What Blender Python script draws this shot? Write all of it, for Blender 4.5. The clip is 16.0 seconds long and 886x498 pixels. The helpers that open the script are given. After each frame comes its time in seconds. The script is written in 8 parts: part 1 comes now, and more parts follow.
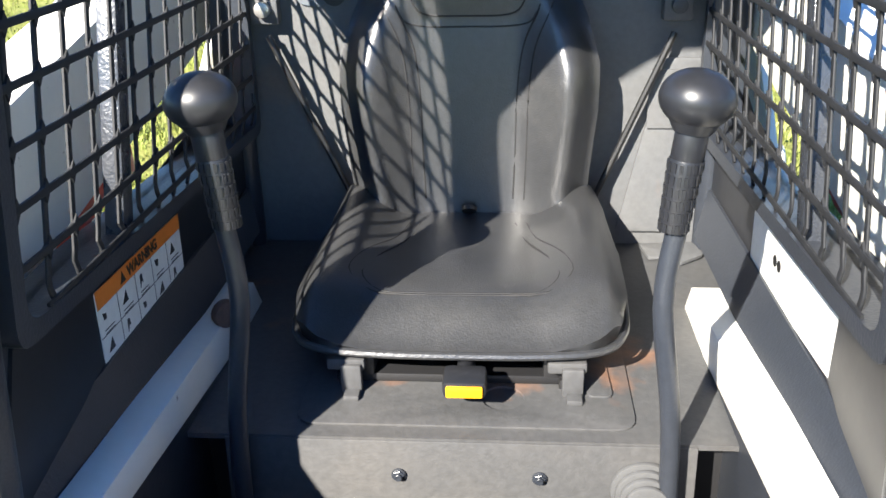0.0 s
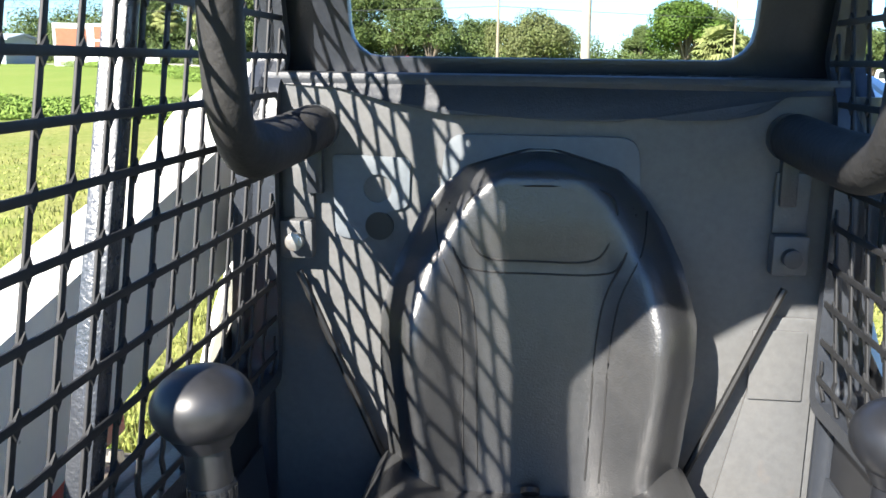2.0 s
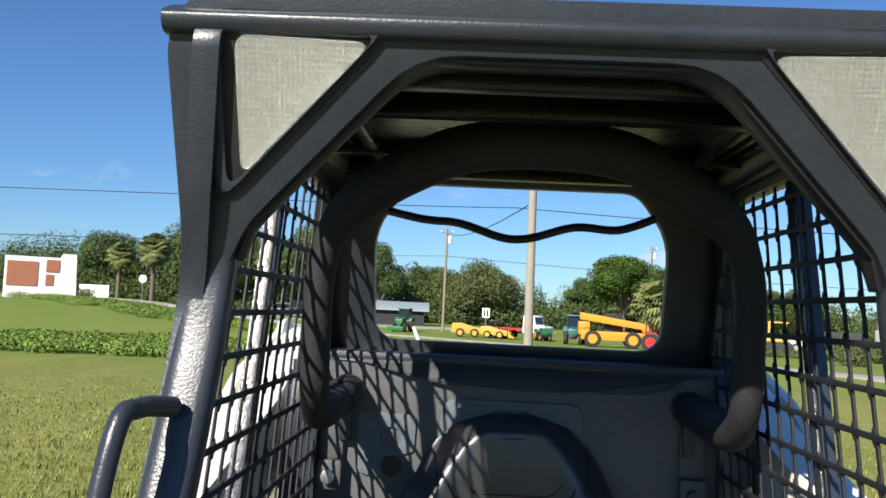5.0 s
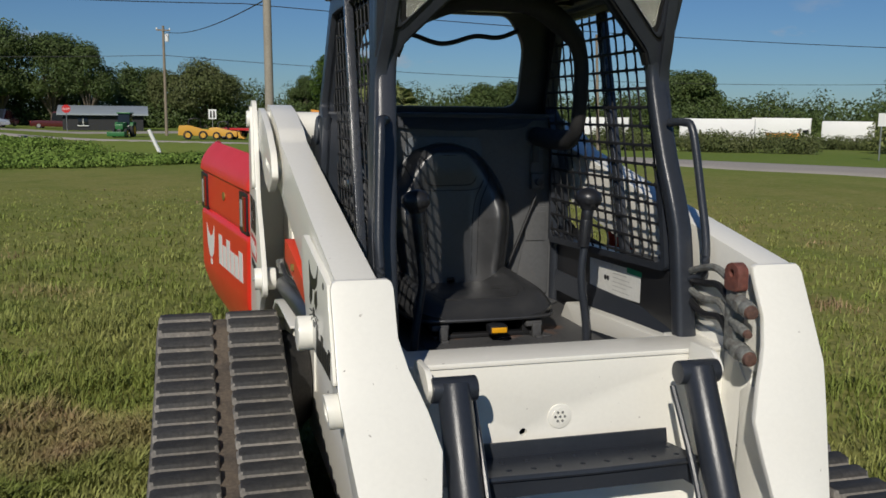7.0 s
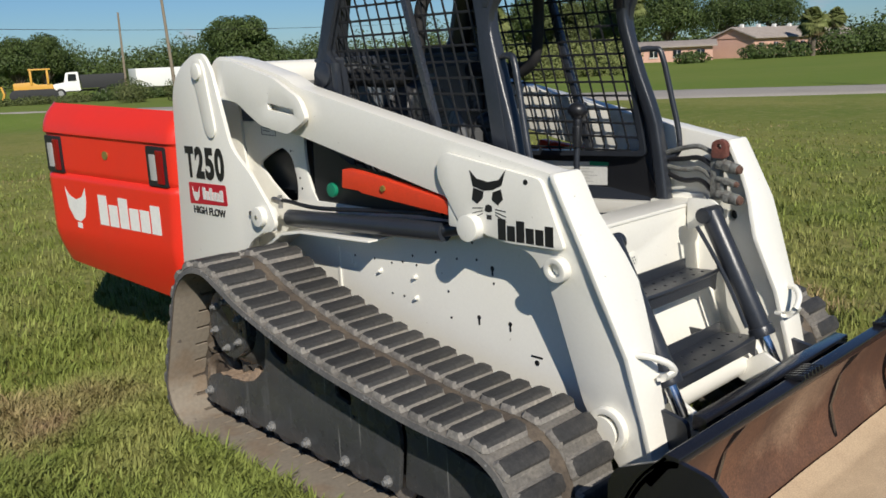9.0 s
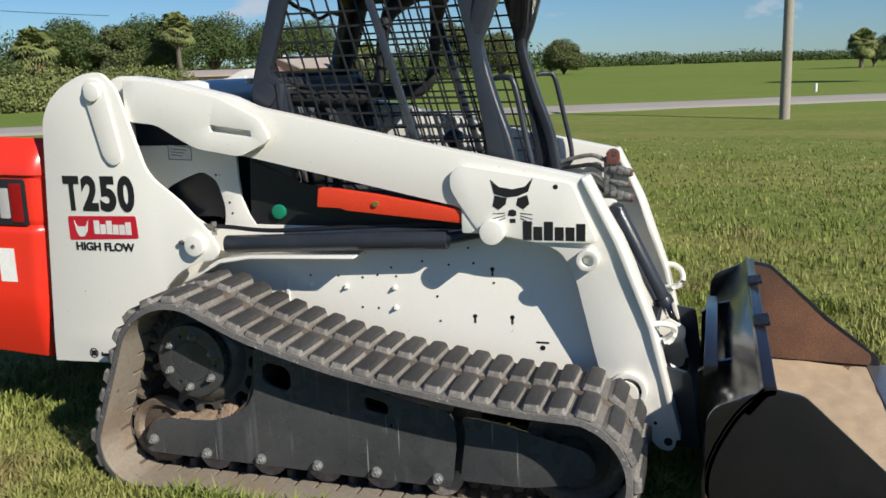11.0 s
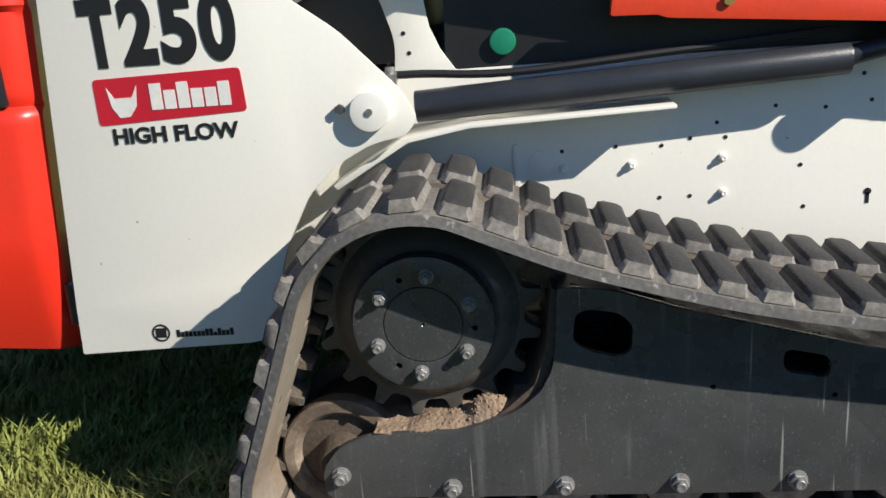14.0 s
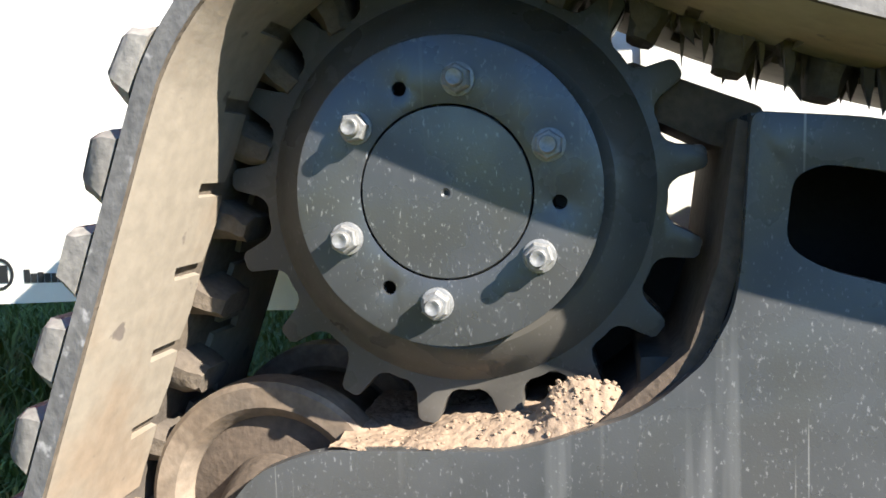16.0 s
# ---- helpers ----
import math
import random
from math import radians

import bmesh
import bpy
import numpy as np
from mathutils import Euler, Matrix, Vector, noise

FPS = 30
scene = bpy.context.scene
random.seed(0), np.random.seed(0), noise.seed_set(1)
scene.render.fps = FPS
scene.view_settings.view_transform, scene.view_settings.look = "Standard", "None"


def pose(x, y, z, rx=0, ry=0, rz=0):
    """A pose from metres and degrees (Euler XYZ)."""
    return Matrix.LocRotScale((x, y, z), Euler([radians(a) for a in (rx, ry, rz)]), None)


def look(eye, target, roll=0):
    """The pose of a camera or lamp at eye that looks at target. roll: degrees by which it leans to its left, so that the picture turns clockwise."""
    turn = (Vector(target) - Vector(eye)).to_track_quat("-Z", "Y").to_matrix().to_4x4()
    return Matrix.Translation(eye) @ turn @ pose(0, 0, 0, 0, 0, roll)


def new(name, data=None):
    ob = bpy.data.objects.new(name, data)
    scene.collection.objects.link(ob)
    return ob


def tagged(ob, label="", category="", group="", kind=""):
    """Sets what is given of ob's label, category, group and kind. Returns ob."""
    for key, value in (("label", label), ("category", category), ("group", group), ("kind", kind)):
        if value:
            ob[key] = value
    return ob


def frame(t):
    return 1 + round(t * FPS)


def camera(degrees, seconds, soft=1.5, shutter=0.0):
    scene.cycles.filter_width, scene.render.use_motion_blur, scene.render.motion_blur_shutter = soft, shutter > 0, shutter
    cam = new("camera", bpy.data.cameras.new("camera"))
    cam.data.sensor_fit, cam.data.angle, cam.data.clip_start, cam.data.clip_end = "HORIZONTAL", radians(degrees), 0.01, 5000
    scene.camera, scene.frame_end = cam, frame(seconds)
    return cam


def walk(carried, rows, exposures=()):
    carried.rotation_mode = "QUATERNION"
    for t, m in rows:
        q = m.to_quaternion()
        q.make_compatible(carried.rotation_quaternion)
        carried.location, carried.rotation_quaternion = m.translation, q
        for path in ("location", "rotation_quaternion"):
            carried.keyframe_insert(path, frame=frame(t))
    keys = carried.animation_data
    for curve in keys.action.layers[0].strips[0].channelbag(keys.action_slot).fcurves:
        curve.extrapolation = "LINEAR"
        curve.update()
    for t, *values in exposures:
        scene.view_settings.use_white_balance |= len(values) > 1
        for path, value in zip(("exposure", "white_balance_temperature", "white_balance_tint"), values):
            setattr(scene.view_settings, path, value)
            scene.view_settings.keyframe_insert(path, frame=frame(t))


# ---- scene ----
cam = camera(53.28, 16.0, soft=1.6)

# seconds, eye, target two metres ahead, roll
ROWS = [
    (0.0, (0.081, -1.818, 1.508), (-0.067, 0.006, 0.700), -1.34),
    (0.5, (0.054, -1.773, 1.499), (-0.018, 0.029, 0.633), -0.79),
    (1.0, (0.023, -1.667, 1.505), (-0.056, 0.170, 0.717), 0.31),
    (1.5, (-0.001, -1.572, 1.513), (-0.150, 0.334, 0.927), 0.45),
    (2.0, (-0.004, -1.520, 1.541), (-0.201, 0.426, 1.125), 0.81),
    (2.5, (-0.001, -1.525, 1.560), (-0.201, 0.452, 1.338), 1.38),
    (3.0, (-0.000, -1.581, 1.598), (-0.203, 0.409, 1.575), 1.80),
    (3.5, (-0.003, -1.638, 1.629), (-0.211, 0.346, 1.767), 2.01),
    (3.7, (-0.003, -1.654, 1.637), (-0.218, 0.325, 1.824), 1.69),
    (5.8, (-0.198, -2.613, 1.575), (-0.187, -0.614, 1.526), 2.16),
    (6.0, (-0.247, -2.796, 1.540), (-0.209, -0.802, 1.386), 1.45),
    (6.5, (-0.453, -3.109, 1.523), (-0.192, -1.147, 1.236), 0.87),
    (7.0, (-0.870, -3.357, 1.516), (-0.341, -1.451, 1.215), 0.69),
    (7.5, (-1.363, -3.436, 1.524), (-0.666, -1.582, 1.250), -0.43),
    (8.0, (-1.817, -3.449, 1.521), (-0.878, -1.707, 1.228), -2.05),
    (8.5, (-2.271, -3.334, 1.540), (-1.128, -1.732, 1.185), -3.41),
    (9.0, (-2.665, -3.125, 1.516), (-1.317, -1.712, 1.086), -2.52),
    (9.2, (-2.851, -3.081, 1.512), (-1.412, -1.785, 1.012), -2.42),
    (11.3, (-3.724, -1.674, 1.552), (-1.823, -1.156, 1.205), -1.48),
    (11.5, (-3.739, -1.551, 1.538), (-1.823, -1.059, 1.239), -1.57),
    (12.0, (-3.805, -1.165, 1.572), (-1.852, -0.809, 1.330), -2.38),
    (12.5, (-3.684, -0.884, 1.544), (-1.707, -0.656, 1.339), -4.05),
    (13.0, (-3.402, -0.596, 1.449), (-1.428, -0.460, 1.155), -5.24),
    (13.5, (-3.051, -0.353, 1.282), (-1.101, -0.284, 0.843), -5.17),
    (14.0, (-2.541, -0.216, 1.123), (-0.635, -0.023, 0.548), -4.57),
    (14.5, (-1.989, -0.136, 0.861), (-0.135, 0.220, 0.199), -2.18),
    (15.0, (-1.749, -0.091, 0.615), (0.141, 0.309, 0.100), -1.78),
    (15.5, (-1.720, -0.110, 0.509), (0.218, 0.292, 0.219), -1.71),
    (16.0, (-1.707, -0.140, 0.497), (0.253, 0.218, 0.323), -1.80),
]
EXPOSURES = ((0.0, 2.2), (1.0, 2.3), (1.5, 2.3), (2.0, 2.15), (2.5, 1.6), (3.0, 1.15), (3.5, 0.95), (5.8, 0.72), (6.0, 0.65), (6.5, 0.05), (7.0, -0.42), (8.0, -0.32), (8.6, -0.1), (9.2, 0.0), (11.3, 0.35), (12.5, 0.42), (13.5, 0.38), (14.2, 0.5), (14.6, 0.85), (15.0, 1.35), (15.3, 1.65), (16.0, 1.9))
walk(cam, [(t, look(eye, target, roll)) for t, eye, target, roll in ROWS], EXPOSURES)

# ---- daylight ----
SUN_EL, SUN_AZ = radians(34), radians(209.5)
world = bpy.data.worlds.new("sky")
scene.world = world
world.use_nodes = True
wn, wl = world.node_tree.nodes, world.node_tree.links
sky = wn.new("ShaderNodeTexSky")
sky.sky_type = "NISHITA"
sky.sun_disc = False
sky.sun_elevation, sky.sun_rotation = SUN_EL, SUN_AZ
sky.altitude = 300
sky.air_density, sky.dust_density, sky.ozone_density = 1.0, 0.1, 2.2
tint = wn.new("ShaderNodeVectorMath")
tint.operation = "MULTIPLY"
tint.inputs[1].default_value = (0.62, 0.92, 1.32)
wl.new(sky.outputs[0], tint.inputs[0])
# low fair-weather clouds all round the horizon
way = wn.new("ShaderNodeTexCoord")
stretch = wn.new("ShaderNodeMapping")
stretch.inputs["Scale"].default_value = (1.0, 1.0, 2.6)
puff = wn.new("ShaderNodeTexNoise")
puff.inputs["Scale"].default_value, puff.inputs["Detail"].default_value, puff.inputs["Roughness"].default_value = 8.0, 8.0, 0.56
parted = wn.new("ShaderNodeSeparateXYZ")
dense = wn.new("ShaderNodeMapRange")
dense.inputs[1].default_value, dense.inputs[2].default_value = 0.60, 0.70
low = wn.new("ShaderNodeMapRange")
low.inputs[1].default_value, low.inputs[2].default_value = 0.15, 0.04
both = wn.new("ShaderNodeMath")
both.operation = "MULTIPLY"
white = wn.new("ShaderNodeMix")
white.data_type = "RGBA"
white.inputs[7].default_value = (8.2, 8.8, 10.0, 1)
wl.new(way.outputs["Generated"], stretch.inputs[0]), wl.new(stretch.outputs[0], puff.inputs["Vector"])
wl.new(way.outputs["Generated"], parted.inputs[0]), wl.new(parted.outputs[2], low.inputs[0]), wl.new(puff.outputs["Fac"], dense.inputs[0])
wl.new(low.outputs[0], both.inputs[0]), wl.new(dense.outputs[0], both.inputs[1]), wl.new(both.outputs[0], white.inputs[0])
wl.new(tint.outputs[0], white.inputs[6]), wl.new(white.outputs[2], wn["Background"].inputs[0])
wn["Background"].inputs[1].default_value = 0.054
sun = new("sun", bpy.data.lights.new("sun", "SUN"))
sun.data.energy, sun.data.angle, sun.data.color = 5.0, radians(0.53), (1.0, 0.935, 0.835)
SUN_TO = Vector((-math.sin(SUN_AZ) * math.cos(SUN_EL), -math.cos(SUN_AZ) * math.cos(SUN_EL), -math.sin(SUN_EL)))
sun.matrix_world = look((0, 0, 30), Vector((0, 0, 30)) + SUN_TO)

# ---- materials ----
def material(name, colour, rough=0.5, metal=0.0, second=None, amount=0.5, scale=6.0, grain=90.0, grain_amt=0.12,
             bump=0.0, bump_scale=120.0, spread=(0.45, 0.7), per_object=0.0, coat=0.0, island=0.0, wear=None, wear_scale=14.0, wear_spread=(0.62, 0.68), spec=0.5):
    """Paint, rubber, metal or stone: a base colour, patches of a second one, fine grain, optional bump and worn spots."""
    m = bpy.data.materials.new(name)
    m.use_nodes = True
    n, l = m.node_tree.nodes, m.node_tree.links
    b = n["Principled BSDF"]
    b.inputs["Metallic"].default_value = metal
    b.inputs["Specular IOR Level"].default_value = spec
    b.inputs["Coat Weight"].default_value = coat
    b.inputs["Coat Roughness"].default_value = 0.12
    co = n.new("ShaderNodeTexCoord")
    big = n.new("ShaderNodeTexNoise")
    big.inputs["Scale"].default_value, big.inputs["Detail"].default_value = scale, 6.0
    big.inputs["Roughness"].default_value = 0.62
    l.new(co.outputs["Object"], big.inputs["Vector"])
    ramp = n.new("ShaderNodeMapRange")
    ramp.inputs[1].default_value, ramp.inputs[2].default_value = spread
    ramp.inputs[4].default_value = amount
    l.new(big.outputs["Fac"], ramp.inputs[0])
    mix = n.new("ShaderNodeMix")
    mix.data_type = "RGBA"
    mix.inputs[6].default_value = (*colour, 1)
    mix.inputs[7].default_value = (*(second or [c * 0.8 for c in colour]), 1)
    l.new(ramp.outputs[0], mix.inputs[0])
    fine = n.new("ShaderNodeTexNoise")
    fine.inputs["Scale"].default_value, fine.inputs["Detail"].default_value = grain, 3.0
    l.new(co.outputs["Object"], fine.inputs["Vector"])
    g = n.new("ShaderNodeMapRange")
    g.inputs[1].default_value, g.inputs[2].default_value = 0.3, 0.7
    g.inputs[3].default_value, g.inputs[4].default_value = 1 - grain_amt, 1 + grain_amt
    l.new(fine.outputs["Fac"], g.inputs[0])
    value = g.outputs[0]
    for kind, spreadv in (("Random", per_object), ("Island", island)):
        if spreadv:
            src = n.new("ShaderNodeObjectInfo").outputs["Random"] if kind == "Random" else n.new("ShaderNodeNewGeometry").outputs["Random Per Island"]
            r = n.new("ShaderNodeMapRange")
            r.inputs[3].default_value, r.inputs[4].default_value = 1 - spreadv, 1 + spreadv
            l.new(src, r.inputs[0])
            k = n.new("ShaderNodeMath")
            k.operation = "MULTIPLY"
            l.new(value, k.inputs[0]), l.new(r.outputs[0], k.inputs[1])
            value = k.outputs[0]
    sc = n.new("ShaderNodeVectorMath")
    sc.operation = "SCALE"
    colour_out = mix.outputs[2]
    if wear:
        wn_ = n.new("ShaderNodeTexNoise")
        wn_.inputs["Scale"].default_value, wn_.inputs["Detail"].default_value = wear_scale, 8.0
        l.new(co.outputs["Object"], wn_.inputs["Vector"])
        wr = n.new("ShaderNodeMapRange")
        wr.inputs[1].default_value, wr.inputs[2].default_value = wear_spread
        l.new(wn_.outputs["Fac"], wr.inputs[0])
        wm = n.new("ShaderNodeMix")
        wm.data_type = "RGBA"
        wm.inputs[7].default_value = (*wear, 1)
        l.new(wr.outputs[0], wm.inputs[0]), l.new(colour_out, wm.inputs[6])
        colour_out = wm.outputs[2]
    l.new(colour_out, sc.inputs[0]), l.new(value, sc.inputs["Scale"])
    l.new(sc.outputs[0], b.inputs["Base Color"])
    rr = n.new("ShaderNodeMapRange")
    rr.inputs[3].default_value, rr.inputs[4].default_value = max(0.02, rough - 0.08), min(1, rough + 0.1)
    l.new(big.outputs["Fac"], rr.inputs[0]), l.new(rr.outputs[0], b.inputs["Roughness"])
    if bump:
        bn = n.new("ShaderNodeTexNoise")
        bn.inputs["Scale"].default_value, bn.inputs["Detail"].default_value = bump_scale, 4.0
        l.new(co.outputs["Object"], bn.inputs["Vector"])
        bp = n.new("ShaderNodeBump")
        bp.inputs["Strength"].default_value, bp.inputs["Distance"].default_value = bump, 0.004
        l.new(bn.outputs["Fac"], bp.inputs["Height"]), l.new(bp.outputs[0], b.inputs["Normal"])
    return m


def glassy(name, colour, rough=0.05, trans=1.0, ior=1.45):
    m = bpy.data.materials.new(name)
    m.use_nodes = True
    b = m.node_tree.nodes["Principled BSDF"]
    b.inputs["Base Color"].default_value = (*colour, 1)
    b.inputs["Roughness"].default_value, b.inputs["Transmission Weight"].default_value = rough, trans
    b.inputs["IOR"].default_value = ior
    return m


WHITE = material("white_paint", (0.80, 0.785, 0.715), 0.34, second=(0.76, 0.735, 0.655), amount=0.35, scale=2.5, grain_amt=0.015, coat=0.15,
                 wear=(0.36, 0.33, 0.29), wear_scale=42, wear_spread=(0.725, 0.76))
DARK = material("dark_paint", (0.024, 0.028, 0.036), 0.32, second=(0.036, 0.039, 0.046), scale=5, grain_amt=0.08, bump=0.15, bump_scale=260, spec=0.5)
CABIN = material("cab_interior", (0.075, 0.078, 0.083), 0.5, second=(0.095, 0.093, 0.088), scale=4, grain_amt=0.08, bump=0.1, bump_scale=200,
                 wear=(0.26, 0.15, 0.10), wear_scale=7, wear_spread=(0.66, 0.80))
FLOORMAT = material("cab_floor_paint", (0.060, 0.061, 0.063), 0.55, second=(0.085, 0.080, 0.075), scale=5, grain_amt=0.12, bump=0.15, bump_scale=200, wear=(0.20, 0.095, 0.05), wear_scale=7, wear_spread=(0.60, 0.76))
def plate_paint(name, colour, second, dust, specks=0.5, streaks=0.5, rough=0.5, spec=0.25):
    """Dark machine paint: slow patches, a haze of dust, tiny pale chips and upright scratches."""
    m = bpy.data.materials.new(name)
    m.use_nodes = True
    n, l = m.node_tree.nodes, m.node_tree.links
    b = n["Principled BSDF"]
    co = n.new("ShaderNodeTexCoord").outputs["Object"]

    def spots(scale, lo, hi, top, stretch=None, detail=4.0):
        t = n.new("ShaderNodeTexNoise")
        t.inputs["Scale"].default_value, t.inputs["Detail"].default_value = scale, detail
        v = co
        if stretch:
            mp = n.new("ShaderNodeMapping")
            mp.inputs["Scale"].default_value = stretch
            l.new(co, mp.inputs[0])
            v = mp.outputs[0]
        l.new(v, t.inputs["Vector"])
        r = n.new("ShaderNodeMapRange")
        r.inputs[1].default_value, r.inputs[2].default_value, r.inputs[4].default_value = lo, hi, top
        l.new(t.outputs["Fac"], r.inputs[0])
        return r.outputs[0]

    def over(below, fac, top):
        x = n.new("ShaderNodeMix")
        x.data_type = "RGBA"
        l.new(fac, x.inputs[0])
        if isinstance(below, tuple):
            x.inputs[6].default_value = (*below, 1)
        else:
            l.new(below, x.inputs[6])
        x.inputs[7].default_value = (*top, 1)
        return x.outputs[2]
    c = over(colour, spots(5.0, 0.4, 0.7, 0.8), second)
    c = over(c, spots(2.2, 0.42, 0.75, 0.45, None, 8.0), dust)
    c = over(c, spots(38.0, 0.62, 0.78, 0.22 * streaks, (1.0, 1.0, 0.05), 3.0), (0.34, 0.34, 0.33))
    c = over(c, spots(85.0, 0.69, 0.73, 0.55 * streaks, (1.0, 1.0, 0.025), 2.0), (0.42, 0.41, 0.38))
    c = over(c, spots(300.0, 0.615, 0.73, 0.75 * specks, (1.0, 1.0, 0.6), 7.0), (0.36, 0.36, 0.36))
    c = over(c, spots(90.0, 0.725, 0.75, 0.8 * specks, (1.0, 1.6, 0.35), 5.0), (0.48, 0.47, 0.45))
    l.new(c, b.inputs["Base Color"])
    l.new(spots(12.0, 0.3, 0.7, rough + 0.12), b.inputs["Roughness"])
    b.inputs["Specular IOR Level"].default_value = spec
    t = n.new("ShaderNodeTexNoise")
    t.inputs["Scale"].default_value, t.inputs["Detail"].default_value = 480.0, 3.0
    l.new(co, t.inputs["Vector"])
    bp = n.new("ShaderNodeBump")
    bp.inputs["Strength"].default_value, bp.inputs["Distance"].default_value = 0.10, 0.001
    l.new(t.outputs["Fac"], bp.inputs["Height"]), l.new(bp.outputs[0], b.inputs["Normal"])
    return m


FRAME = plate_paint("undercarriage_paint", (0.050, 0.053, 0.055), (0.062, 0.065, 0.067), (0.105, 0.10, 0.094), 0.42, 1.0, 0.5, 0.4)
COVER = plate_paint("drive_cover_paint", (0.044, 0.047, 0.050), (0.053, 0.056, 0.059), (0.072, 0.072, 0.070), 0.5, 0.1, 0.40, 0.7)
GEAR = plate_paint("dusty_gear_steel", (0.050, 0.049, 0.046), (0.088, 0.082, 0.073), (0.21, 0.185, 0.153), 0.2, 0.0, 0.6)
# Near-black base paints in the shade behind the undercarriage's openings
SHADEBLACK = material("shade_black_iron", (0.022, 0.021, 0.020), 0.7, second=(0.05, 0.04, 0.032), scale=9, grain_amt=0.2, bump=0.3, bump_scale=90)
DUSTBROWN = material("brown_dusty_iron", (0.085, 0.062, 0.044), 0.85, second=(0.05, 0.040, 0.032), scale=9, grain_amt=0.25, bump=0.4, bump_scale=110)
ROLLER = material("rusty_roller_steel", (0.135, 0.10, 0.07), 0.75, second=(0.075, 0.062, 0.05), amount=0.9, scale=14, grain_amt=0.2, bump=0.25, bump_scale=90, wear=(0.25, 0.20, 0.15), wear_scale=9, wear_spread=(0.55, 0.7))
NUT = material("dull_zinc", (0.25, 0.25, 0.245), 0.5, metal=0.35, second=(0.15, 0.147, 0.14), amount=0.8, scale=60, grain=300, grain_amt=0.2)
RUBBER = material("track_rubber", (0.115, 0.108, 0.098), 0.88, second=(0.185, 0.168, 0.142), amount=0.8, scale=7, grain_amt=0.25, bump=0.5, bump_scale=160, per_object=0.0, spread=(0.38, 0.68))
LUGMAT = material("lug_rubber", (0.028, 0.028, 0.028), 0.72, second=(0.088, 0.081, 0.071), amount=0.6, scale=14, grain_amt=0.25, bump=0.6, bump_scale=120, per_object=0.25, spread=(0.42, 0.72))
LUGSIDE = material("dusty_lug_side", (0.175, 0.165, 0.15), 0.88, second=(0.235, 0.215, 0.185), amount=0.8, scale=11, grain_amt=0.25, bump=0.2, bump_scale=140, per_object=0.2, spread=(0.4, 0.7))
BELT = material("dusty_belt", (0.225, 0.194, 0.152), 0.9, second=(0.21, 0.158, 0.11), amount=0.85, scale=5, grain=60, grain_amt=0.10, bump=0.14, bump_scale=110, spread=(0.48, 0.64), wear=(0.12, 0.10, 0.085), wear_scale=26, wear_spread=(0.665, 0.70))
# Darker copy of the belt dust: shade inside the loop is in its colour
BELTDARK = material("shaded_dusty_belt", (0.12, 0.095, 0.07), 0.9, second=(0.06, 0.05, 0.042), amount=0.9, scale=9, grain_amt=0.2, bump=0.4, bump_scale=140, spread=(0.4, 0.65))
EDGE = material("belt_edge_rubber", (0.105, 0.102, 0.098), 0.8, second=(0.16, 0.152, 0.14), amount=0.8, scale=10, grain_amt=0.2, bump=0.25, bump_scale=120, wear=(0.27, 0.26, 0.25), wear_scale=45, wear_spread=(0.63, 0.7))
RED = material("red_orange_paint", (0.70, 0.030, 0.014), 0.32, second=(0.62, 0.036, 0.02), scale=3, grain_amt=0.02, coat=0.2)
ORANGE = material("orange_paint", (0.72, 0.055, 0.018), 0.42, second=(0.6, 0.055, 0.022), scale=6, grain_amt=0.05)
BLACK = material("black_decal", (0.012, 0.012, 0.013), 0.45, grain_amt=0.05)
VINYL = material("seat_vinyl", (0.028, 0.029, 0.031), 0.34, second=(0.046, 0.046, 0.046), scale=8, grain_amt=0.1, bump=0.2, bump_scale=300, spec=0.85)
PLASTIC = material("black_plastic", (0.014, 0.015, 0.018), 0.36, second=(0.022, 0.022, 0.024), scale=10, grain_amt=0.1)
FOAM = material("bar_padding", (0.013, 0.013, 0.014), 0.75, second=(0.024, 0.023, 0.022), scale=12, grain_amt=0.15, bump=0.4, bump_scale=90)
STEEL = material("zinc_steel", (0.50, 0.49, 0.47), 0.38, metal=0.9, second=(0.30, 0.27, 0.24), scale=40, grain_amt=0.15)
CHROME = material("chrome_rod", (0.75, 0.75, 0.76), 0.12, metal=1.0, grain_amt=0.02)
RUST = material("rusty_steel", (0.085, 0.042, 0.026), 0.7, second=(0.17, 0.082, 0.045), amount=0.9, scale=2.2, grain=120, grain_amt=0.3, bump=0.25, bump_scale=160, wear=(0.30, 0.20, 0.13), wear_scale=1.6, wear_spread=(0.56, 0.72))
BUCKETBLACK = material("bucket_black", (0.012, 0.012, 0.014), 0.22, second=(0.017, 0.016, 0.016), scale=5, grain_amt=0.15, bump=0.04, bump_scale=60, coat=0.3)
MUD = material("dry_mud", (0.27, 0.195, 0.135), 0.95, second=(0.19, 0.132, 0.09), scale=30, grain=160, grain_amt=0.16, bump=0.5, bump_scale=170)
SAND = material("dry_tan_sand", (0.46, 0.345, 0.225), 0.95, second=(0.36, 0.26, 0.17), scale=9, grain=220, grain_amt=0.16, bump=0.35, bump_scale=260)
DIRTYMETAL = material("worn_hub_metal", (0.30, 0.27, 0.24), 0.6, metal=0.3, second=(0.14, 0.12, 0.10), scale=20, grain_amt=0.25, bump=0.3)
LENS = glassy("lamp_lens", (0.95, 0.96, 0.92), 0.06, 0.95)
REFLECT = material("lamp_reflector", (0.10, 0.104, 0.094), 0.35, metal=0.6, grain_amt=0.1, bump=0.5, bump_scale=70)
LABELWHITE = material("label_white", (0.72, 0.72, 0.68), 0.45, second=(0.6, 0.6, 0.56), scale=12, grain_amt=0.05)
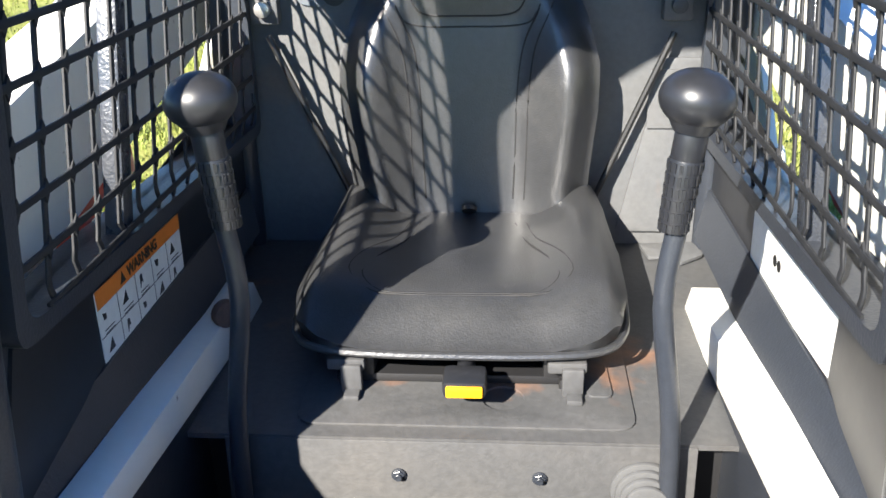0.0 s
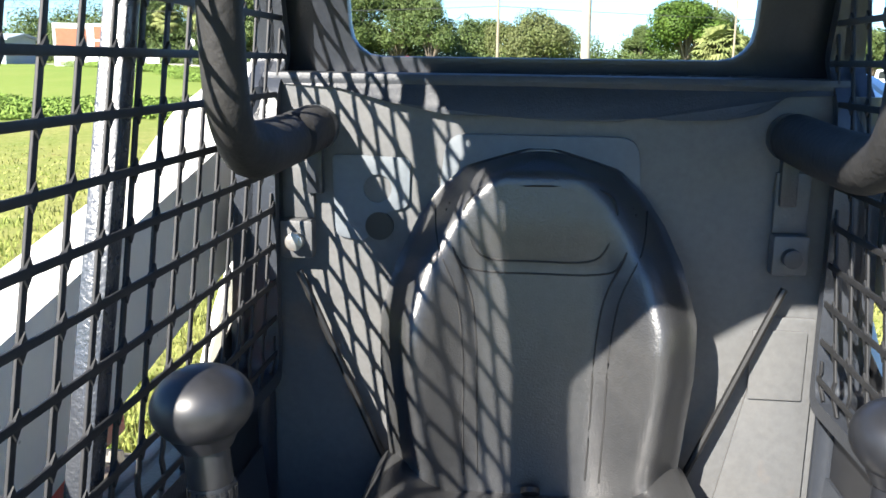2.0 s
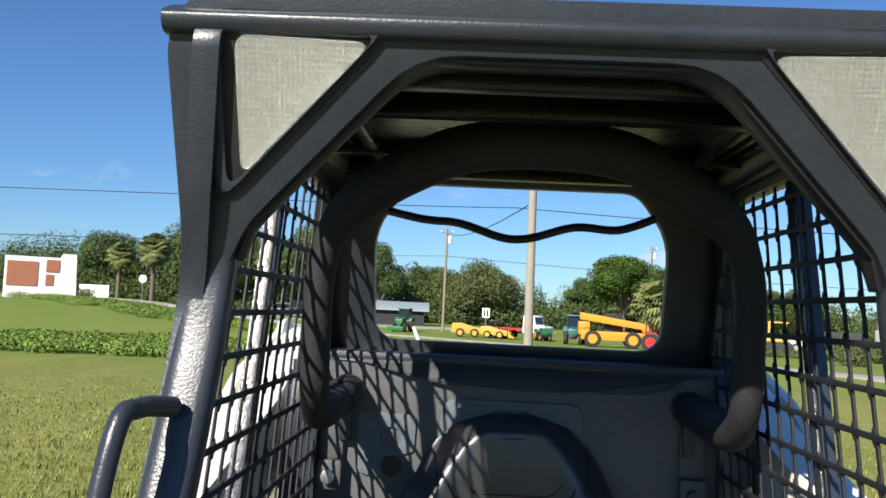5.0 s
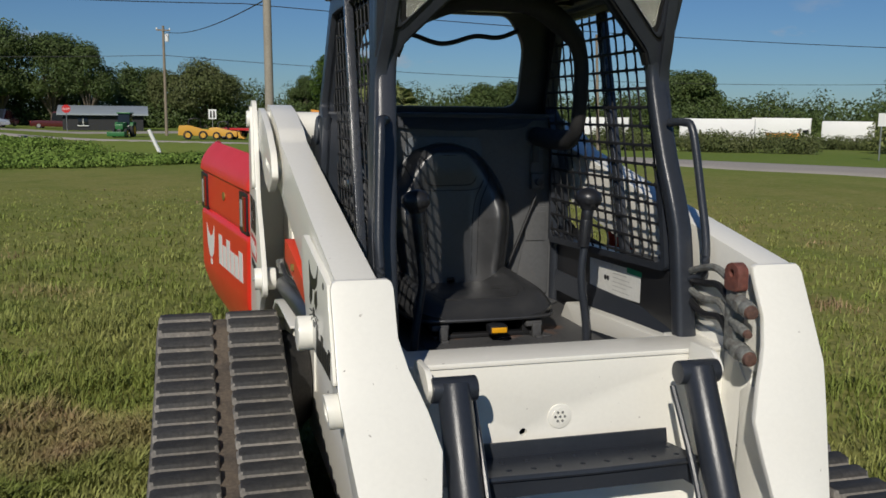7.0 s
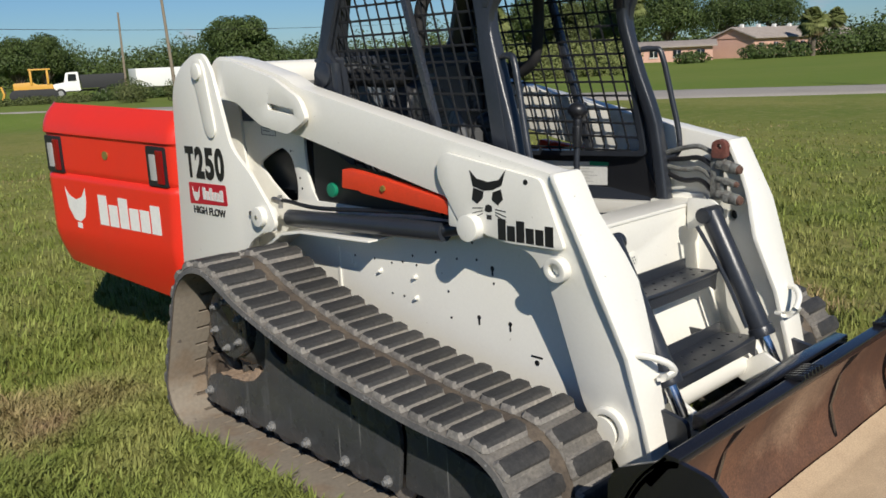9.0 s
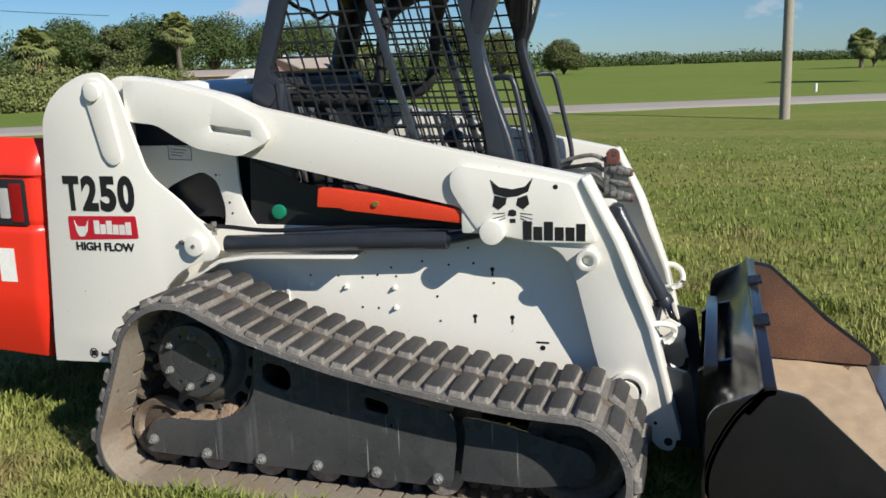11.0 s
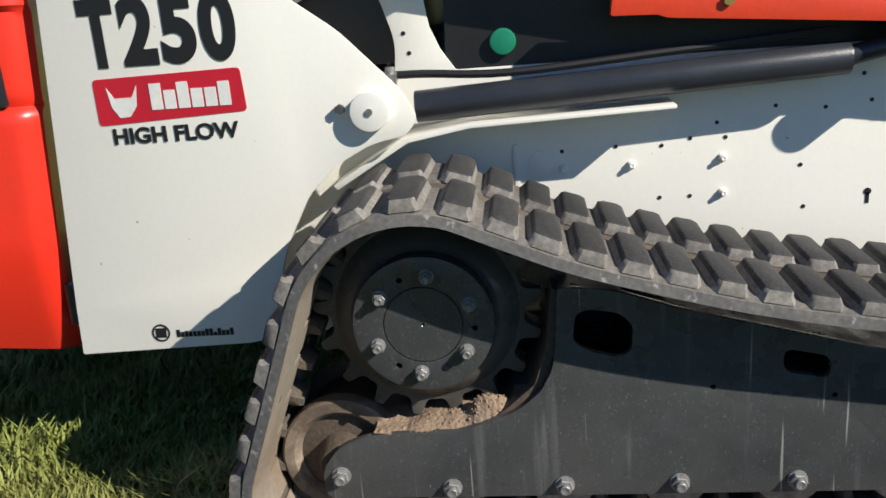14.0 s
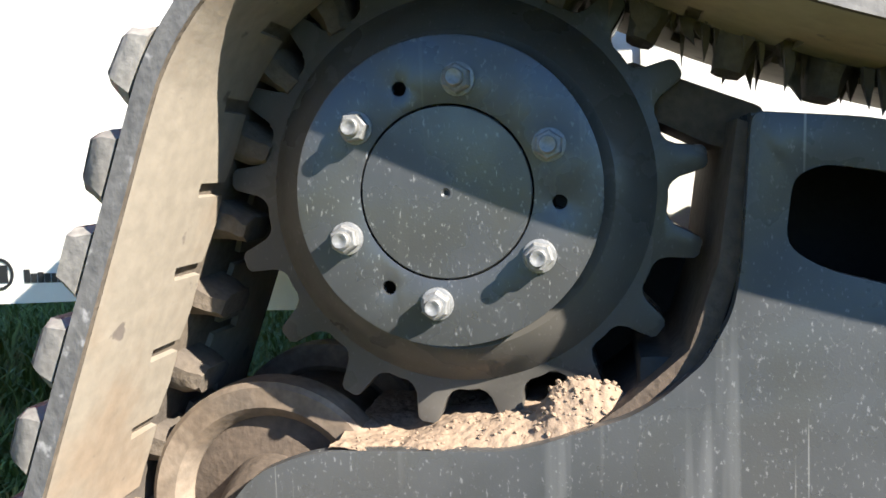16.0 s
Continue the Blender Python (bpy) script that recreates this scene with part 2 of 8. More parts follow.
LABELORANGE = material("label_orange", (0.72, 0.20, 0.03), 0.45, grain_amt=0.03)
LABELGREEN = material("label_green", (0.02, 0.30, 0.14), 0.45, grain_amt=0.03)
LABELRED = material("label_red", (0.52, 0.012, 0.03), 0.4, grain_amt=0.03)
YELLOW = material("yellow_plastic", (0.75, 0.36, 0.01), 0.4, grain_amt=0.05)
CLEARLENS = glassy("clear_lens", (0.9, 0.9, 0.88), 0.1, 0.6)
REDLENS = glassy("red_lens", (0.45, 0.01, 0.015), 0.15, 0.5)
REARWALL = material("worn_grey_wall_paint", (0.090, 0.093, 0.097), 0.5, second=(0.115, 0.112, 0.107), scale=3, grain_amt=0.08, bump=0.1, bump_scale=200, wear=(0.15, 0.105, 0.078), wear_scale=5, wear_spread=(0.64, 0.78))
LEDGE = material("moulded_lining", (0.030, 0.034, 0.042), 0.5, second=(0.042, 0.045, 0.05), scale=7, grain_amt=0.1, bump=0.2, bump_scale=300)
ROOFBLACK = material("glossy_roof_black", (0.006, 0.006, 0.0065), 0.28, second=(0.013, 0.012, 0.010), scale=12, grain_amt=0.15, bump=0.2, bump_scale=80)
BARGLOSS = material("glossy_dark_bar", (0.030, 0.034, 0.042), 0.26, second=(0.04, 0.043, 0.05), scale=12, grain_amt=0.1, bump=0.25, bump_scale=240, spec=0.8)
PAD = material("blue_grey_pad", (0.105, 0.122, 0.14), 0.6, second=(0.092, 0.105, 0.12), scale=6, grain_amt=0.06)
REDOXIDE = material("faded_red_paint", (0.15, 0.048, 0.034), 0.7, second=(0.10, 0.05, 0.04), scale=30, grain_amt=0.25, bump=0.3)
SCREEN = material("screen_wire_paint", (0.016, 0.017, 0.019), 0.55, second=(0.03, 0.03, 0.032), scale=20, grain_amt=0.15, spec=0.3)
BRASS = material("dull_brass", (0.30, 0.24, 0.07), 0.45, metal=0.5, grain_amt=0.1)
COUPLER = material("dusty_zinc_fitting", (0.20, 0.205, 0.19), 0.6, metal=0.2, second=(0.10, 0.085, 0.07), amount=0.9, scale=30, grain_amt=0.25, bump=0.3, bump_scale=150)
RUSTCAP = material("rust_brown_cap", (0.10, 0.055, 0.042), 0.75, second=(0.16, 0.075, 0.045), scale=40, grain_amt=0.25, bump=0.3)
GREENCAP = material("green_cap", (0.01, 0.22, 0.12), 0.4, grain_amt=0.05)


# ---- mesh helpers ----
def mesh_of(bm, name, mat, smooth=35):
    me = bpy.data.meshes.new(name)
    bmesh.ops.recalc_face_normals(bm, faces=bm.faces)
    if smooth:
        for f in bm.faces:
            f.smooth = True
        for e in bm.edges:
            if len(e.link_faces) == 2 and e.calc_face_angle(0) > radians(smooth):
                e.smooth = False
    bm.to_mesh(me)
    bm.free()
    me.materials.append(mat)
    return me


def part(name, bm, mat, parent, label="", smooth=35):
    ob = new(name, mesh_of(bm, name, mat, smooth))
    ob.parent = parent
    return tagged(ob, label=label)


def thing(name, label, category, kind="", group="", at=(0, 0, 0)):
    ob = new(name)
    ob.location = at
    return tagged(ob, label=label, category=category, kind=kind, group=group)


def soften(bm, width, segments=2, angle=25):
    edges = [e for e in bm.edges if len(e.link_faces) == 2 and e.calc_face_angle(0) > radians(angle)]
    if edges and width:
        bmesh.ops.bevel(bm, geom=edges, offset=width, segments=segments, affect="EDGES", profile=0.6, clamp_overlap=True)
    return bm


def merge(*bms):
    out = bmesh.new()
    for b in bms:
        me = bpy.data.meshes.new("tmp")
        b.to_mesh(me)
        b.free()
        out.from_mesh(me)
        bpy.data.meshes.remove(me)
    return out


def moved(bm, m):
    bmesh.ops.transform(bm, matrix=m, verts=bm.verts)
    return bm


def box(centre, size, bevel=0.0, turn=None):
    bm = bmesh.new()
    bmesh.ops.create_cube(bm, size=1, matrix=Matrix.Diagonal((*size, 1)))
    soften(bm, bevel)
    m = Matrix.Translation(centre)
    return moved(bm, m @ turn if turn else m)


def plate(outline, thick, to3, holes=(), bevel=0.0):
    """A flat plate: outline and holes as (a, b), given thickness range along c; to3(a, b, c) gives the place."""
    bm = bmesh.new()
    edges = []
    for loop in (outline, *holes):
        vs = [bm.verts.new((a, b, 0)) for a, b in loop]
        edges += [bm.edges.new((vs[i], vs[(i + 1) % len(vs)])) for i in range(len(vs))]
    bmesh.ops.triangle_fill(bm, edges=edges, use_beauty=True, use_dissolve=False, normal=(0, 0, 1))
    got = bmesh.ops.extrude_face_region(bm, geom=list(bm.faces))
    top = [v for v in got["geom"] if isinstance(v, bmesh.types.BMVert)]
    for v in top:
        v.co.z = 1
    bmesh.ops.recalc_face_normals(bm, faces=bm.faces)
    for v in bm.verts:
        v.co = Vector(to3(v.co.x, v.co.y, thick[1] if v.co.z > 0.5 else thick[0]))
    bmesh.ops.recalc_face_normals(bm, faces=bm.faces)
    soften(bm, bevel)
    return bm


def side(outline, x0, x1, holes=(), bevel=0.0):
    """A plate in the y-z plane between x0 and x1."""
    return plate(outline, (x0, x1), lambda a, b, c: (c, a, b), holes, bevel)


def rounded(outline, r, steps=4):
    """The outline with its corners rounded; r is one radius or one for each corner."""
    out, n = [], len(outline)
    for i, p in enumerate(outline):
        p, a, b = Vector(p), Vector(outline[i - 1]), Vector(outline[(i + 1) % n])
        q = r[i] if isinstance(r, (list, tuple)) else r
        q = min(q, (a - p).length * 0.45, (b - p).length * 0.45)
        if q <= 1e-5:
            out.append(tuple(p))
            continue
        s, e = p + (a - p).normalized() * q, p + (b - p).normalized() * q
        for k in range(steps + 1):
            u = k / steps
            out.append(tuple(s * (1 - u) ** 2 + p * 2 * u * (1 - u) + e * u * u))
    return out


def disc(centre, r, n=24, start=0.0):
    return [(centre[0] + r * math.cos(start + 2 * math.pi * k / n), centre[1] + r * math.sin(start + 2 * math.pi * k / n)) for k in range(n)]


def rod(p0, p1, r, n=16, r2=None, bevel=0.0):
    p0, p1 = Vector(p0), Vector(p1)
    bm = bmesh.new()
    bmesh.ops.create_cone(bm, cap_ends=True, segments=n, radius1=r, radius2=r if r2 is None else r2, depth=(p1 - p0).length)
    if bevel:
        soften(bm, bevel, 2, 50)
    return moved(bm, Matrix.Translation((p0 + p1) / 2) @ (p1 - p0).to_track_quat("Z", "Y").to_matrix().to_4x4())


def ease(t):
    t = max(0.0, min(1.0, t))
    return t * t * (3 - 2 * t)


def interp(x, xs, ys):
    return float(np.interp(x, xs, ys))


def smooth_path(points, steps=6, closed=False):
    pts, out, n = [Vector(p) for p in points], [], len(points)
    for i in range(n if closed else n - 1):
        a, b = pts[i], pts[(i + 1) % n]
        z = pts[i - 1] if closed or i else a
        c = pts[(i + 2) % n] if closed or i + 2 < n else b
        for k in range(steps):
            u = k / steps
            out.append(0.5 * (2 * a + (b - z) * u + (2 * z - 5 * a + 4 * b - c) * u * u + (3 * a - z - 3 * b + c) * u ** 3))
    return out if closed else out + [pts[-1]]


def sweep(path, section, up=(0, 0, 1), closed=False, radii=None):
    """Carries a closed section of (a, b) along the path; a lies across, b upwards."""
    bm = bmesh.new()
    rings, n = [], len(path)
    ref = Vector(up)
    for i, p in enumerate(path):
        q = path[(i + 1) % n] if closed or i + 1 < n else p
        o = path[i - 1] if closed or i else p
        d = (q - o).normalized()
        across = d.cross(ref)
        if across.length < 0.05:
            across = d.cross(Vector((1, 0.1, 0)))
        across.normalize()
        above = across.cross(d)
        k = radii[i] if radii else 1
        rings.append([bm.verts.new(p + across * a * k + above * b * k) for a, b in section])
    m = len(section)
    for i in range(n if closed else n - 1):
        r, s = rings[i], rings[(i + 1) % n]
        for j in range(m):
            bm.faces.new((r[j], r[(j + 1) % m], s[(j + 1) % m], s[j]))
    if not closed:
        bm.faces.new(rings[0]), bm.faces.new(rings[-1])
    return bm


def tube(points, r, n=10, steps=5, closed=False, up=(0, 0, 1), raw=False):
    path = [Vector(p) for p in points] if raw else smooth_path(points, steps, closed)
    return sweep(path, disc((0, 0), r, n), up, closed)


def lathe(profile, centre, n=64):
    """A solid of revolution about the x axis through centre (y, z); profile as (x, r)."""
    bm = bmesh.new()
    rings = []
    for x, r in profile:
        if r < 1e-6:
            rings.append([bm.verts.new((x, *centre))])
        else:
            rings.append([bm.verts.new((x, centre[0] + r * math.cos(2 * math.pi * k / n), centre[1] + r * math.sin(2 * math.pi * k / n))) for k in range(n)])
    for a, b in zip(rings, rings[1:]):
        for k in range(n):
            j = (k + 1) % n
            if len(a) == 1:
                bm.faces.new((a[0], b[k], b[j]))
            elif len(b) == 1:
                bm.faces.new((a[k], b[0], a[j]))
            else:
                bm.faces.new((a[k], b[k], b[j], a[j]))
    return bm


def surface(f, nu, nv):
    """A sheet from f(u, v) in 0..1."""
    bm = bmesh.new()
    g = [[bm.verts.new(f(i / nu, j / nv)) for j in range(nv + 1)] for i in range(nu + 1)]
    for i in range(nu):
        for j in range(nv):
            bm.faces.new((g[i][j], g[i + 1][j], g[i + 1][j + 1], g[i][j + 1]))
    return bm


def words(text, size, to_world, mat, parent, name, label="", depth=0.001, width=None, bold=0.0):
    """Lettering in the built-in font as a thin mesh; to_world maps x right, y up, z out of the surface."""
    cu = bpy.data.curves.new("text", "FONT")
    cu.body, cu.size, cu.extrude, cu.offset = text, size, depth, bold
    ob = bpy.data.objects.new("text", cu)
    scene.collection.objects.link(ob)
    me = bpy.data.meshes.new_from_object(ob.evaluated_get(bpy.context.evaluated_depsgraph_get()))
    bpy.data.objects.remove(ob)
    xs = [v.co.x for v in me.vertices]
    lo, hi = min(xs), max(xs)
    k = (width / (hi - lo)) if width else 1
    for v in me.vertices:
        v.co.x = (v.co.x - lo) * k
    me.transform(to_world)
    me.materials.clear()
    me.materials.append(mat)
    made = new(name, me)
    made.parent = parent
    return tagged(made, label=label)


def mirrored(bm):
    """The same part on the other side of the machine's centre plane, x = 0.015."""
    for v in bm.verts:
        v.co.x = 0.03 - v.co.x
    bmesh.ops.reverse_faces(bm, faces=bm.faces)
    return bm

# ---- the track loader: undercarriage, chassis, arms ----
loader = thing("track_loader", "white compact track loader with black cab and red tailgate", "track loader")

SPR, SPR_R = (0.0, 0.478), 0.236          # drive sprocket
REAR, REAR_R = (0.212, 0.150), 0.150      # rear roller
IDLER, IDLER_R = (-1.445, 0.212), 0.198   # front idler
PITCHES = 55


def track_loop():
    """The belt's inner line as (y, z): sprocket, rear roller, ground run, idler, sagging top run."""
    def arc(c, r, a0, a1, n):
        return [(c[0] + r * math.cos(radians(a0 + (a1 - a0) * k / n)), c[1] + r * math.sin(radians(a0 + (a1 - a0) * k / n))) for k in range(n + 1)]
    pts = arc(SPR, SPR_R, 108, 20.2, 12)
    pts += [(0.254, 0.470), (0.287, 0.380), (0.320, 0.291)] + arc(REAR, REAR_R, 20.2, -90, 12)
    pts += [(y, 0.004) for y in (0.0, -0.3, -0.6, -0.9, -1.2)]
    pts += arc(IDLER, IDLER_R, -88, -262, 20)
    pts += [(-1.28, 0.416), (-1.10, 0.436), (-0.94, 0.459), (-0.78, 0.484), (-0.60, 0.520), (-0.42, 0.569), (-0.28, 0.613), (-0.16, 0.664)]
    path = smooth_path([(0, y, z) for y, z in pts], 4, True)
    run = [0.0]
    for a, b in zip(path, path[1:] + path[:1]):
        run.append(run[-1] + (b - a).length)
    total, out, i = run[-1], [], 0
    count = PITCHES * 4
    closed_path = path + [path[0]]
    for k in range(count):
        s = total * k / count
        while run[i + 1] < s:
            i += 1
        u = (s - run[i]) / max(1e-9, run[i + 1] - run[i])
        out.append(closed_path[i].lerp(closed_path[i + 1], u))
    return out


LOOP = track_loop()


def lug_mesh(name, mats, w, l, h, seed):
    """A tread block: broad dusty foot, flat worn dark top."""
    rng = random.Random(seed)
    bm = bmesh.new()
    c = 0.011
    foot = [(-w / 2 + c, -l / 2), (w / 2 - c, -l / 2), (w / 2, -l / 2 + c), (w / 2, l / 2 - c), (w / 2 - c, l / 2), (-w / 2 + c, l / 2), (-w / 2, l / 2 - c), (-w / 2, -l / 2 + c)]
    rings = []
    for fx_, fy_, z in ((1.0, 1.0, 0), (0.985, 0.80, h * 0.55), (0.955, 0.70, h * 0.9), (0.925, 0.62, h)):
        rings.append([bm.verts.new((a * fx_ + rng.uniform(-1, 1) * 0.0025, b * fy_ + rng.uniform(-1, 1) * 0.002, z)) for a, b in foot])
    for r, s in zip(rings, rings[1:]):
        for j in range(8):
            bm.faces.new((r[j], r[(j + 1) % 8], s[(j + 1) % 8], s[j]))
    bm.faces.new(rings[0])
    bm.faces.new(rings[-1])
    bm.faces.ensure_lookup_table()
    me = mesh_of(bm, name, mats[0], 42)
    me.materials.append(mats[1])
    # the ends stay dusty to near the top; crown and slopes are rubbed dark
    for k in (8, 12, *range(16, 24), 25):
        me.polygons[k].material_index = 1
    return me


LUGS = [lug_mesh("lug", (LUGSIDE, LUGMAT), 0.194, 0.074, 0.026, k) for k in range(3)]
GUIDES = [lug_mesh("drive_block", (BELTDARK, BELTDARK), 0.074, 0.042, 0.038, 9 + k) for k in range(3)]


def build_track(x_in, x_out, flip):
    track = new("track")
    track.parent = loader
    tagged(track, label="worn black rubber crawler track with brown dust")
    s = 1 if x_out > x_in else -1
    w = abs(x_out - x_in)
    xc = (x_in + x_out) / 2
    sec = [(-w / 2, 0), (w / 2, 0), (w / 2 - 0.004, -0.020), (w / 2 - 0.02, -0.027), (0.035, -0.027), (0.03, -0.022), (-0.03, -0.022), (-0.035, -0.027), (-w / 2 + 0.02, -0.027), (-w / 2 + 0.004, -0.020)]
    bm = bmesh.new()
    rings, n = [], len(LOOP)
    for i, p in enumerate(LOOP):
        d = (LOOP[(i + 1) % n] - LOOP[i - 1]).normalized()
        out = Vector((0, -d.z, d.y)) * -1
        rings.append([bm.verts.new(Vector((xc + a, p.y, p.z)) + OUTSIDE * out * -b) for a, b in sec])
    m = len(sec)
    for i in range(n):
        r, q = rings[i], rings[(i + 1) % n]
        for j in range(m):
            bm.faces.new((r[j], r[(j + 1) % m], q[(j + 1) % m], q[j]))
    belt = part("belt", bm, RUBBER, track)
    belt.data.materials.append(BELTDARK)
    belt.data.materials.append(EDGE)
    for k, poly in enumerate(belt.data.polygons):
        poly.material_index = {0: 1, 1: 2, 5: 1, 9: 2}.get(k % m, 0)
    # the raised running band along both inner edges, notched once a pitch
    for e in (-1, 1):
        bm = bmesh.new()
        cols = [e * (w / 2 - 0.006), e * (w / 2 - 0.030), e * (w / 2 - 0.085), e * (w / 2 - 0.122), e * 0.044]
        rows = []
        fine = 12
        for i in range(PITCHES * fine):
            f = i * n / (PITCHES * fine)
            i0, u = int(f), f - int(f)
            p = LOOP[i0].lerp(LOOP[(i0 + 1) % n], u)
            d = (LOOP[(i0 + 2) % n] - LOOP[i0 - 1]).normalized()
            inw = -OUTSIDE * Vector((0, d.z, -d.y))
            ph = (i % fine) / fine
            wob = 0.0025 * noise.noise(Vector((f * 0.9, e, 0.3)))
            hs = [0.0005, 0.006, 0.007 + 0.3 * wob, 0.0075, 0.0065]
            xs = list(cols)
            xs[4] += -e * (0.006 * math.sin(math.pi * ph) - 0.004) - e * wob
            xs[3] += wob * 4
            rows.append(([bm.verts.new(Vector((xc + a, p.y, p.z)) + inw * h) for a, h in zip(xs, hs)], [bm.verts.new(Vector((xc + xs[j], p.y, p.z)) - inw * 0.002) for j in (3, 4)], ph))
        for i in range(len(rows)):
            (a, la, ph), (b, lb, _) = rows[i], rows[(i + 1) % len(rows)]
            slot = ph < 1.6 / fine
            for j in range(4):
                if not (slot and j == 3):
                    bm.faces.new((a[j], b[j], b[j + 1], a[j + 1]))
            if slot:
                bm.faces.new((a[3], b[3], lb[0], la[0]))
            else:
                bm.faces.new((a[4], b[4], lb[1], la[1]))
            before = rows[i - 1][2] < 1.6 / fine
            if before != slot:
                bm.faces.new((a[3], a[4], la[1], la[0]))
        part("running_band", bm, BELT, track, "smooth tan dust-caked band inside the track", 60)
    for k in range(PITCHES):
        i = k * 4
        p, d = LOOP[i], (LOOP[(i + 2) % n] - LOOP[i - 2]).normalized()
        out = OUTSIDE * Vector((0, d.z, -d.y))
        for j, off in enumerate((-1, 1)):
            ob = new("lug", LUGS[(k + j) % 3])
            ob.parent = track
            base = Vector((xc + off * (w / 2 - 0.104), p.y, p.z)) + out * 0.024 + d * (0.006 * off)
            x = d.cross(out)
            ob.matrix_local = Matrix(((x.x, d.x, out.x, base.x), (x.y, d.y, out.y, base.y), (x.z, d.z, out.z, base.z), (0, 0, 0, 1)))
        ob = new("drive_block", GUIDES[k % 3])
        ob.parent = track
        q = LOOP[(i + 2) % n]
        base = Vector((xc - s * 0.0, q.y, q.z)) + out * 0.001
        x = d.cross(-out)
        ob.matrix_local = Matrix(((x.x, d.x, -out.x, base.x), (x.y, d.y, -out.y, base.y), (x.z, d.z, -out.z, base.z), (0, 0, 0, 1)))
    return track


# which way is out of the loop at its first point, over the sprocket
_d = (LOOP[1] - LOOP[-1]).normalized()
OUTSIDE = 1 if Vector((0, _d.z, -_d.y)).z > 0 else -1

track_near = build_track(-0.585, -1.035, False)
track_far = build_track(0.615, 1.065, True)


def bolt(parent, at, normal, r=0.016, h=0.022, mat=None, washer=True, name="bolt"):
    """A washer, a hexagon nut with chamfered corners and the hollow end of the bolt."""
    nrm = Vector(normal).normalized()
    turn = Matrix.Translation(at) @ nrm.to_track_quat("Z", "Y").to_matrix().to_4x4() @ Matrix.Rotation(Vector(at).y * 40, 4, "Z")
    prof = ([(0, r * 1.22, 24), (0.003, r * 1.22, 24), (0.0035, r * 1.12, 24)] if washer else []) + [(0.003, r * 1.08, 6), (h * 0.52, r * 1.08, 6), (h * 0.60, r * 0.93, 6)]
    prof += [(h * 0.605, r * 0.66, 12), (h * 0.94, r * 0.66, 12), (h, r * 0.56, 12), (h * 0.99, r * 0.40, 12), (h * 0.96, r * 0.30, 12)]
    bms, last = [], None
    bm = bmesh.new()
    for z, q, n in prof:
        ring = [bm.verts.new((q * math.cos(2 * math.pi * k / n), q * math.sin(2 * math.pi * k / n), z)) for k in range(n)]
        if last and len(last) == n:
            for k in range(n):
                bm.faces.new((last[k], last[(k + 1) % n], ring[(k + 1) % n], ring[k]))
        elif last:
            bm.faces.new(last)
        last = ring
    bm.faces.new(last)
    return part(name, moved(bm, turn), mat or NUT, parent)


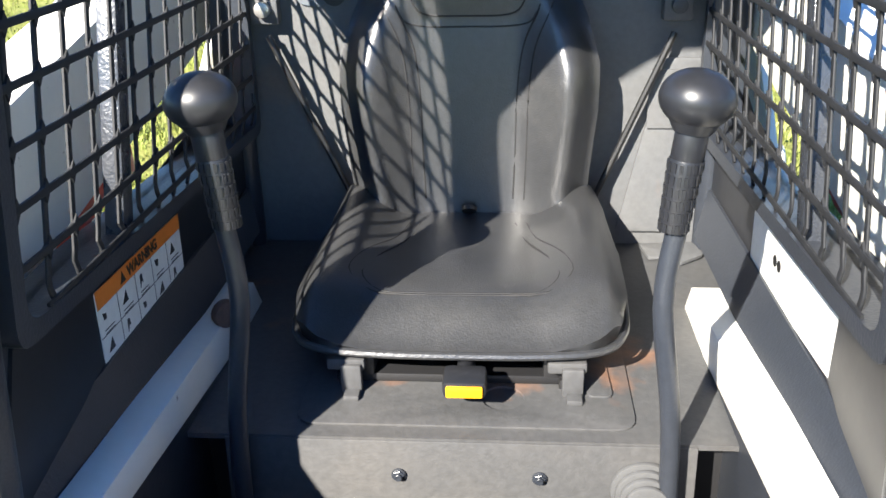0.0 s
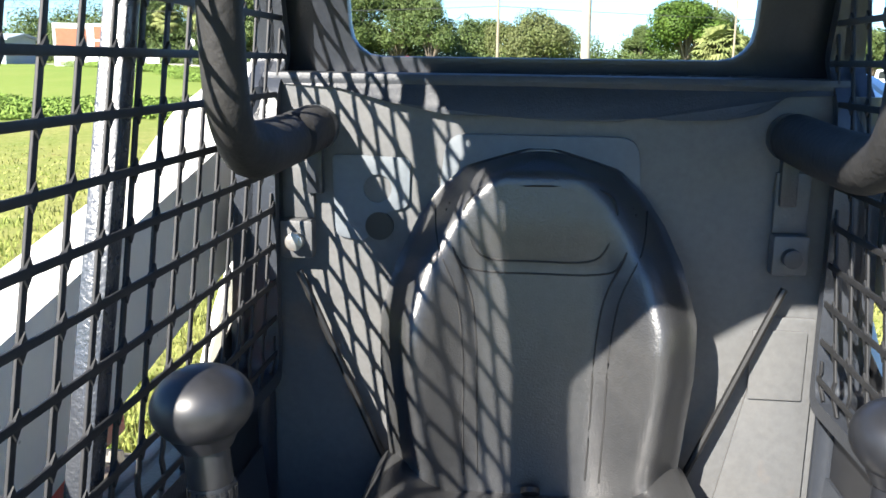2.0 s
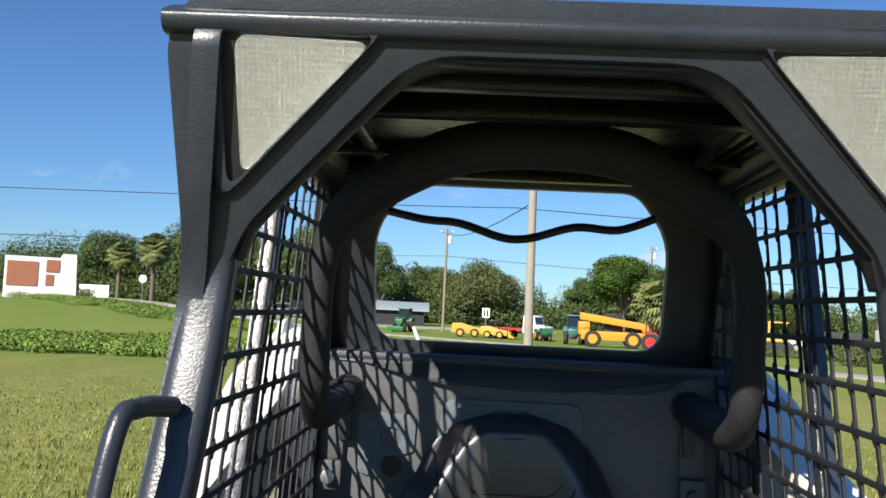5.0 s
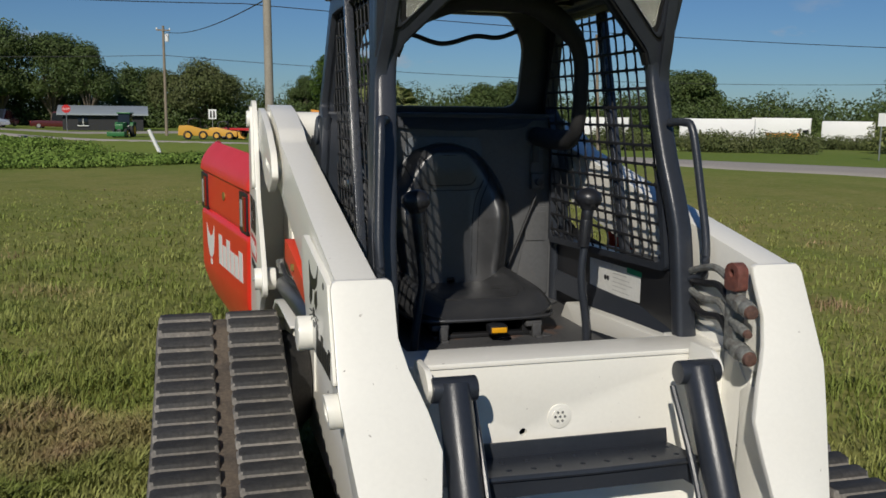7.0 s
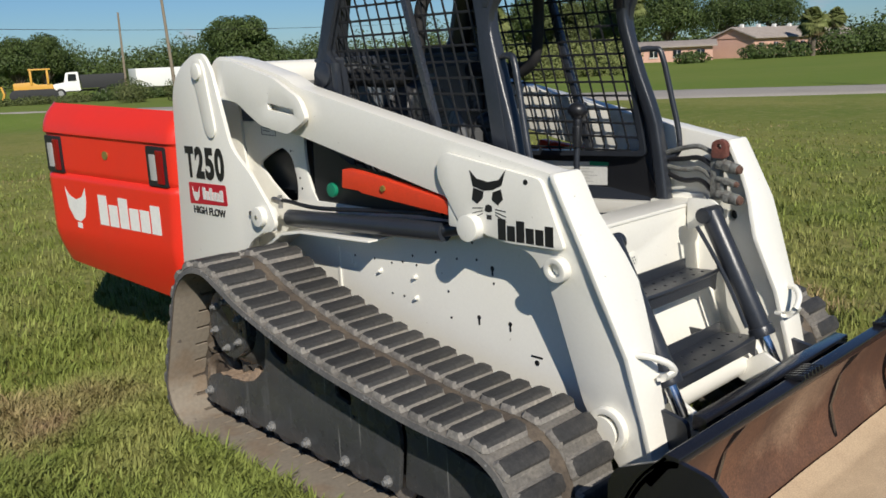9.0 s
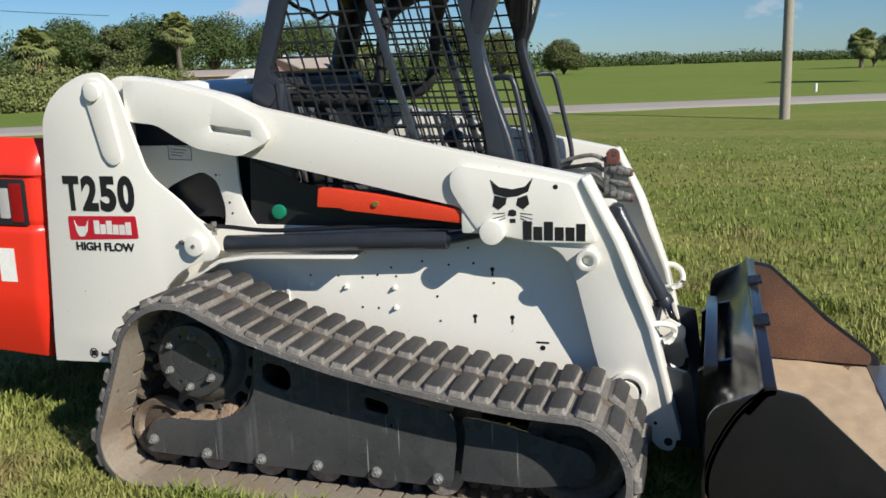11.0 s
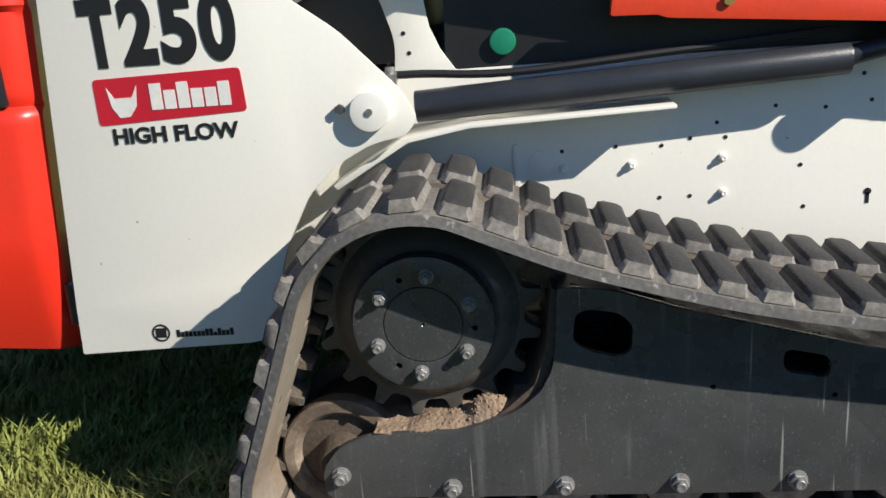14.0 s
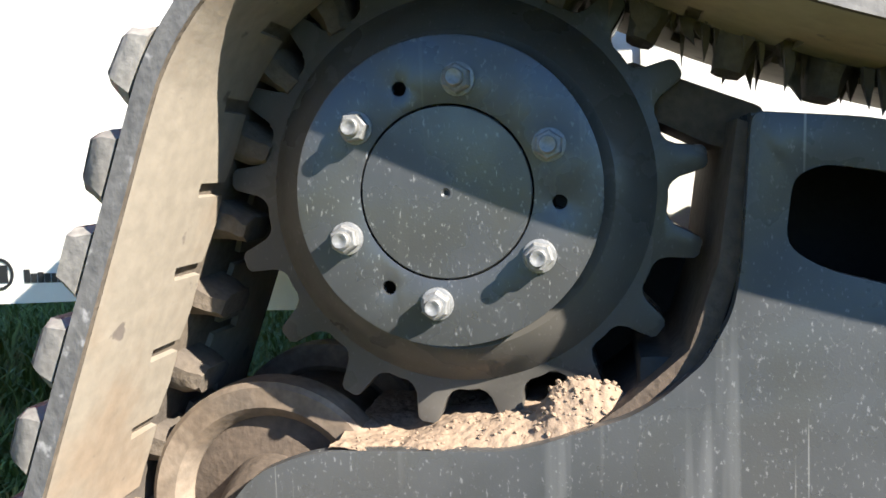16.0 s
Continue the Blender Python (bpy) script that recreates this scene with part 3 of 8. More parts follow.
def build_undercarriage(s):
    """s = -1: the side that the camera passes. All with x mirrored for the other side."""
    fx = (lambda bm: bm) if s < 0 else mirrored
    X = (lambda x: x) if s < 0 else (lambda x: 0.03 - x)
    frame_part = new("track_frame")
    frame_part.parent = loader
    outer = rounded([(0.242, 0.085), (0.242, 0.158), (0.200, 0.208), (0.140, 0.232), (-0.060, 0.237), (-0.163, 0.272), (-0.193, 0.292), (-0.227, 0.323), (-0.250, 0.366), (-0.258, 0.408), (-0.266, 0.541), (-0.373, 0.531), (-0.50, 0.487),
                     (-0.86, 0.390), (-1.02, 0.362), (-1.045, 0.29), (-1.02, 0.075)], [0.03, 0.03, 0.02, 0.03, 0.03, 0.02, 0.01, 0.01, 0.015, 0.02, 0.012, 0.03, 0, 0, 0.03, 0.03, 0.03])
    slots = [rounded([(-0.293, 0.425), (-0.300, 0.484), (-0.325, 0.494), (-0.385, 0.484), (-0.412, 0.455), (-0.408, 0.402), (-0.385, 0.388), (-0.325, 0.404)], 0.016),
             rounded([(-0.70, 0.345), (-0.70, 0.395), (-0.79, 0.375), (-0.79, 0.328)], 0.02)]
    slots += [disc((-0.565, 0.318), 0.006, 10), disc((-0.80, 0.292), 0.006, 10)]
    part("side_plate", fx(side(outer, -0.912, -0.895, slots, 0.003)), FRAME, frame_part)
    fork = rounded([(-1.052, 0.105), (-1.075, 0.29), (-1.060, 0.345), (-1.20, 0.330), (-1.33, 0.300), (-1.50, 0.262), (-1.54, 0.20), (-1.50, 0.145), (-1.30, 0.105)], [0.02, 0.02, 0.02, 0.05, 0.05, 0.05, 0.05, 0.05, 0.05])
    part("idler_fork", fx(side(fork, -0.908, -0.890, [], 0.004)), FRAME, frame_part)
    # inner and web plates are added as shade-dark backing behind slots and teeth
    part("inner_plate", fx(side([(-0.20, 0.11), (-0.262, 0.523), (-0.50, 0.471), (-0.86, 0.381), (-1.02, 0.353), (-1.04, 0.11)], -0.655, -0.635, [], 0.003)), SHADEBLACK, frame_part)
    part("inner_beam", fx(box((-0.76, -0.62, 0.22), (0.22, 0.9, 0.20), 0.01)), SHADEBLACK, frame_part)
    part("top_flange", fx(plate([(-0.268, 0.540), (-0.373, 0.530), (-0.50, 0.486), (-0.86, 0.389), (-1.02, 0.361), (-1.02, 0.351), (-0.86, 0.377), (-0.50, 0.473), (-0.373, 0.517), (-0.268, 0.526)], (-0.897, -0.64), lambda a, b, c: (c, a, b))), FRAME, frame_part)
    part("end_plate", fx(side([(-0.256, 0.536), (-0.240, 0.41), (-0.214, 0.33), (-0.16, 0.282), (-0.10, 0.238), (-0.118, 0.226), (-0.178, 0.268), (-0.234, 0.322), (-0.260, 0.408), (-0.270, 0.530)], -0.897, -0.60, [], 0.002)), DUSTBROWN, frame_part)
    part("gusset", fx(side(rounded([(-0.165, 0.598), (-0.290, 0.548), (-0.290, 0.500), (-0.238, 0.516), (-0.19, 0.540), (-0.15, 0.555)], 0.008), -0.83, -0.70, [], 0.004)), DUSTBROWN, frame_part)
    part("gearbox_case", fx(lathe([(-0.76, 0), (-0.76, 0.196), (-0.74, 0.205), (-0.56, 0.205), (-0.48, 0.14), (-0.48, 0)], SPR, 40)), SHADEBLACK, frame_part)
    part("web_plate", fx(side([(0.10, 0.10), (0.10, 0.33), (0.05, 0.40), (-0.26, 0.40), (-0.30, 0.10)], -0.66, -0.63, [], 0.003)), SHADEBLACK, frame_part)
    for k in range(6):
        y = 0.203 - 0.2345 * k + (0.03 if k == 0 else 0)
        bolt(frame_part, (X(-0.912), y - (0.03 if k == 0 else 0), 0.141 if k == 0 else 0.106), (s, 0, 0), 0.017, 0.026)
        if k:
            part("roller", fx(rod((-0.86, y, 0.085), (-0.66, y, 0.085), 0.075, 24, bevel=0.012)), DIRTYMETAL, frame_part)
    # rear roller and idler
    for c, r, nm in ((REAR, REAR_R - 0.012, "rear_roller"), (IDLER, IDLER_R - 0.01, "front_idler")):
        w = new(nm)
        w.parent = loader
        q = r - 0.004
        for x0 in (-0.845, -0.645):
            part("rim", fx(lathe([(x0 + 0.012, q * 0.70), (x0, q * 0.76), (x0 - 0.004, q * 0.80), (x0 - 0.004, q * 0.96), (x0, q), (x0 + 0.036, q), (x0 + 0.04, q * 0.96), (x0 + 0.04, q * 0.70), (x0 + 0.012, q * 0.70)], c, 64)), ROLLER, w)
        part("hub", fx(lathe([(-0.885, 0), (-0.885, q * 0.30), (-0.875, q * 0.34), (-0.835, q * 0.40), (-0.828, q * 0.74), (-0.63, q * 0.74), (-0.63, 0)], c, 48)), DUSTBROWN, w)
    # sprocket
    spr = new("drive_sprocket")
    spr.parent = loader
    n, prof = 17, []
    for k in range(n):
        a = 2 * math.pi * (k + 0.20) / n
        for da, r in ((-0.5, 0.202), (-0.36, 0.2015), (-0.27, 0.2045), (-0.205, 0.212), (-0.165, 0.224), (-0.125, 0.236), (-0.07, 0.2395), (0.07, 0.2395), (0.125, 0.236), (0.165, 0.224), (0.205, 0.212), (0.27, 0.2045), (0.36, 0.2015)):
            t = a + da * 2 * math.pi / n
            prof.append((SPR[0] + r * math.cos(t), SPR[1] + r * math.sin(t)))
    part("toothed_ring", fx(side(prof, -0.840, -0.770, [disc(SPR, 0.11, 24)], 0.004)), GEAR, spr)
    part("ring_rim", fx(lathe([(-0.83, 0.10), (-0.868, 0.130), (-0.874, 0.142), (-0.876, 0.152), (-0.870, 0.164), (-0.858, 0.176), (-0.846, 0.186), (-0.838, 0.193), (-0.83, 0.193)], SPR, 96)), GEAR, spr)
    holes = [disc((SPR[0] + 0.103 * math.cos(radians(a)), SPR[1] + 0.103 * math.sin(radians(a))), 0.0065, 14) for a in (186, 67, 303)]
    part("cover_disc", fx(side(disc(SPR, 0.1415, 96), -0.918, -0.862, [*holes, disc(SPR, 0.0800, 64)], 0.002)), COVER, spr)
    part("centre_cap", fx(lathe([(-0.90, 0), (-0.9165, 0.0025), (-0.9185, 0.0045), (-0.9185, 0.0776), (-0.9172, 0.0786), (-0.86, 0.0786)], SPR, 64)), COVER, spr)
    part("centre_plug", fx(rod((-0.9155, *SPR), (-0.90, *SPR), 0.0035, 12)), BLACK, spr)
    part("hole_backing", fx(lathe([(-0.866, 0.085), (-0.868, 0.12), (-0.866, 0.13)], SPR, 32)), BLACK, spr)
    for a in (37, 98, 157, 215, 276, 337):
        bolt(spr, (X(-0.918), SPR[0] + 0.102 * math.cos(radians(a)), SPR[1] + 0.102 * math.sin(radians(a))), (s, 0, 0), 0.0125, 0.027)


build_undercarriage(-1)
build_undercarriage(1)

# dried mud on the ledge of the near undercarriage
mud = thing("dirt_clump", "crumbly dried tan mud lying on the track frame ledge", "dirt")


def mud_height(x, y):
    clod = math.exp(-((x + 0.868) / 0.030) ** 2 - ((y + 0.118) / 0.040) ** 4)
    bank = max(0.0, min(1.0, (x + 0.905) / 0.04))
    rise = 0.055 * max(0.0, min(1.0, (-y - 0.13) / 0.10)) * max(0.0, min(1.0, (x + 0.89) / 0.05))
    v = Vector((x, y, 0))
    cells = noise.voronoi(v * 95 + Vector((0.3 * noise.noise(v * 60), 0, 0)))[0]
    crumb = max(0.0, 0.62 - cells[0]) * 0.016
    h = 0.233 + 0.024 * bank * max(0, min(1, (0.06 - y) / 0.10)) + rise + 0.036 * clod
    return h + 0.006 * noise.noise(v * 22) + 0.0022 * noise.noise(v * 130) + crumb * (0.03 + 0.70 * clod)


part("mud_layer", surface(lambda u, v: (-0.909 + 0.23 * v ** 1.3, 0.125 - 0.345 * u, mud_height(-0.909 + 0.23 * v ** 1.3, 0.125 - 0.345 * u)), 190, 76), MUD, mud, smooth=50)
rng = random.Random(4)
grit = []
for k in range(300):
    b = bmesh.new()
    clod = k % 2
    x, y = (rng.gauss(-0.872, 0.016), rng.gauss(-0.118, 0.03)) if clod else (rng.uniform(-0.908, -0.84), rng.uniform(-0.20, 0.11))
    size = rng.choice((0.0010, 0.0014, 0.0020, 0.0032 if clod else 0.0015))
    bmesh.ops.create_icosphere(b, subdivisions=1, radius=size)
    for v in b.verts:
        v.co *= rng.uniform(0.7, 1.25)
    grit.append(moved(b, Matrix.Translation((x, y, mud_height(x, y) + size * 0.25)) @ Matrix.Rotation(rng.uniform(0, 6), 4, (rng.random(), 1, rng.random())) @ Matrix.Diagonal((1, rng.uniform(0.6, 1.3), rng.uniform(0.5, 1), 1))))
tagged(part("grit", merge(*grit), MUD, mud, smooth=30), kind="stuff")

# frayed rubber and dry roots hanging below the upper run of the near track
fray = []
rng = random.Random(21)
for k in range(len(LOOP)):
    p = LOOP[k]
    if -0.95 < p.y < -0.10 and p.z > 0.4:
        for _ in range(5):
            x, y = rng.uniform(-0.87, -0.76), p.y + rng.uniform(-0.012, 0.012)
            l_, w_ = rng.choice((0.008, 0.012, 0.018, 0.024, 0.032, 0.044)), rng.uniform(0.002, 0.010)
            bm = bmesh.new()
            top = [bm.verts.new(Vector((x + a, y + b_, p.z + 0.004))) for a, b_ in ((-0.004, -w_), (0.006, -w_ * 0.8), (0.006, w_), (-0.004, w_))]
            mid = [bm.verts.new(v.co + Vector((rng.uniform(-1, 1) * 0.002, (y - v.co.y) * 0.35, -l_ * 0.6))) for v in top]
            tip = bm.verts.new((x + rng.uniform(-0.004, 0.004), y + rng.uniform(-1, 1) * w_, p.z - l_))
            for j in range(4):
                bm.faces.new((top[j], top[(j + 1) % 4], mid[(j + 1) % 4], mid[j]))
                bm.faces.new((mid[j], mid[(j + 1) % 4], tip))
            bm.faces.new(top)
            fray.append(bm)
tagged(part("frayed_edge", merge(*fray), BELTDARK, track_near), kind="stuff")

# ---- chassis ----
SIDE_X = -0.475
chassis = new("chassis")
chassis.parent = loader


def build_chassis_side(s):
    fx = (lambda bm: bm) if s < 0 else mirrored
    X = (lambda x: x) if s < 0 else (lambda x: 0.03 - x)
    outline = [(0.62, 0.30), (0.62, 1.262), (0.46, 1.256), (0.0, 1.258), (-0.003, 1.12), (-0.015, 1.03), (-0.036, 0.98), (-0.07, 0.93), (-1.33, 0.93), (-1.46, 0.80), (-1.50, 0.30)]
    arch = rounded([(0.360, 1.066), (0.271, 1.112), (0.165, 1.152), (0.098, 1.112), (0.066, 1.003), (0.074, 0.918), (0.146, 0.910), (0.264, 0.985)], [0.03, 0.03, 0.04, 0.03, 0.03, 0.02, 0.03, 0.03])
    p = part("side_wall", fx(side(outline, SIDE_X, SIDE_X + 0.014, [arch], 0.002)), WHITE, chassis)
    if s < 0:
        decal = part("data_label", side([(0.318, 1.199), (0.318, 1.264), (0.206, 1.250), (0.210, 1.195)], SIDE_X - 0.0012, SIDE_X - 0.0002), LABELWHITE, p, "small white data label with black border")
        for q in ([(0.318, 1.199), (0.318, 1.264), (0.3155, 1.264), (0.3155, 1.199)], [(0.2085, 1.195), (0.2085, 1.250), (0.206, 1.250), (0.206, 1.195)], [(0.318, 1.264), (0.206, 1.250), (0.206, 1.2475), (0.318, 1.2615)], [(0.318, 1.2015), (0.208, 1.1975), (0.208, 1.195), (0.318, 1.199)]):
            part("border", side(q, SIDE_X - 0.002, SIDE_X - 0.0012), BLACK, decal)
        for k in range(3):
            part("text_bar", side([(0.306, 1.245 - 0.012 * k), (0.23 + 0.01 * k, 1.239 - 0.012 * k), (0.23 + 0.01 * k, 1.236 - 0.012 * k), (0.306, 1.242 - 0.012 * k)], SIDE_X - 0.002, SIDE_X - 0.0012), CABIN, decal)
        for y, z in ((0.045, 1.02), (0.035, 0.975), (0.10, 1.135), (0.085, 0.955)):
            part("bolt_hole", side(disc((y, z), 0.005, 10), SIDE_X - 0.0015, SIDE_X + 0.001), BLACK, p)
    # fender ledge over the track
    part("fender_ledge", fx(side([(0.22, 0.70), (0.05, 0.80), (-0.10, 0.822), (-0.55, 0.835), (-0.55, 0.827), (-0.10, 0.812), (0.04, 0.788), (0.21, 0.69)], -0.60, SIDE_X, [], 0.002)), WHITE, chassis)
    part("fold", fx(side(rounded([(-0.195, 0.50), (-0.19, 0.745), (-0.203, 0.75), (-0.208, 0.50)], 0.003), SIDE_X - 0.006, SIDE_X, [], 0.002)), WHITE, chassis)
    for y, z in ((-0.307, 0.683), (-0.465, 0.683), (-0.673, 0.688), (-0.675, 0.605)):
        bolt(p, (X(SIDE_X), y, z), (s, 0, 0), 0.009, 0.017, WHITE)
    part("access_plug", fx(side(disc((-0.255, 0.70), 0.030, 28), SIDE_X - 0.004, SIDE_X, [], 0.002)), WHITE, p)
    for y, z, w, h in ((-1.003, 0.58, 0.010, 0.013), (-1.152, 0.583, 0.010, 0.013), (-1.075, 0.772, 0.010, 0.012)):
        part("keyhole", fx(side(disc((y, z + h * 0.6), 0.0085, 12) , SIDE_X - 0.0015, SIDE_X + 0.001)), BLACK, p)
        part("keyhole", fx(side([(y - 0.004, z - 0.02), (y + 0.004, z - 0.02), (y + 0.004, z + 0.006), (y - 0.004, z + 0.006)], SIDE_X - 0.0015, SIDE_X + 0.001)), BLACK, p)
    for y, z in ((-0.305, 0.724), (-0.43, 0.728), (-0.535, 0.724), (-0.60, 0.737), (-0.68, 0.735), (-0.53, 0.60), (-0.60, 0.60), (-0.85, 0.66), (-0.73, 0.855), (-0.66, 0.77), (-0.79, 0.80), (-1.0, 0.80), (-1.08, 0.725), (-0.98, 0.86), (-0.90, 0.79), (-0.86, 0.56)):
        part("bolt_hole", fx(side(disc((y, z), 0.0048, 10), SIDE_X - 0.0015, SIDE_X + 0.001)), BLACK, p)
    part("slot", fx(side(rounded([(-1.245, 0.500), (-1.295, 0.500), (-1.295, 0.493), (-1.245, 0.493)], 0.002), SIDE_X - 0.0015, SIDE_X + 0.001)), BLACK, p)
    part("slot", fx(side(disc((-1.27, 0.475), 0.010, 12), SIDE_X - 0.0015, SIDE_X + 0.001)), BLACK, p)


build_chassis_side(-1)
build_chassis_side(1)
part("belly_pan", box((0.015, -0.43, 0.31), (0.95, 2.06, 0.02), 0.004), FRAME, chassis)
part("rear_wall", box((0.015, 0.60, 0.62), (0.95, 0.03, 0.62), 0.004), FRAME, chassis)
part("engine_hood", side(rounded([(0.62, 1.12), (0.62, 1.38), (0.45, 1.44), (0.02, 1.40), (0.02, 1.0), (0.05, 0.95), (0.62, 0.95)], 0.03), -0.42, 0.45, [], 0.01), DARK, chassis)
part("engine_block", box((0.015, 0.28, 0.68), (0.7, 0.5, 0.5), 0.02), BLACK, chassis)
part("side_tank", merge(box((-0.36, -0.42, 0.58), (0.16, 0.72, 0.36), 0.02)), BLACK, chassis, "black tank inside the side opening")
part("side_tank", mirrored(box((-0.36, -0.42, 0.58), (0.16, 0.72, 0.36), 0.02)), BLACK, chassis)
for s in (-1, 1):
    # black sheet added outside the cab wall to stand in for the bay's shade
    bay = side([(-0.04, 0.80), (-0.06, 1.20), (-0.30, 1.10), (-0.88, 1.03), (-1.10, 0.95), (-1.10, 0.80)], -0.4685, -0.4665)
    part("bay_shade_panel", bay if s < 0 else mirrored(bay), BLACK, chassis)
cap = part("filler_cap", rod((-0.485, -0.181, 0.986), (-0.46, -0.181, 0.986), 0.030, 24, bevel=0.005), GREENCAP, chassis, "green filler cap")

# front cross panel, with the threshold of the cab opening
FRONT_Y = -1.32
part("front_panel", plate([(-0.46, 0.33), (0.49, 0.33), (0.49, 0.905), (-0.46, 0.905)], (0, 0.014), lambda a, b, c: (a, FRONT_Y + c, b), [disc((0.014, 0.747), 0.030, 24), disc((-0.085, 0.712), 0.010, 12)], 0.002), WHITE, chassis)
part("threshold", box((0.015, -1.255, 0.900), (0.95, 0.14, 0.014), 0.004), WHITE, chassis)
horn = part("horn_grille", rod((0.014, FRONT_Y - 0.003, 0.747), (0.014, FRONT_Y + 0.010, 0.747), 0.033, 28, bevel=0.002), WHITE, chassis)
part("grille_cup", rod((0.014, FRONT_Y - 0.0045, 0.747), (0.014, FRONT_Y + 0.004, 0.747), 0.022, 24), WHITE, horn)
for k in range(7):
    a = k * math.pi / 3
    r = 0 if k == 6 else 0.013
    part("grille_hole", rod((0.014 + r * math.cos(a), FRONT_Y - 0.0062, 0.747 + r * math.sin(a)), (0.014 + r * math.cos(a), FRONT_Y, 0.747 + r * math.sin(a)), 0.0034, 10), COUPLER, horn)

# steps
for z, y, x0, x1, depth in ((0.665, -1.43, -0.285, 0.33, 0.12), (0.445, -1.60, -0.30, 0.31, 0.13)):
    st = new("step")
    st.parent = loader
    holes = []
    for i in range(9):
        for j in range(2):
            holes.append(disc((x0 + 0.05 + (x1 - x0 - 0.1) * i / 8, (j - 0.5) * 0.05), 0.008, 8))
    part("tread", plate(rounded([(x0, -depth / 2), (x1, -depth / 2), (x1 - 0.03, depth / 2), (x0 + 0.03, depth / 2)], 0.01), (0, 0.006), lambda a, b, c: (a, y + b, z + c), holes), DARK, st)
    part("front_lip", plate([(x0, 0), (x1, 0), (x1 - 0.01, -0.075), (x1 - 0.05, -0.05), (x0 + 0.05, -0.05), (x0 + 0.01, -0.075)], (0, 0.006), lambda a, b, c: (a, y - depth / 2 + c, z + 0.004 + b)), DARK, st)
    part("rolled_edge", tube([(x0 - 0.012, y - depth / 2 + 0.004, z - 0.006), (x0 + 0.05, y - depth / 2 - 0.002, z + 0.003), ((x0 + x1) / 2, y - depth / 2 - 0.004, z + 0.001), (x1 - 0.04, y - depth / 2 - 0.002, z + 0.004), (x1 + 0.035, y - depth / 2 + 0.008, z + 0.006)], 0.0085, 10), DARK, st)
    part("upstand", plate([(x0 + 0.03, 0), (x1 - 0.03, 0), (x1 - 0.035, 0.045), (x0 + 0.035, 0.045)], (0, 0.006), lambda a, b, c: (a, y + depth / 2 + c - 0.004, z + b), [], 0.001), DARK, st)
    for xx in (x0 + 0.04, x1 - 0.05):
        part("bracket", box((xx, (y + depth / 2 + FRONT_Y) / 2, z - 0.02), (0.012, abs(FRONT_Y - y), 0.05), 0.002), DARK, st)
part("cross_tube", rod((-0.55, -1.585, 0.335), (0.58, -1.585, 0.335), 0.055, 28), WHITE, chassis)
part("lower_plate", plate([(-0.46, 0.30), (0.49, 0.30), (0.49, 0.60), (-0.46, 0.60)], (0, 0.012), lambda a, b, c: (a, -1.47 + c + (b - 0.3) * 0.35, b)), WHITE, chassis)


# ---- rear towers, lift arms, cylinders ----
TOWER = rounded([(0.868, 0.331), (0.862, 0.45), (0.792, 1.38), (0.752, 1.454), (0.678, 1.516), (0.569, 1.563), (0.485, 1.568), (0.422, 1.496), (0.314, 1.155), (0.167, 1.045), (0.045, 0.915),
                 (0.008, 0.850), (0.035, 0.812), (0.112, 0.800), (0.200, 0.755), (0.268, 0.689), (0.34, 0.56), (0.39, 0.345)], [0.004, 0, 0.05, 0.03, 0.04, 0.04, 0.04, 0.04, 0.06, 0.03, 0.02, 0.03, 0.03, 0.03, 0.03, 0.02, 0.05, 0.06])
ARM = rounded([(0.56, 1.47), (0.46, 1.553), (0.27, 1.530), (-0.036, 1.458), (-0.138, 1.413), (-0.953, 1.242), (-1.438, 1.146), (-1.556, 0.918), (-1.676, 0.595), (-1.782, 0.17), (-1.765, 0.118), (-1.715, 0.122),
               (-1.60, 0.27), (-1.50, 0.40), (-1.478, 0.47), (-1.408, 0.79), (-1.352, 0.890), (-1.257, 0.906), (-1.049, 0.940), (-0.985, 1.036), (-0.109, 1.223), (0.088, 1.252), (0.174, 1.296), (0.259, 1.348), (0.385, 1.364), (0.52, 1.38)],
              [0.05, 0.05, 0.06, 0.03, 0.03, 0.02, 0.008, 0.02, 0.02, 0.03, 0.02, 0.02, 0.03, 0.03, 0.04, 0.05, 0.05, 0.04, 0.03, 0.03, 0.05, 0.04, 0.04, 0.04, 0.02, 0.04])
PIN_HOLE, RING_HOLE = (-1.457, 0.854), (-1.600, 0.350)


def bar_word(parent, y0, y1, z0, z1, x, mat, heights, shift=None, gap=0.16):
    """A brand name as a row of plain bars."""
    n = len(heights)
    step = (y1 - y0) / n
    for k, h in enumerate(heights):
        a, b = y0 + step * (k + gap / 2), y0 + step * (k + 1 - gap / 2)
        bm = side([(a, z0), (b, z0), (b, z0 + (z1 - z0) * h), (a, z0 + (z1 - z0) * h)], x - 0.0016, x)
        part("name_bar", shift(bm) if shift else bm, mat, parent)


def toe_in(bm, toe=0.022):
    """The arms stand a little closer together at the front."""
    for v in bm.verts:
        v.co.x += toe * max(0.0, min(1.0, (-v.co.y - 0.1) / 1.25))
        if v.co.x < -0.45 and v.co.y < -1.30:
            v.co.x += post_in(v.co.z) * max(0.0, min(1.0, (-1.30 - v.co.y) / 0.15))
    return bm


def post_in(z):
    """How far the lower post of an arm leans in."""
    return float(np.interp(z, [0.17, 0.45, 0.62, 0.78, 0.92], [0.066, 0.062, 0.047, 0.020, 0.0]))


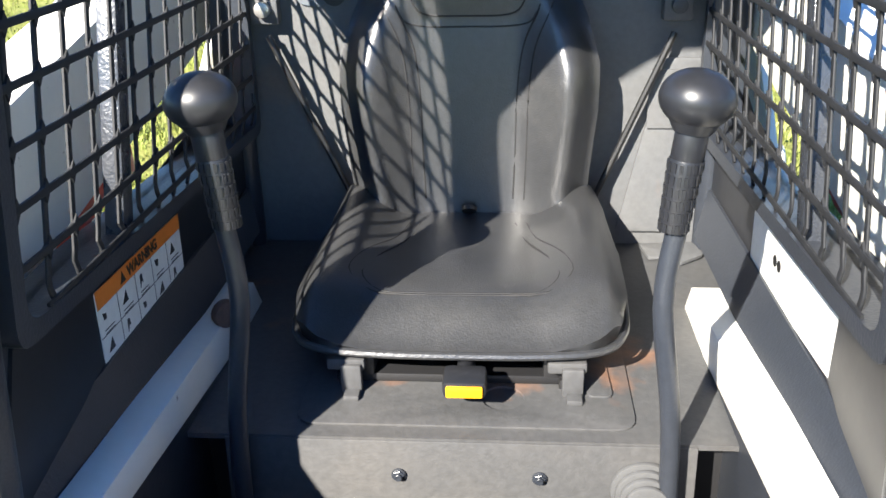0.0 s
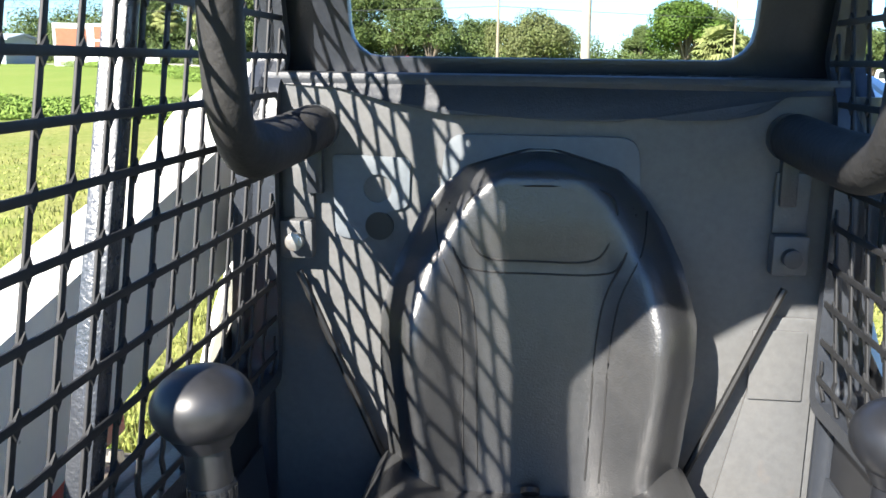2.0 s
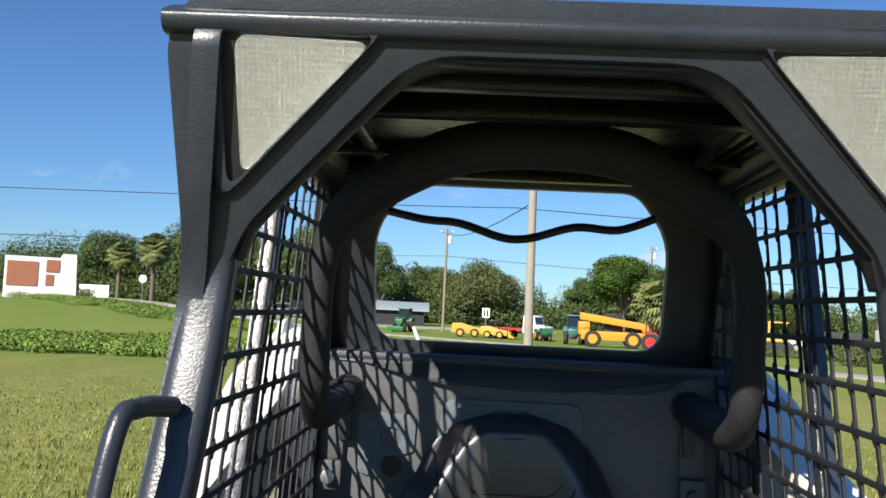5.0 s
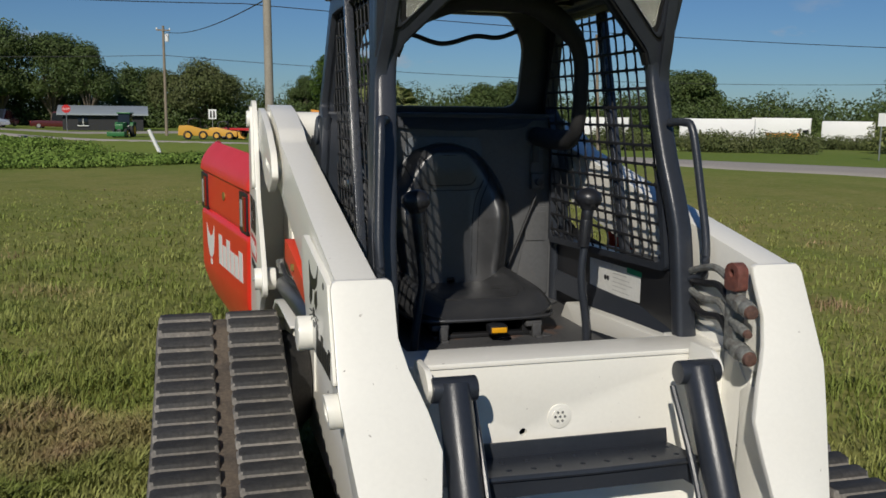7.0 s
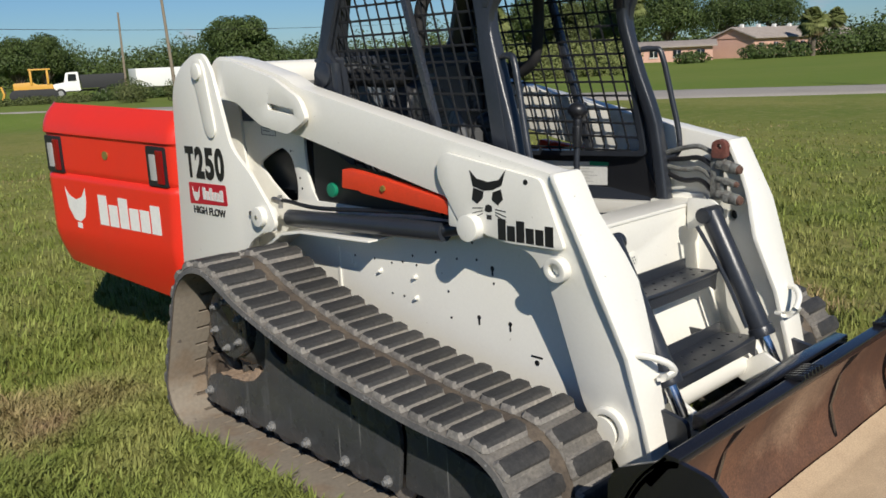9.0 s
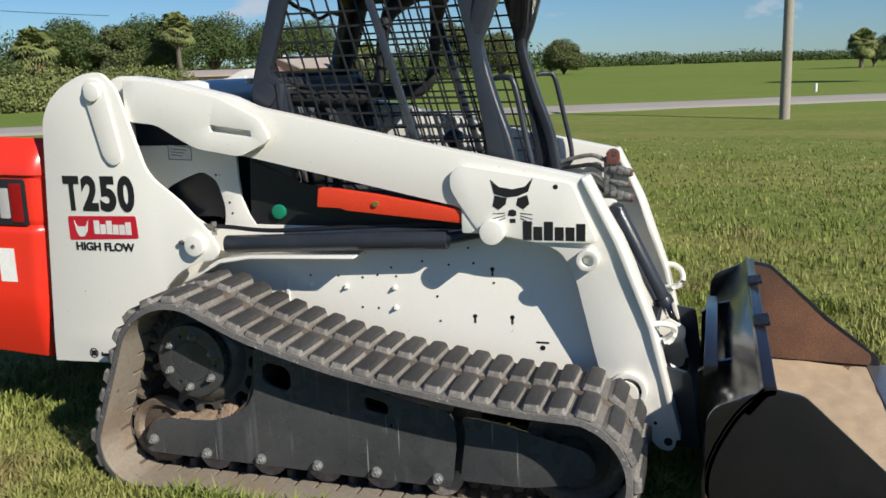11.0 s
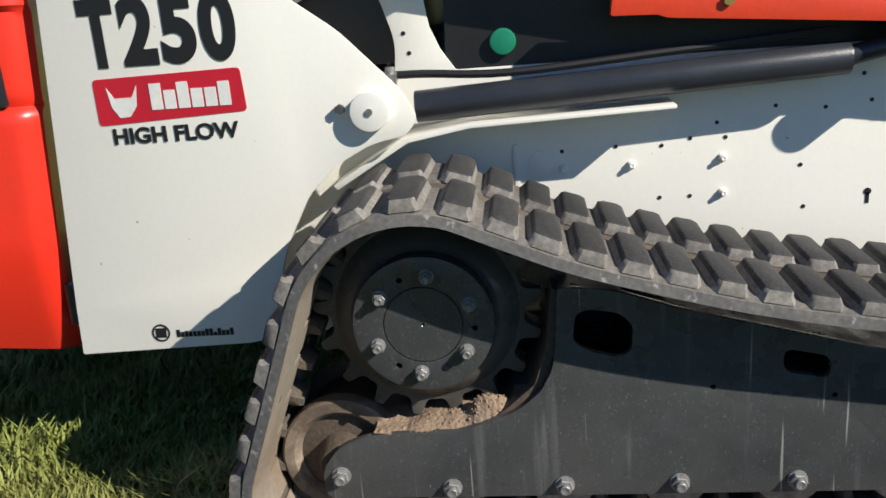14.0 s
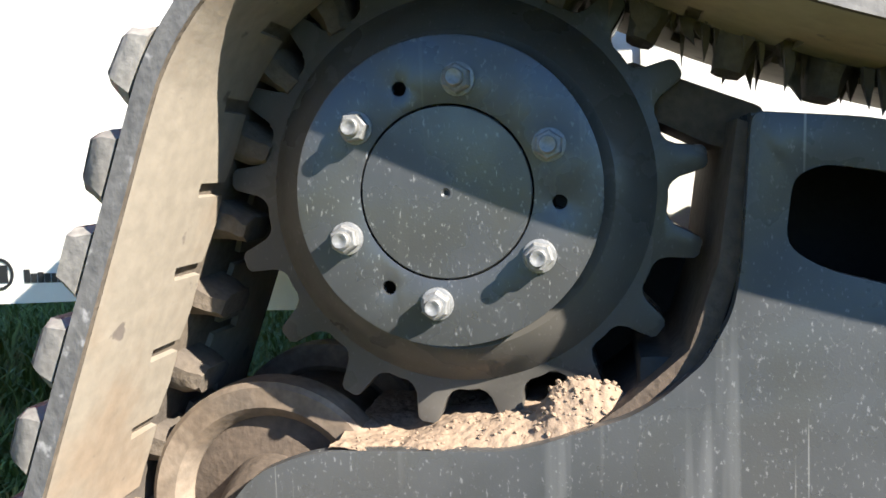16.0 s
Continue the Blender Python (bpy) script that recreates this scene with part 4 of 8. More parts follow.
def front_plate():
    """The folded plate down the front of an arm: its inner edge spreads below the knee."""
    bm = bmesh.new()
    rows = []
    for z in (1.150, 1.144, 1.130, 1.03, 0.965, 0.925, 0.88, 0.80, 0.72, 0.60, 0.40, 0.17):
        y = float(np.interp(z, [0.17, 0.595, 0.918, 1.146], [-1.782, -1.676, -1.556, -1.438]))
        xo = -0.598 + post_in(z)
        xi = float(np.interp(z, [0.17, 0.40, 0.60, 0.72, 0.80, 0.88, 0.965, 1.03, 1.15], [-0.415, -0.415, -0.405, -0.388, -0.380, -0.405, -0.440, -0.457, -0.456]))
        cut = {1.150: 0.014, 1.144: 0.004}.get(z, 0.0)
        rows.append([bm.verts.new((x, y + d, z)) for x, d in ((xo + cut, -0.012), (xi - cut, -0.012), (xi - cut, 0.006), (xo + cut, 0.006))])
    for a, b in zip(rows, rows[1:]):
        for j in range(4):
            bm.faces.new((a[j], a[(j + 1) % 4], b[(j + 1) % 4], b[j]))
    bm.faces.new(rows[0]), bm.faces.new(rows[-1])
    bmesh.ops.recalc_face_normals(bm, faces=bm.faces)
    return soften(bm, 0.003, 2, 40)


def build_arm(s):
    fx = toe_in if s < 0 else (lambda bm, toe=0.022: moved(mirrored(toe_in(bm, toe)), Matrix.Translation((-0.018, 0, 0))))
    tower = new("tower")
    tower.parent = loader
    tagged(tower, label="white rear upright plate of the loader")
    part("outer_plate", fx(side(TOWER, -0.645, -0.627, [], 0.004)), WHITE, tower)
    part("inner_plate", fx(side([(0.86, 0.33), (0.80, 1.36), (0.60, 1.52), (0.47, 1.53), (0.46, 1.16), (0.42, 0.95), (0.40, 0.35)], -0.493, -0.478, [], 0.004)), WHITE, tower)
    part("back_plate", fx(plate([(0.33, 0), (1.36, 0), (1.36, 0.155), (0.33, 0.155)], (0, 0.012), lambda a, b, c: (-0.63 + b, 0.845 - (a - 0.33) * 0.062 + c, a))), WHITE, tower)
    part("pivot_boss", fx(rod((-0.668, 0.522, 1.487), (-0.60, 0.522, 1.487), 0.036, 28, bevel=0.004)), WHITE, tower)
    part("pivot_collar", fx(side(rounded([(0.572, 1.50), (0.552, 1.54), (0.49, 1.54), (0.470, 1.50), (0.415, 1.225), (0.44, 1.195), (0.475, 1.195), (0.505, 1.23)], 0.02), -0.655, -0.643, [], 0.005)), WHITE, tower)
    part("pin_boss", fx(rod((-0.672, 0.108, 0.872), (-0.59, 0.108, 0.872), 0.043, 32, bevel=0.004)), WHITE, tower)
    part("pin_centre", fx(rod((-0.676, 0.108, 0.872), (-0.66, 0.108, 0.872), 0.008, 12)), STEEL, tower)
    part("retainer_bolt", fx(rod((-0.66, 0.175, 0.880), (-0.63, 0.175, 0.880), 0.011, 6)), FRAME, tower)
    # lettering on the plate
    if s < 0:
        flip = Matrix(((0, 0, -1, 0), (-1, 0, 0, 0), (0, 1, 0, 0), (0, 0, 0, 1)))
        for k, ch in enumerate("T250"):
            words(ch, 0.190, Matrix.Translation((-0.6462, 0.725 - 0.0885 * k, 1.010)) @ flip, BLACK, tower, "decal_letter", "black model number decal", width=0.0785, bold=0.0085)
        words("HIGH FLOW", 0.047, Matrix.Translation((-0.6462, 0.692, 0.835)) @ flip, BLACK, tower, "lettering", "black lettering decal", width=0.288, bold=0.0015)
        sign = part("red_decal", side(rounded([(0.719, 0.876), (0.719, 0.978), (0.385, 0.984), (0.380, 0.890)], 0.010), -0.6463, -0.6445), LABELRED, tower, "red decal with white mark")
        for pts in ([(0.69, 0.96), (0.675, 0.935), (0.635, 0.935), (0.62, 0.962), (0.627, 0.915), (0.645, 0.893), (0.668, 0.892), (0.683, 0.915)],):
            part("mark", side(pts, -0.6475, -0.646), LABELWHITE, sign)
        bar_word(sign, 0.595, 0.41, 0.905, 0.962, -0.6462, LABELWHITE, (1, 0.72, 1, 0.72, 0.72, 0.92))
        part("mark", side(disc((0.665, 0.378), 0.022, 24), -0.6465, -0.6447, [disc((0.665, 0.378), 0.018, 20)]), BLACK, tower)
        part("mark", side([(0.678, 0.366), (0.652, 0.366), (0.652, 0.390), (0.678, 0.390)], -0.6463, -0.6447), BLACK, tower)
        bar_word(tower, 0.628, 0.487, 0.366, 0.384, -0.6447, BLACK, (1, 0.7, 0.8, 0.7, 0.7, 0.7, 0.7, 1, 1, 0.5, 1, 0.7, 0.7, 1))
    # arm: two side skins, top and bottom between them
    arm = new("lift_arm")
    arm.parent = loader
    tagged(arm, label="white box-section lift arm")
    part("front_plate", front_plate() if s < 0 else moved(mirrored(front_plate()), Matrix.Translation((-0.018, 0, 0))), WHITE, arm)
    part("beam", fx(side(ARM, -0.584, -0.490, [disc(RING_HOLE, 0.050, 28), disc(PIN_HOLE, 0.022, 20)], 0.010), 0.0), WHITE, arm)
    part("front_skin", fx(side(rounded([(-0.952, 1.160), (-0.985, 1.195), (-1.40, 1.130), (-1.49, 0.918), (-1.27, 0.915), (-1.055, 0.952), (-0.99, 1.045), (-0.953, 1.105)], 0.02), -0.620, -0.604, [disc(PIN_HOLE, 0.022, 20)], 0.004)), WHITE, arm)
    part("notch_skin", fx(side(rounded([(0.40, 1.535), (0.27, 1.525), (-0.03, 1.452), (-0.197, 1.372), (-0.240, 1.290), (-0.109, 1.226), (0.088, 1.257), (0.18, 1.305), (0.26, 1.352), (0.40, 1.368)], [0.02, 0.05, 0.02, 0.03, 0.03, 0.03, 0.04, 0.04, 0.03, 0.02]), -0.626, -0.604,
         [rounded([(0.022, 1.352), (-0.160, 1.327), (-0.160, 1.302), (0.018, 1.324)], 0.008)], 0.004)), WHITE, arm)
    part("pin_boss", fx(rod((-0.655, -1.113, 0.952), (-0.56, -1.113, 0.952), 0.045, 32, bevel=0.004)), WHITE, arm)
    part("pin_sleeve", fx(side(disc(PIN_HOLE, 0.040, 28), -0.642, -0.60, [disc(PIN_HOLE, 0.022, 20)], 0.003)), WHITE, arm)
    part("ring_sleeve", fx(side(disc(RING_HOLE, 0.070, 36), -0.632, -0.60, [disc(RING_HOLE, 0.050, 28)], 0.003)), WHITE, arm)
    part("ring_bore", fx(rod((-0.57, *RING_HOLE), (-0.52, *RING_HOLE), 0.0505, 24)), BLACK, arm)
    part("bore", fx(rod((-0.60, *PIN_HOLE), (-0.55, *PIN_HOLE), 0.0225, 20)), BLACK, arm)
    part("small_hole", fx(side(disc((-1.342, 1.118), 0.009, 12), -0.6215, -0.614)), BLACK, arm)
    part("end_hole", fx(side(disc((-1.748, 0.155), 0.016, 14), -0.6075, -0.60)), BLACK, arm)
    part("end_hole", fx(side(disc((-1.70, 0.225), 0.007, 10), -0.6075, -0.60)), BLACK, arm)
    part("tie_ring", fx(tube([(-0.575, -1.670, 0.600), (-0.560, -1.715, 0.602), (-0.520, -1.752, 0.580), (-0.483, -1.757, 0.545), (-0.478, -1.735, 0.520), (-0.497, -1.680, 0.512)], 0.0115, 12)), WHITE, arm)
    if s < 0:
        # mark: a horned mask outline and a row of bars for the name
        art = new("mark")
        art.parent = arm
        for pts in ([(-1.105, 1.142), (-1.118, 1.090), (-1.165, 1.078), (-1.205, 1.083), (-1.243, 1.100), (-1.262, 1.152), (-1.232, 1.118), (-1.185, 1.108), (-1.135, 1.116)],
                    [(-1.120, 1.085), (-1.112, 1.045), (-1.135, 1.032), (-1.16, 1.052), (-1.165, 1.075)], [(-1.205, 1.076), (-1.20, 1.05), (-1.225, 1.035), (-1.248, 1.055), (-1.24, 1.088)],
                    [(-1.172, 1.030), (-1.168, 1.012), (-1.185, 1.008), (-1.200, 1.013), (-1.198, 1.030), (-1.185, 1.035)], [(-1.176, 0.985), (-1.176, 1.0), (-1.196, 1.0), (-1.196, 0.985)]):
            part("mark", fx(side(pts, -0.6215, -0.6198)), BLACK, art)
        for k in range(3):
            for sgn in (-1, 1):
                c = -1.186 + sgn * 0.028
                part("mark", fx(side([(c, 1.022 - k * 0.009), (c + sgn * 0.045, 1.018 - k * 0.017), (c + sgn * 0.045, 1.0155 - k * 0.017), (c, 1.019 - k * 0.009)], -0.6215, -0.6198)), BLACK, art)
        bar_word(art, -1.220, -1.452, 0.923, 0.992, -0.6198, BLACK, (1, 0.72, 1, 0.72, 0.72, 0.92), fx)
    part("gusset", fx(box((-0.60, -1.04, 0.99), (0.03, 0.10, 0.10), 0.01)), WHITE, arm)
    # lift cylinder
    cyl = new("lift_cylinder")
    cyl.parent = loader
    part("barrel", fx(rod((-0.56, 0.02, 0.862), (-0.56, -0.92, 0.905), 0.036, 24, bevel=0.004)), DARK, cyl)
    part("rod", fx(rod((-0.56, -0.90, 0.904), (-0.56, -1.10, 0.945), 0.022, 20)), DARK, cyl)
    part("hose", fx(tube([(-0.565, 0.10, 0.935), (-0.57, 0.0, 0.935), (-0.57, -0.2, 0.925), (-0.56, -0.55, 0.945), (-0.55, -0.9, 0.965)], 0.009, 8)), BLACK, cyl)
    part("fitting", fx(merge(rod((-0.575, 0.115, 0.935), (-0.575, 0.055, 0.93), 0.014, 6), rod((-0.57, 0.07, 0.90), (-0.57, 0.07, 0.955), 0.011, 10))), STEEL, cyl)
    # red bar under the arm
    stop = part("arm_stop_bar", fx(side(rounded([(-0.412, 1.030), (-0.420, 1.103), (-0.50, 1.097), (-0.644, 1.080), (-0.985, 1.026), (-1.075, 0.935), (-1.06, 0.935), (-0.985, 0.978), (-0.62, 1.010), (-0.53, 1.018), (-0.51, 1.026)], 0.006), -0.606, -0.566, [], 0.004)), ORANGE, loader, "orange lift arm stop bar")
    part("bar_bolt", fx(rod((-0.615, -0.655, 1.045), (-0.60, -0.655, 1.045), 0.012, 6)), BRASS, stop)
    # tilt cylinder at the front
    tc = new("tilt_cylinder")
    tc.parent = loader
    top, low = Vector((-0.335, -1.455, 0.895)), Vector((-0.335, -1.735, 0.352))
    mid = top.lerp(low, 0.80)
    part("barrel", fx(rod(top, mid, 0.040, 28, bevel=0.005)), DARK, tc)
    part("gland", fx(rod(top.lerp(low, 0.76), top.lerp(low, 0.82), 0.046, 24, bevel=0.004)), DARK, tc)
    part("rod", fx(rod(mid, low, 0.022, 20)), CHROME, tc)
    part("top_eye", fx(rod(top + Vector((-0.055, 0.0, -0.01)), top + Vector((0.055, 0.0, -0.01)), 0.030, 22, bevel=0.004)), DARK, tc)
    part("pipe", fx(tube([top + Vector((0.055, 0.02, -0.05)), top.lerp(low, 0.4) + Vector((0.055, 0.02, 0)), top.lerp(low, 0.75) + Vector((0.055, 0.02, 0))], 0.008, 8)), DARK, tc)
    part("top_lug", fx(side(rounded([(-1.33, 0.93), (-1.33, 0.80), (-1.44, 0.84), (-1.48, 0.89), (-1.44, 0.93)], 0.02), -0.40, -0.385, [], 0.002)), WHITE, tc)
    part("low_lug", fx(side(rounded([(-1.56, 0.30), (-1.70, 0.40), (-1.78, 0.36), (-1.78, 0.30), (-1.68, 0.25)], 0.02), -0.315, -0.30, [], 0.002)), WHITE, tc)


build_arm(-1)
build_arm(1)
part("rear_cross_tube", rod((-0.60, 0.36, 1.45), (0.63, 0.36, 1.45), 0.07, 28), WHITE, loader)
for x in (-0.43, 0.46):
    part("hitch_plate", side(rounded([(-1.66, 0.12), (-1.63, 0.36), (-1.72, 0.42), (-1.82, 0.40), (-1.86, 0.10)], 0.02), x - 0.01, x + 0.01), DARK, loader)
part("hitch_bar", box((0.015, -1.82, 0.13), (0.88, 0.05, 0.06), 0.01), DARK, loader)

# hydraulic couplers on the far arm
hyd = new("coupler_block")
hyd.parent = loader
hyd.location = (-0.022, -0.026, 0.008)
tagged(hyd, label="rusty hydraulic couplers on a bracket")
part("bracket", merge(box((0.475, -1.385, 1.01), (0.035, 0.045, 0.20), 0.010), box((0.468, -1.41, 0.955), (0.03, 0.035, 0.06), 0.008), box((0.468, -1.405, 1.06), (0.03, 0.035, 0.05), 0.008)), COUPLER, hyd)
part("red_lug", merge(side(rounded([(-1.375, 1.075), (-1.375, 1.135), (-1.405, 1.150), (-1.435, 1.135), (-1.435, 1.075)], 0.014), 0.445, 0.475, [disc((-1.405, 1.120), 0.010, 14)], 0.003)), REDOXIDE, hyd, "weathered red lug with a hole")
for z, r, y1 in ((1.052, 0.022, -1.485), (0.995, 0.014, -1.475), (0.935, 0.023, -1.49)):
    tip = Vector((0.452, y1, z - 0.016))
    root = Vector((0.462, -1.395, z))
    d = (tip - root).normalized()
    c = new("coupler", mesh_of(merge(rod(root, root + d * 0.035, r * 0.85, 18, bevel=0.003), rod(root + d * 0.033, root + d * 0.062, r * 1.12, 6, bevel=0.002), rod(root + d * 0.060, tip, r * 0.95, 20, bevel=0.003)), "coupler", COUPLER))
    c.parent = hyd
    part("cap", rod(tip - d * 0.004, tip + d * 0.012, r * 0.86, 18, r2=r * 0.7, bevel=0.002), RUSTCAP, c, "brown rusty coupler cap")
for k in range(4):
    part("hose", tube([(0.47, -1.37, 1.09 - 0.05 * k), (0.465 + 0.006 * k, -1.31, 1.115 - 0.045 * k), (0.475, -1.22, 1.10 - 0.04 * k), (0.49, -1.05, 1.05)], 0.010, 8), BLACK if k % 2 else COUPLER, hyd)

# ---- open tailgate ----
tailgate = new("tailgate")
tailgate.parent = loader
tagged(tailgate, label="red rear door swung open, with lamps")
HINGE, TAIL_A = Vector((-0.640, 0.885, 0)), math.atan2(1.00, -0.205)
TU = Vector((math.cos(TAIL_A), math.sin(TAIL_A), 0))
TN = Vector((-TU.y, TU.x, 0))


def on_gate(a, z, out):
    """a along the door from its hinge, z up, out from its outer face; the door rises a little towards its free end."""
    return HINGE + TU * a + TN * out + Vector((0, 0, z + 0.048 * a))


def gate_face(u, v):
    z = 0.34 + 0.96 * v
    a = 0.012 + 1.068 * u + (1 - u) ** 2 * interp(z, [0.34, 0.45, 1.38], [0.0, -0.004, -0.072])
    top = max(0, (z - 1.14) / 0.16)
    low = max(0, (0.62 - z) / 0.28)
    side_in = max(0, (0.05 - u) / 0.05) ** 2 + max(0, (u - 0.93) / 0.07) ** 2
    groove = 0.010 * math.exp(-((z - 0.928) / 0.012) ** 2)
    out = -0.09 * top ** 2.2 - 0.07 * low ** 1.5 - 0.035 * side_in - groove + 0.012 * (z < 0.928) + 0.016 * ease((z - 1.136) / 0.014)
    z2 = z + (0.10 * u - 0.02) * (v < 0.001 or low > 0) * low
    return on_gate(a, z2, out)


outer = surface(gate_face, 60, 70)
back = surface(lambda u, v: on_gate(0.03 + 1.04 * u - 0.06 * v * (1 - u), 0.38 + 0.88 * v + 0.08 * u * (1 - v), -0.15), 8, 8)
shell = merge(outer, back)
edges = [e for e in shell.edges if e.is_boundary]
bmesh.ops.bridge_loops(shell, edges=edges)
part("door_shell", shell, RED, tailgate, smooth=40)
GATE_M = Matrix(((-TU.x, 0, TN.x, 0), (-TU.y, 0, TN.y, 0), (0, 1, 0, 0), (0, 0, 0, 1)))
for a0, a1 in ((0.045, 0.170), (0.905, 1.030)):
    lamp = part("tail_lamp", plate(rounded([(a0 - 0.01, 0.930), (a1 + 0.01, 0.930), (a1 + 0.01, 1.130), (a0 - 0.01, 1.130)], 0.012), (-0.03, 0.007), lambda a, b, c: on_gate(a, b, c), [], 0.003), PLASTIC, tailgate, "tail lamp in black surround")
    am = (a0 + a1) / 2
    part("clear_lens", plate(rounded([(am + 0.004, 0.960), (a1 - 0.016, 0.960), (a1 - 0.016, 1.090), (am + 0.004, 1.090)], 0.006), (0.004, 0.012), lambda a, b, c: on_gate(a, b, c), [], 0.002), CLEARLENS, lamp)
    part("red_lens", plate(rounded([(a0 + 0.008, 0.945), (am - 0.004, 0.945), (am - 0.004, 1.112), (a0 + 0.008, 1.112)], 0.006), (0.004, 0.012), lambda a, b, c: on_gate(a, b, c), [], 0.002), REDLENS, lamp)
part("lock", rod(on_gate(0.52, 1.054, -0.01), on_gate(0.52, 1.054, 0.006), 0.022, 20), BRASS, tailgate)
for k, h in enumerate((1, 0.72, 1, 0.72, 0.72, 0.92)):
    a0 = 0.612 - 0.085 * k
    part("name_bar", plate([(a0, 0.682), (a0 - 0.072, 0.682), (a0 - 0.072, 0.682 + 0.16 * h), (a0, 0.682 + 0.16 * h)], (0.008, 0.0135), lambda a, b, c: on_gate(a, b, c)), LABELWHITE, tailgate)
part("mark", plate([(0.90, 0.86), (0.88, 0.75), (0.84, 0.69), (0.79, 0.68), (0.745, 0.71), (0.72, 0.80), (0.72, 0.87), (0.755, 0.82), (0.81, 0.80), (0.865, 0.82)][::-1], (0.008, 0.0135), lambda a, b, c: on_gate(a, b - 0.005, c)), LABELWHITE, tailgate)
part("mark", plate([(0.82, 0.64), (0.78, 0.64), (0.78, 0.67), (0.82, 0.67)], (0.008, 0.0135), lambda a, b, c: on_gate(a, b, c)), LABELWHITE, tailgate)
for z in (0.45, 1.15):
    part("hinge", rod((-0.605, 0.885, z - 0.05), (-0.605, 0.885, z + 0.05), 0.018, 16), DARK, tailgate)

# ---- bucket ----
bucket = thing("bucket", "black loader bucket with rusty worn inside resting on the grass", "bucket")
BX0, BX1 = -0.925, 0.955
SECTION = [(-2.065, 0.525), (-1.985, 0.44), (-1.915, 0.30), (-1.895, 0.18), (-1.93, 0.08), (-2.02, 0.03), (-2.20, 0.018), (-2.72, 0.012)]
inner = smooth_path([(0, y, z) for y, z in SECTION], 4)


def offset_line(path, d):
    out = []
    for i, p in enumerate(path):
        t = (path[min(i + 1, len(path) - 1)] - path[max(i - 1, 0)]).normalized()
        out.append(p + Vector((0, t.z, -t.y)) * d)
    return out


sk_in, sk_out = [(p.y, p.z) for p in inner], [(p.y, p.z) for p in offset_line(inner, -0.012)]
part("inner_skin", side(sk_in + sk_out[::-1], BX0, BX1), RUST, bucket, "rusty brown worn steel inside")
sk_o1, sk_o2 = [(p.y, p.z) for p in offset_line(inner, -0.0125)], [(p.y, p.z) for p in offset_line(inner, -0.024)]
part("outer_skin", side(sk_o1[:-2] + sk_o2[:-2][::-1], BX0, BX1, [], 0.002), BUCKETBLACK, bucket, "black painted back")
for x in (BX0, BX1 - 0.016):
    cheek = part("side_plate", side(rounded([(-2.070, 0.538), (-1.905, 0.464), (-1.880, 0.42), (-1.880, 0.18), (-1.92, 0.07), (-2.02, 0.02), (-2.70, 0.005), (-2.70, 0.06), (-2.45, 0.26), (-2.17, 0.52)], 0.02), x, x + 0.016, [], 0.003), BUCKETBLACK, bucket)
part("top_rail", side(rounded([(-2.048, 0.548), (-2.088, 0.545), (-2.086, 0.520), (-2.06, 0.512), (-2.01, 0.445), (-1.99, 0.455)], 0.006), BX0, BX1, [], 0.003), BUCKETBLACK, bucket)
part("cutting_edge", box((0.015, -2.72, 0.012), (1.90, 0.16, 0.020), 0.004), STEEL, bucket)
LINING = rounded([(-2.085, 0.520), (-1.995, 0.43), (-1.925, 0.29), (-1.905, 0.18), (-1.94, 0.085), (-2.03, 0.036), (-2.66, 0.024), (-2.66, 0.075), (-2.44, 0.24), (-2.17, 0.50)], 0.02)
for x in (BX0 + 0.0165, BX1 - 0.0205):
    part("cheek_lining", side(LINING, x, x + 0.004), RUST, bucket, "rust-brown scraped inner cheek")
for x0 in (-0.27, 0.39):
    for k in range(6):
        part("grip_bar", box((x0 + 0.024 * k, -2.072, 0.556), (0.009, 0.060, 0.016), 0.002, Matrix.Rotation(radians(-12), 4, "X")), BUCKETBLACK, bucket)
for x in (-0.40, 0.43):
    part("mount_rib", side([(-2.02, 0.47), (-1.90, 0.44), (-1.845, 0.40), (-1.845, 0.10), (-1.93, 0.07), (-1.90, 0.2), (-1.93, 0.33)], x - 0.01, x + 0.01), BUCKETBLACK, bucket)
part("mount_bar", box((0.015, -1.89, 0.43), (1.0, 0.05, 0.05), 0.006), BUCKETBLACK, bucket)

sand = thing("sand", "thin drift of dry tan sand on the bucket floor", "sand")


def sand_at(u, v):
    x, y = BX0 + 0.03 + (BX1 - BX0 - 0.06) * u, -1.955 - 0.70 * v
    floor = interp(y, [-2.72, -2.20, -2.02, -1.93, -1.905], [0.012, 0.018, 0.030, 0.080, 0.13])
    p = Vector((x * 2.2, y * 5.0, 0))
    drift = 0.95 + 0.45 * noise.noise(p) + 0.3 * noise.noise(p * 3.1) + 0.9 * ease((y + 2.20) / 0.20) - 0.5 * ease((-2.35 - y) / 0.25)
    return Vector((x, y, floor + 0.0015 + 0.012 * (drift - 0.35) + 0.0012 * noise.noise(Vector((x * 60, y * 60, 1)))))


part("drift", surface(sand_at, 120, 60), SAND, sand, smooth=60)

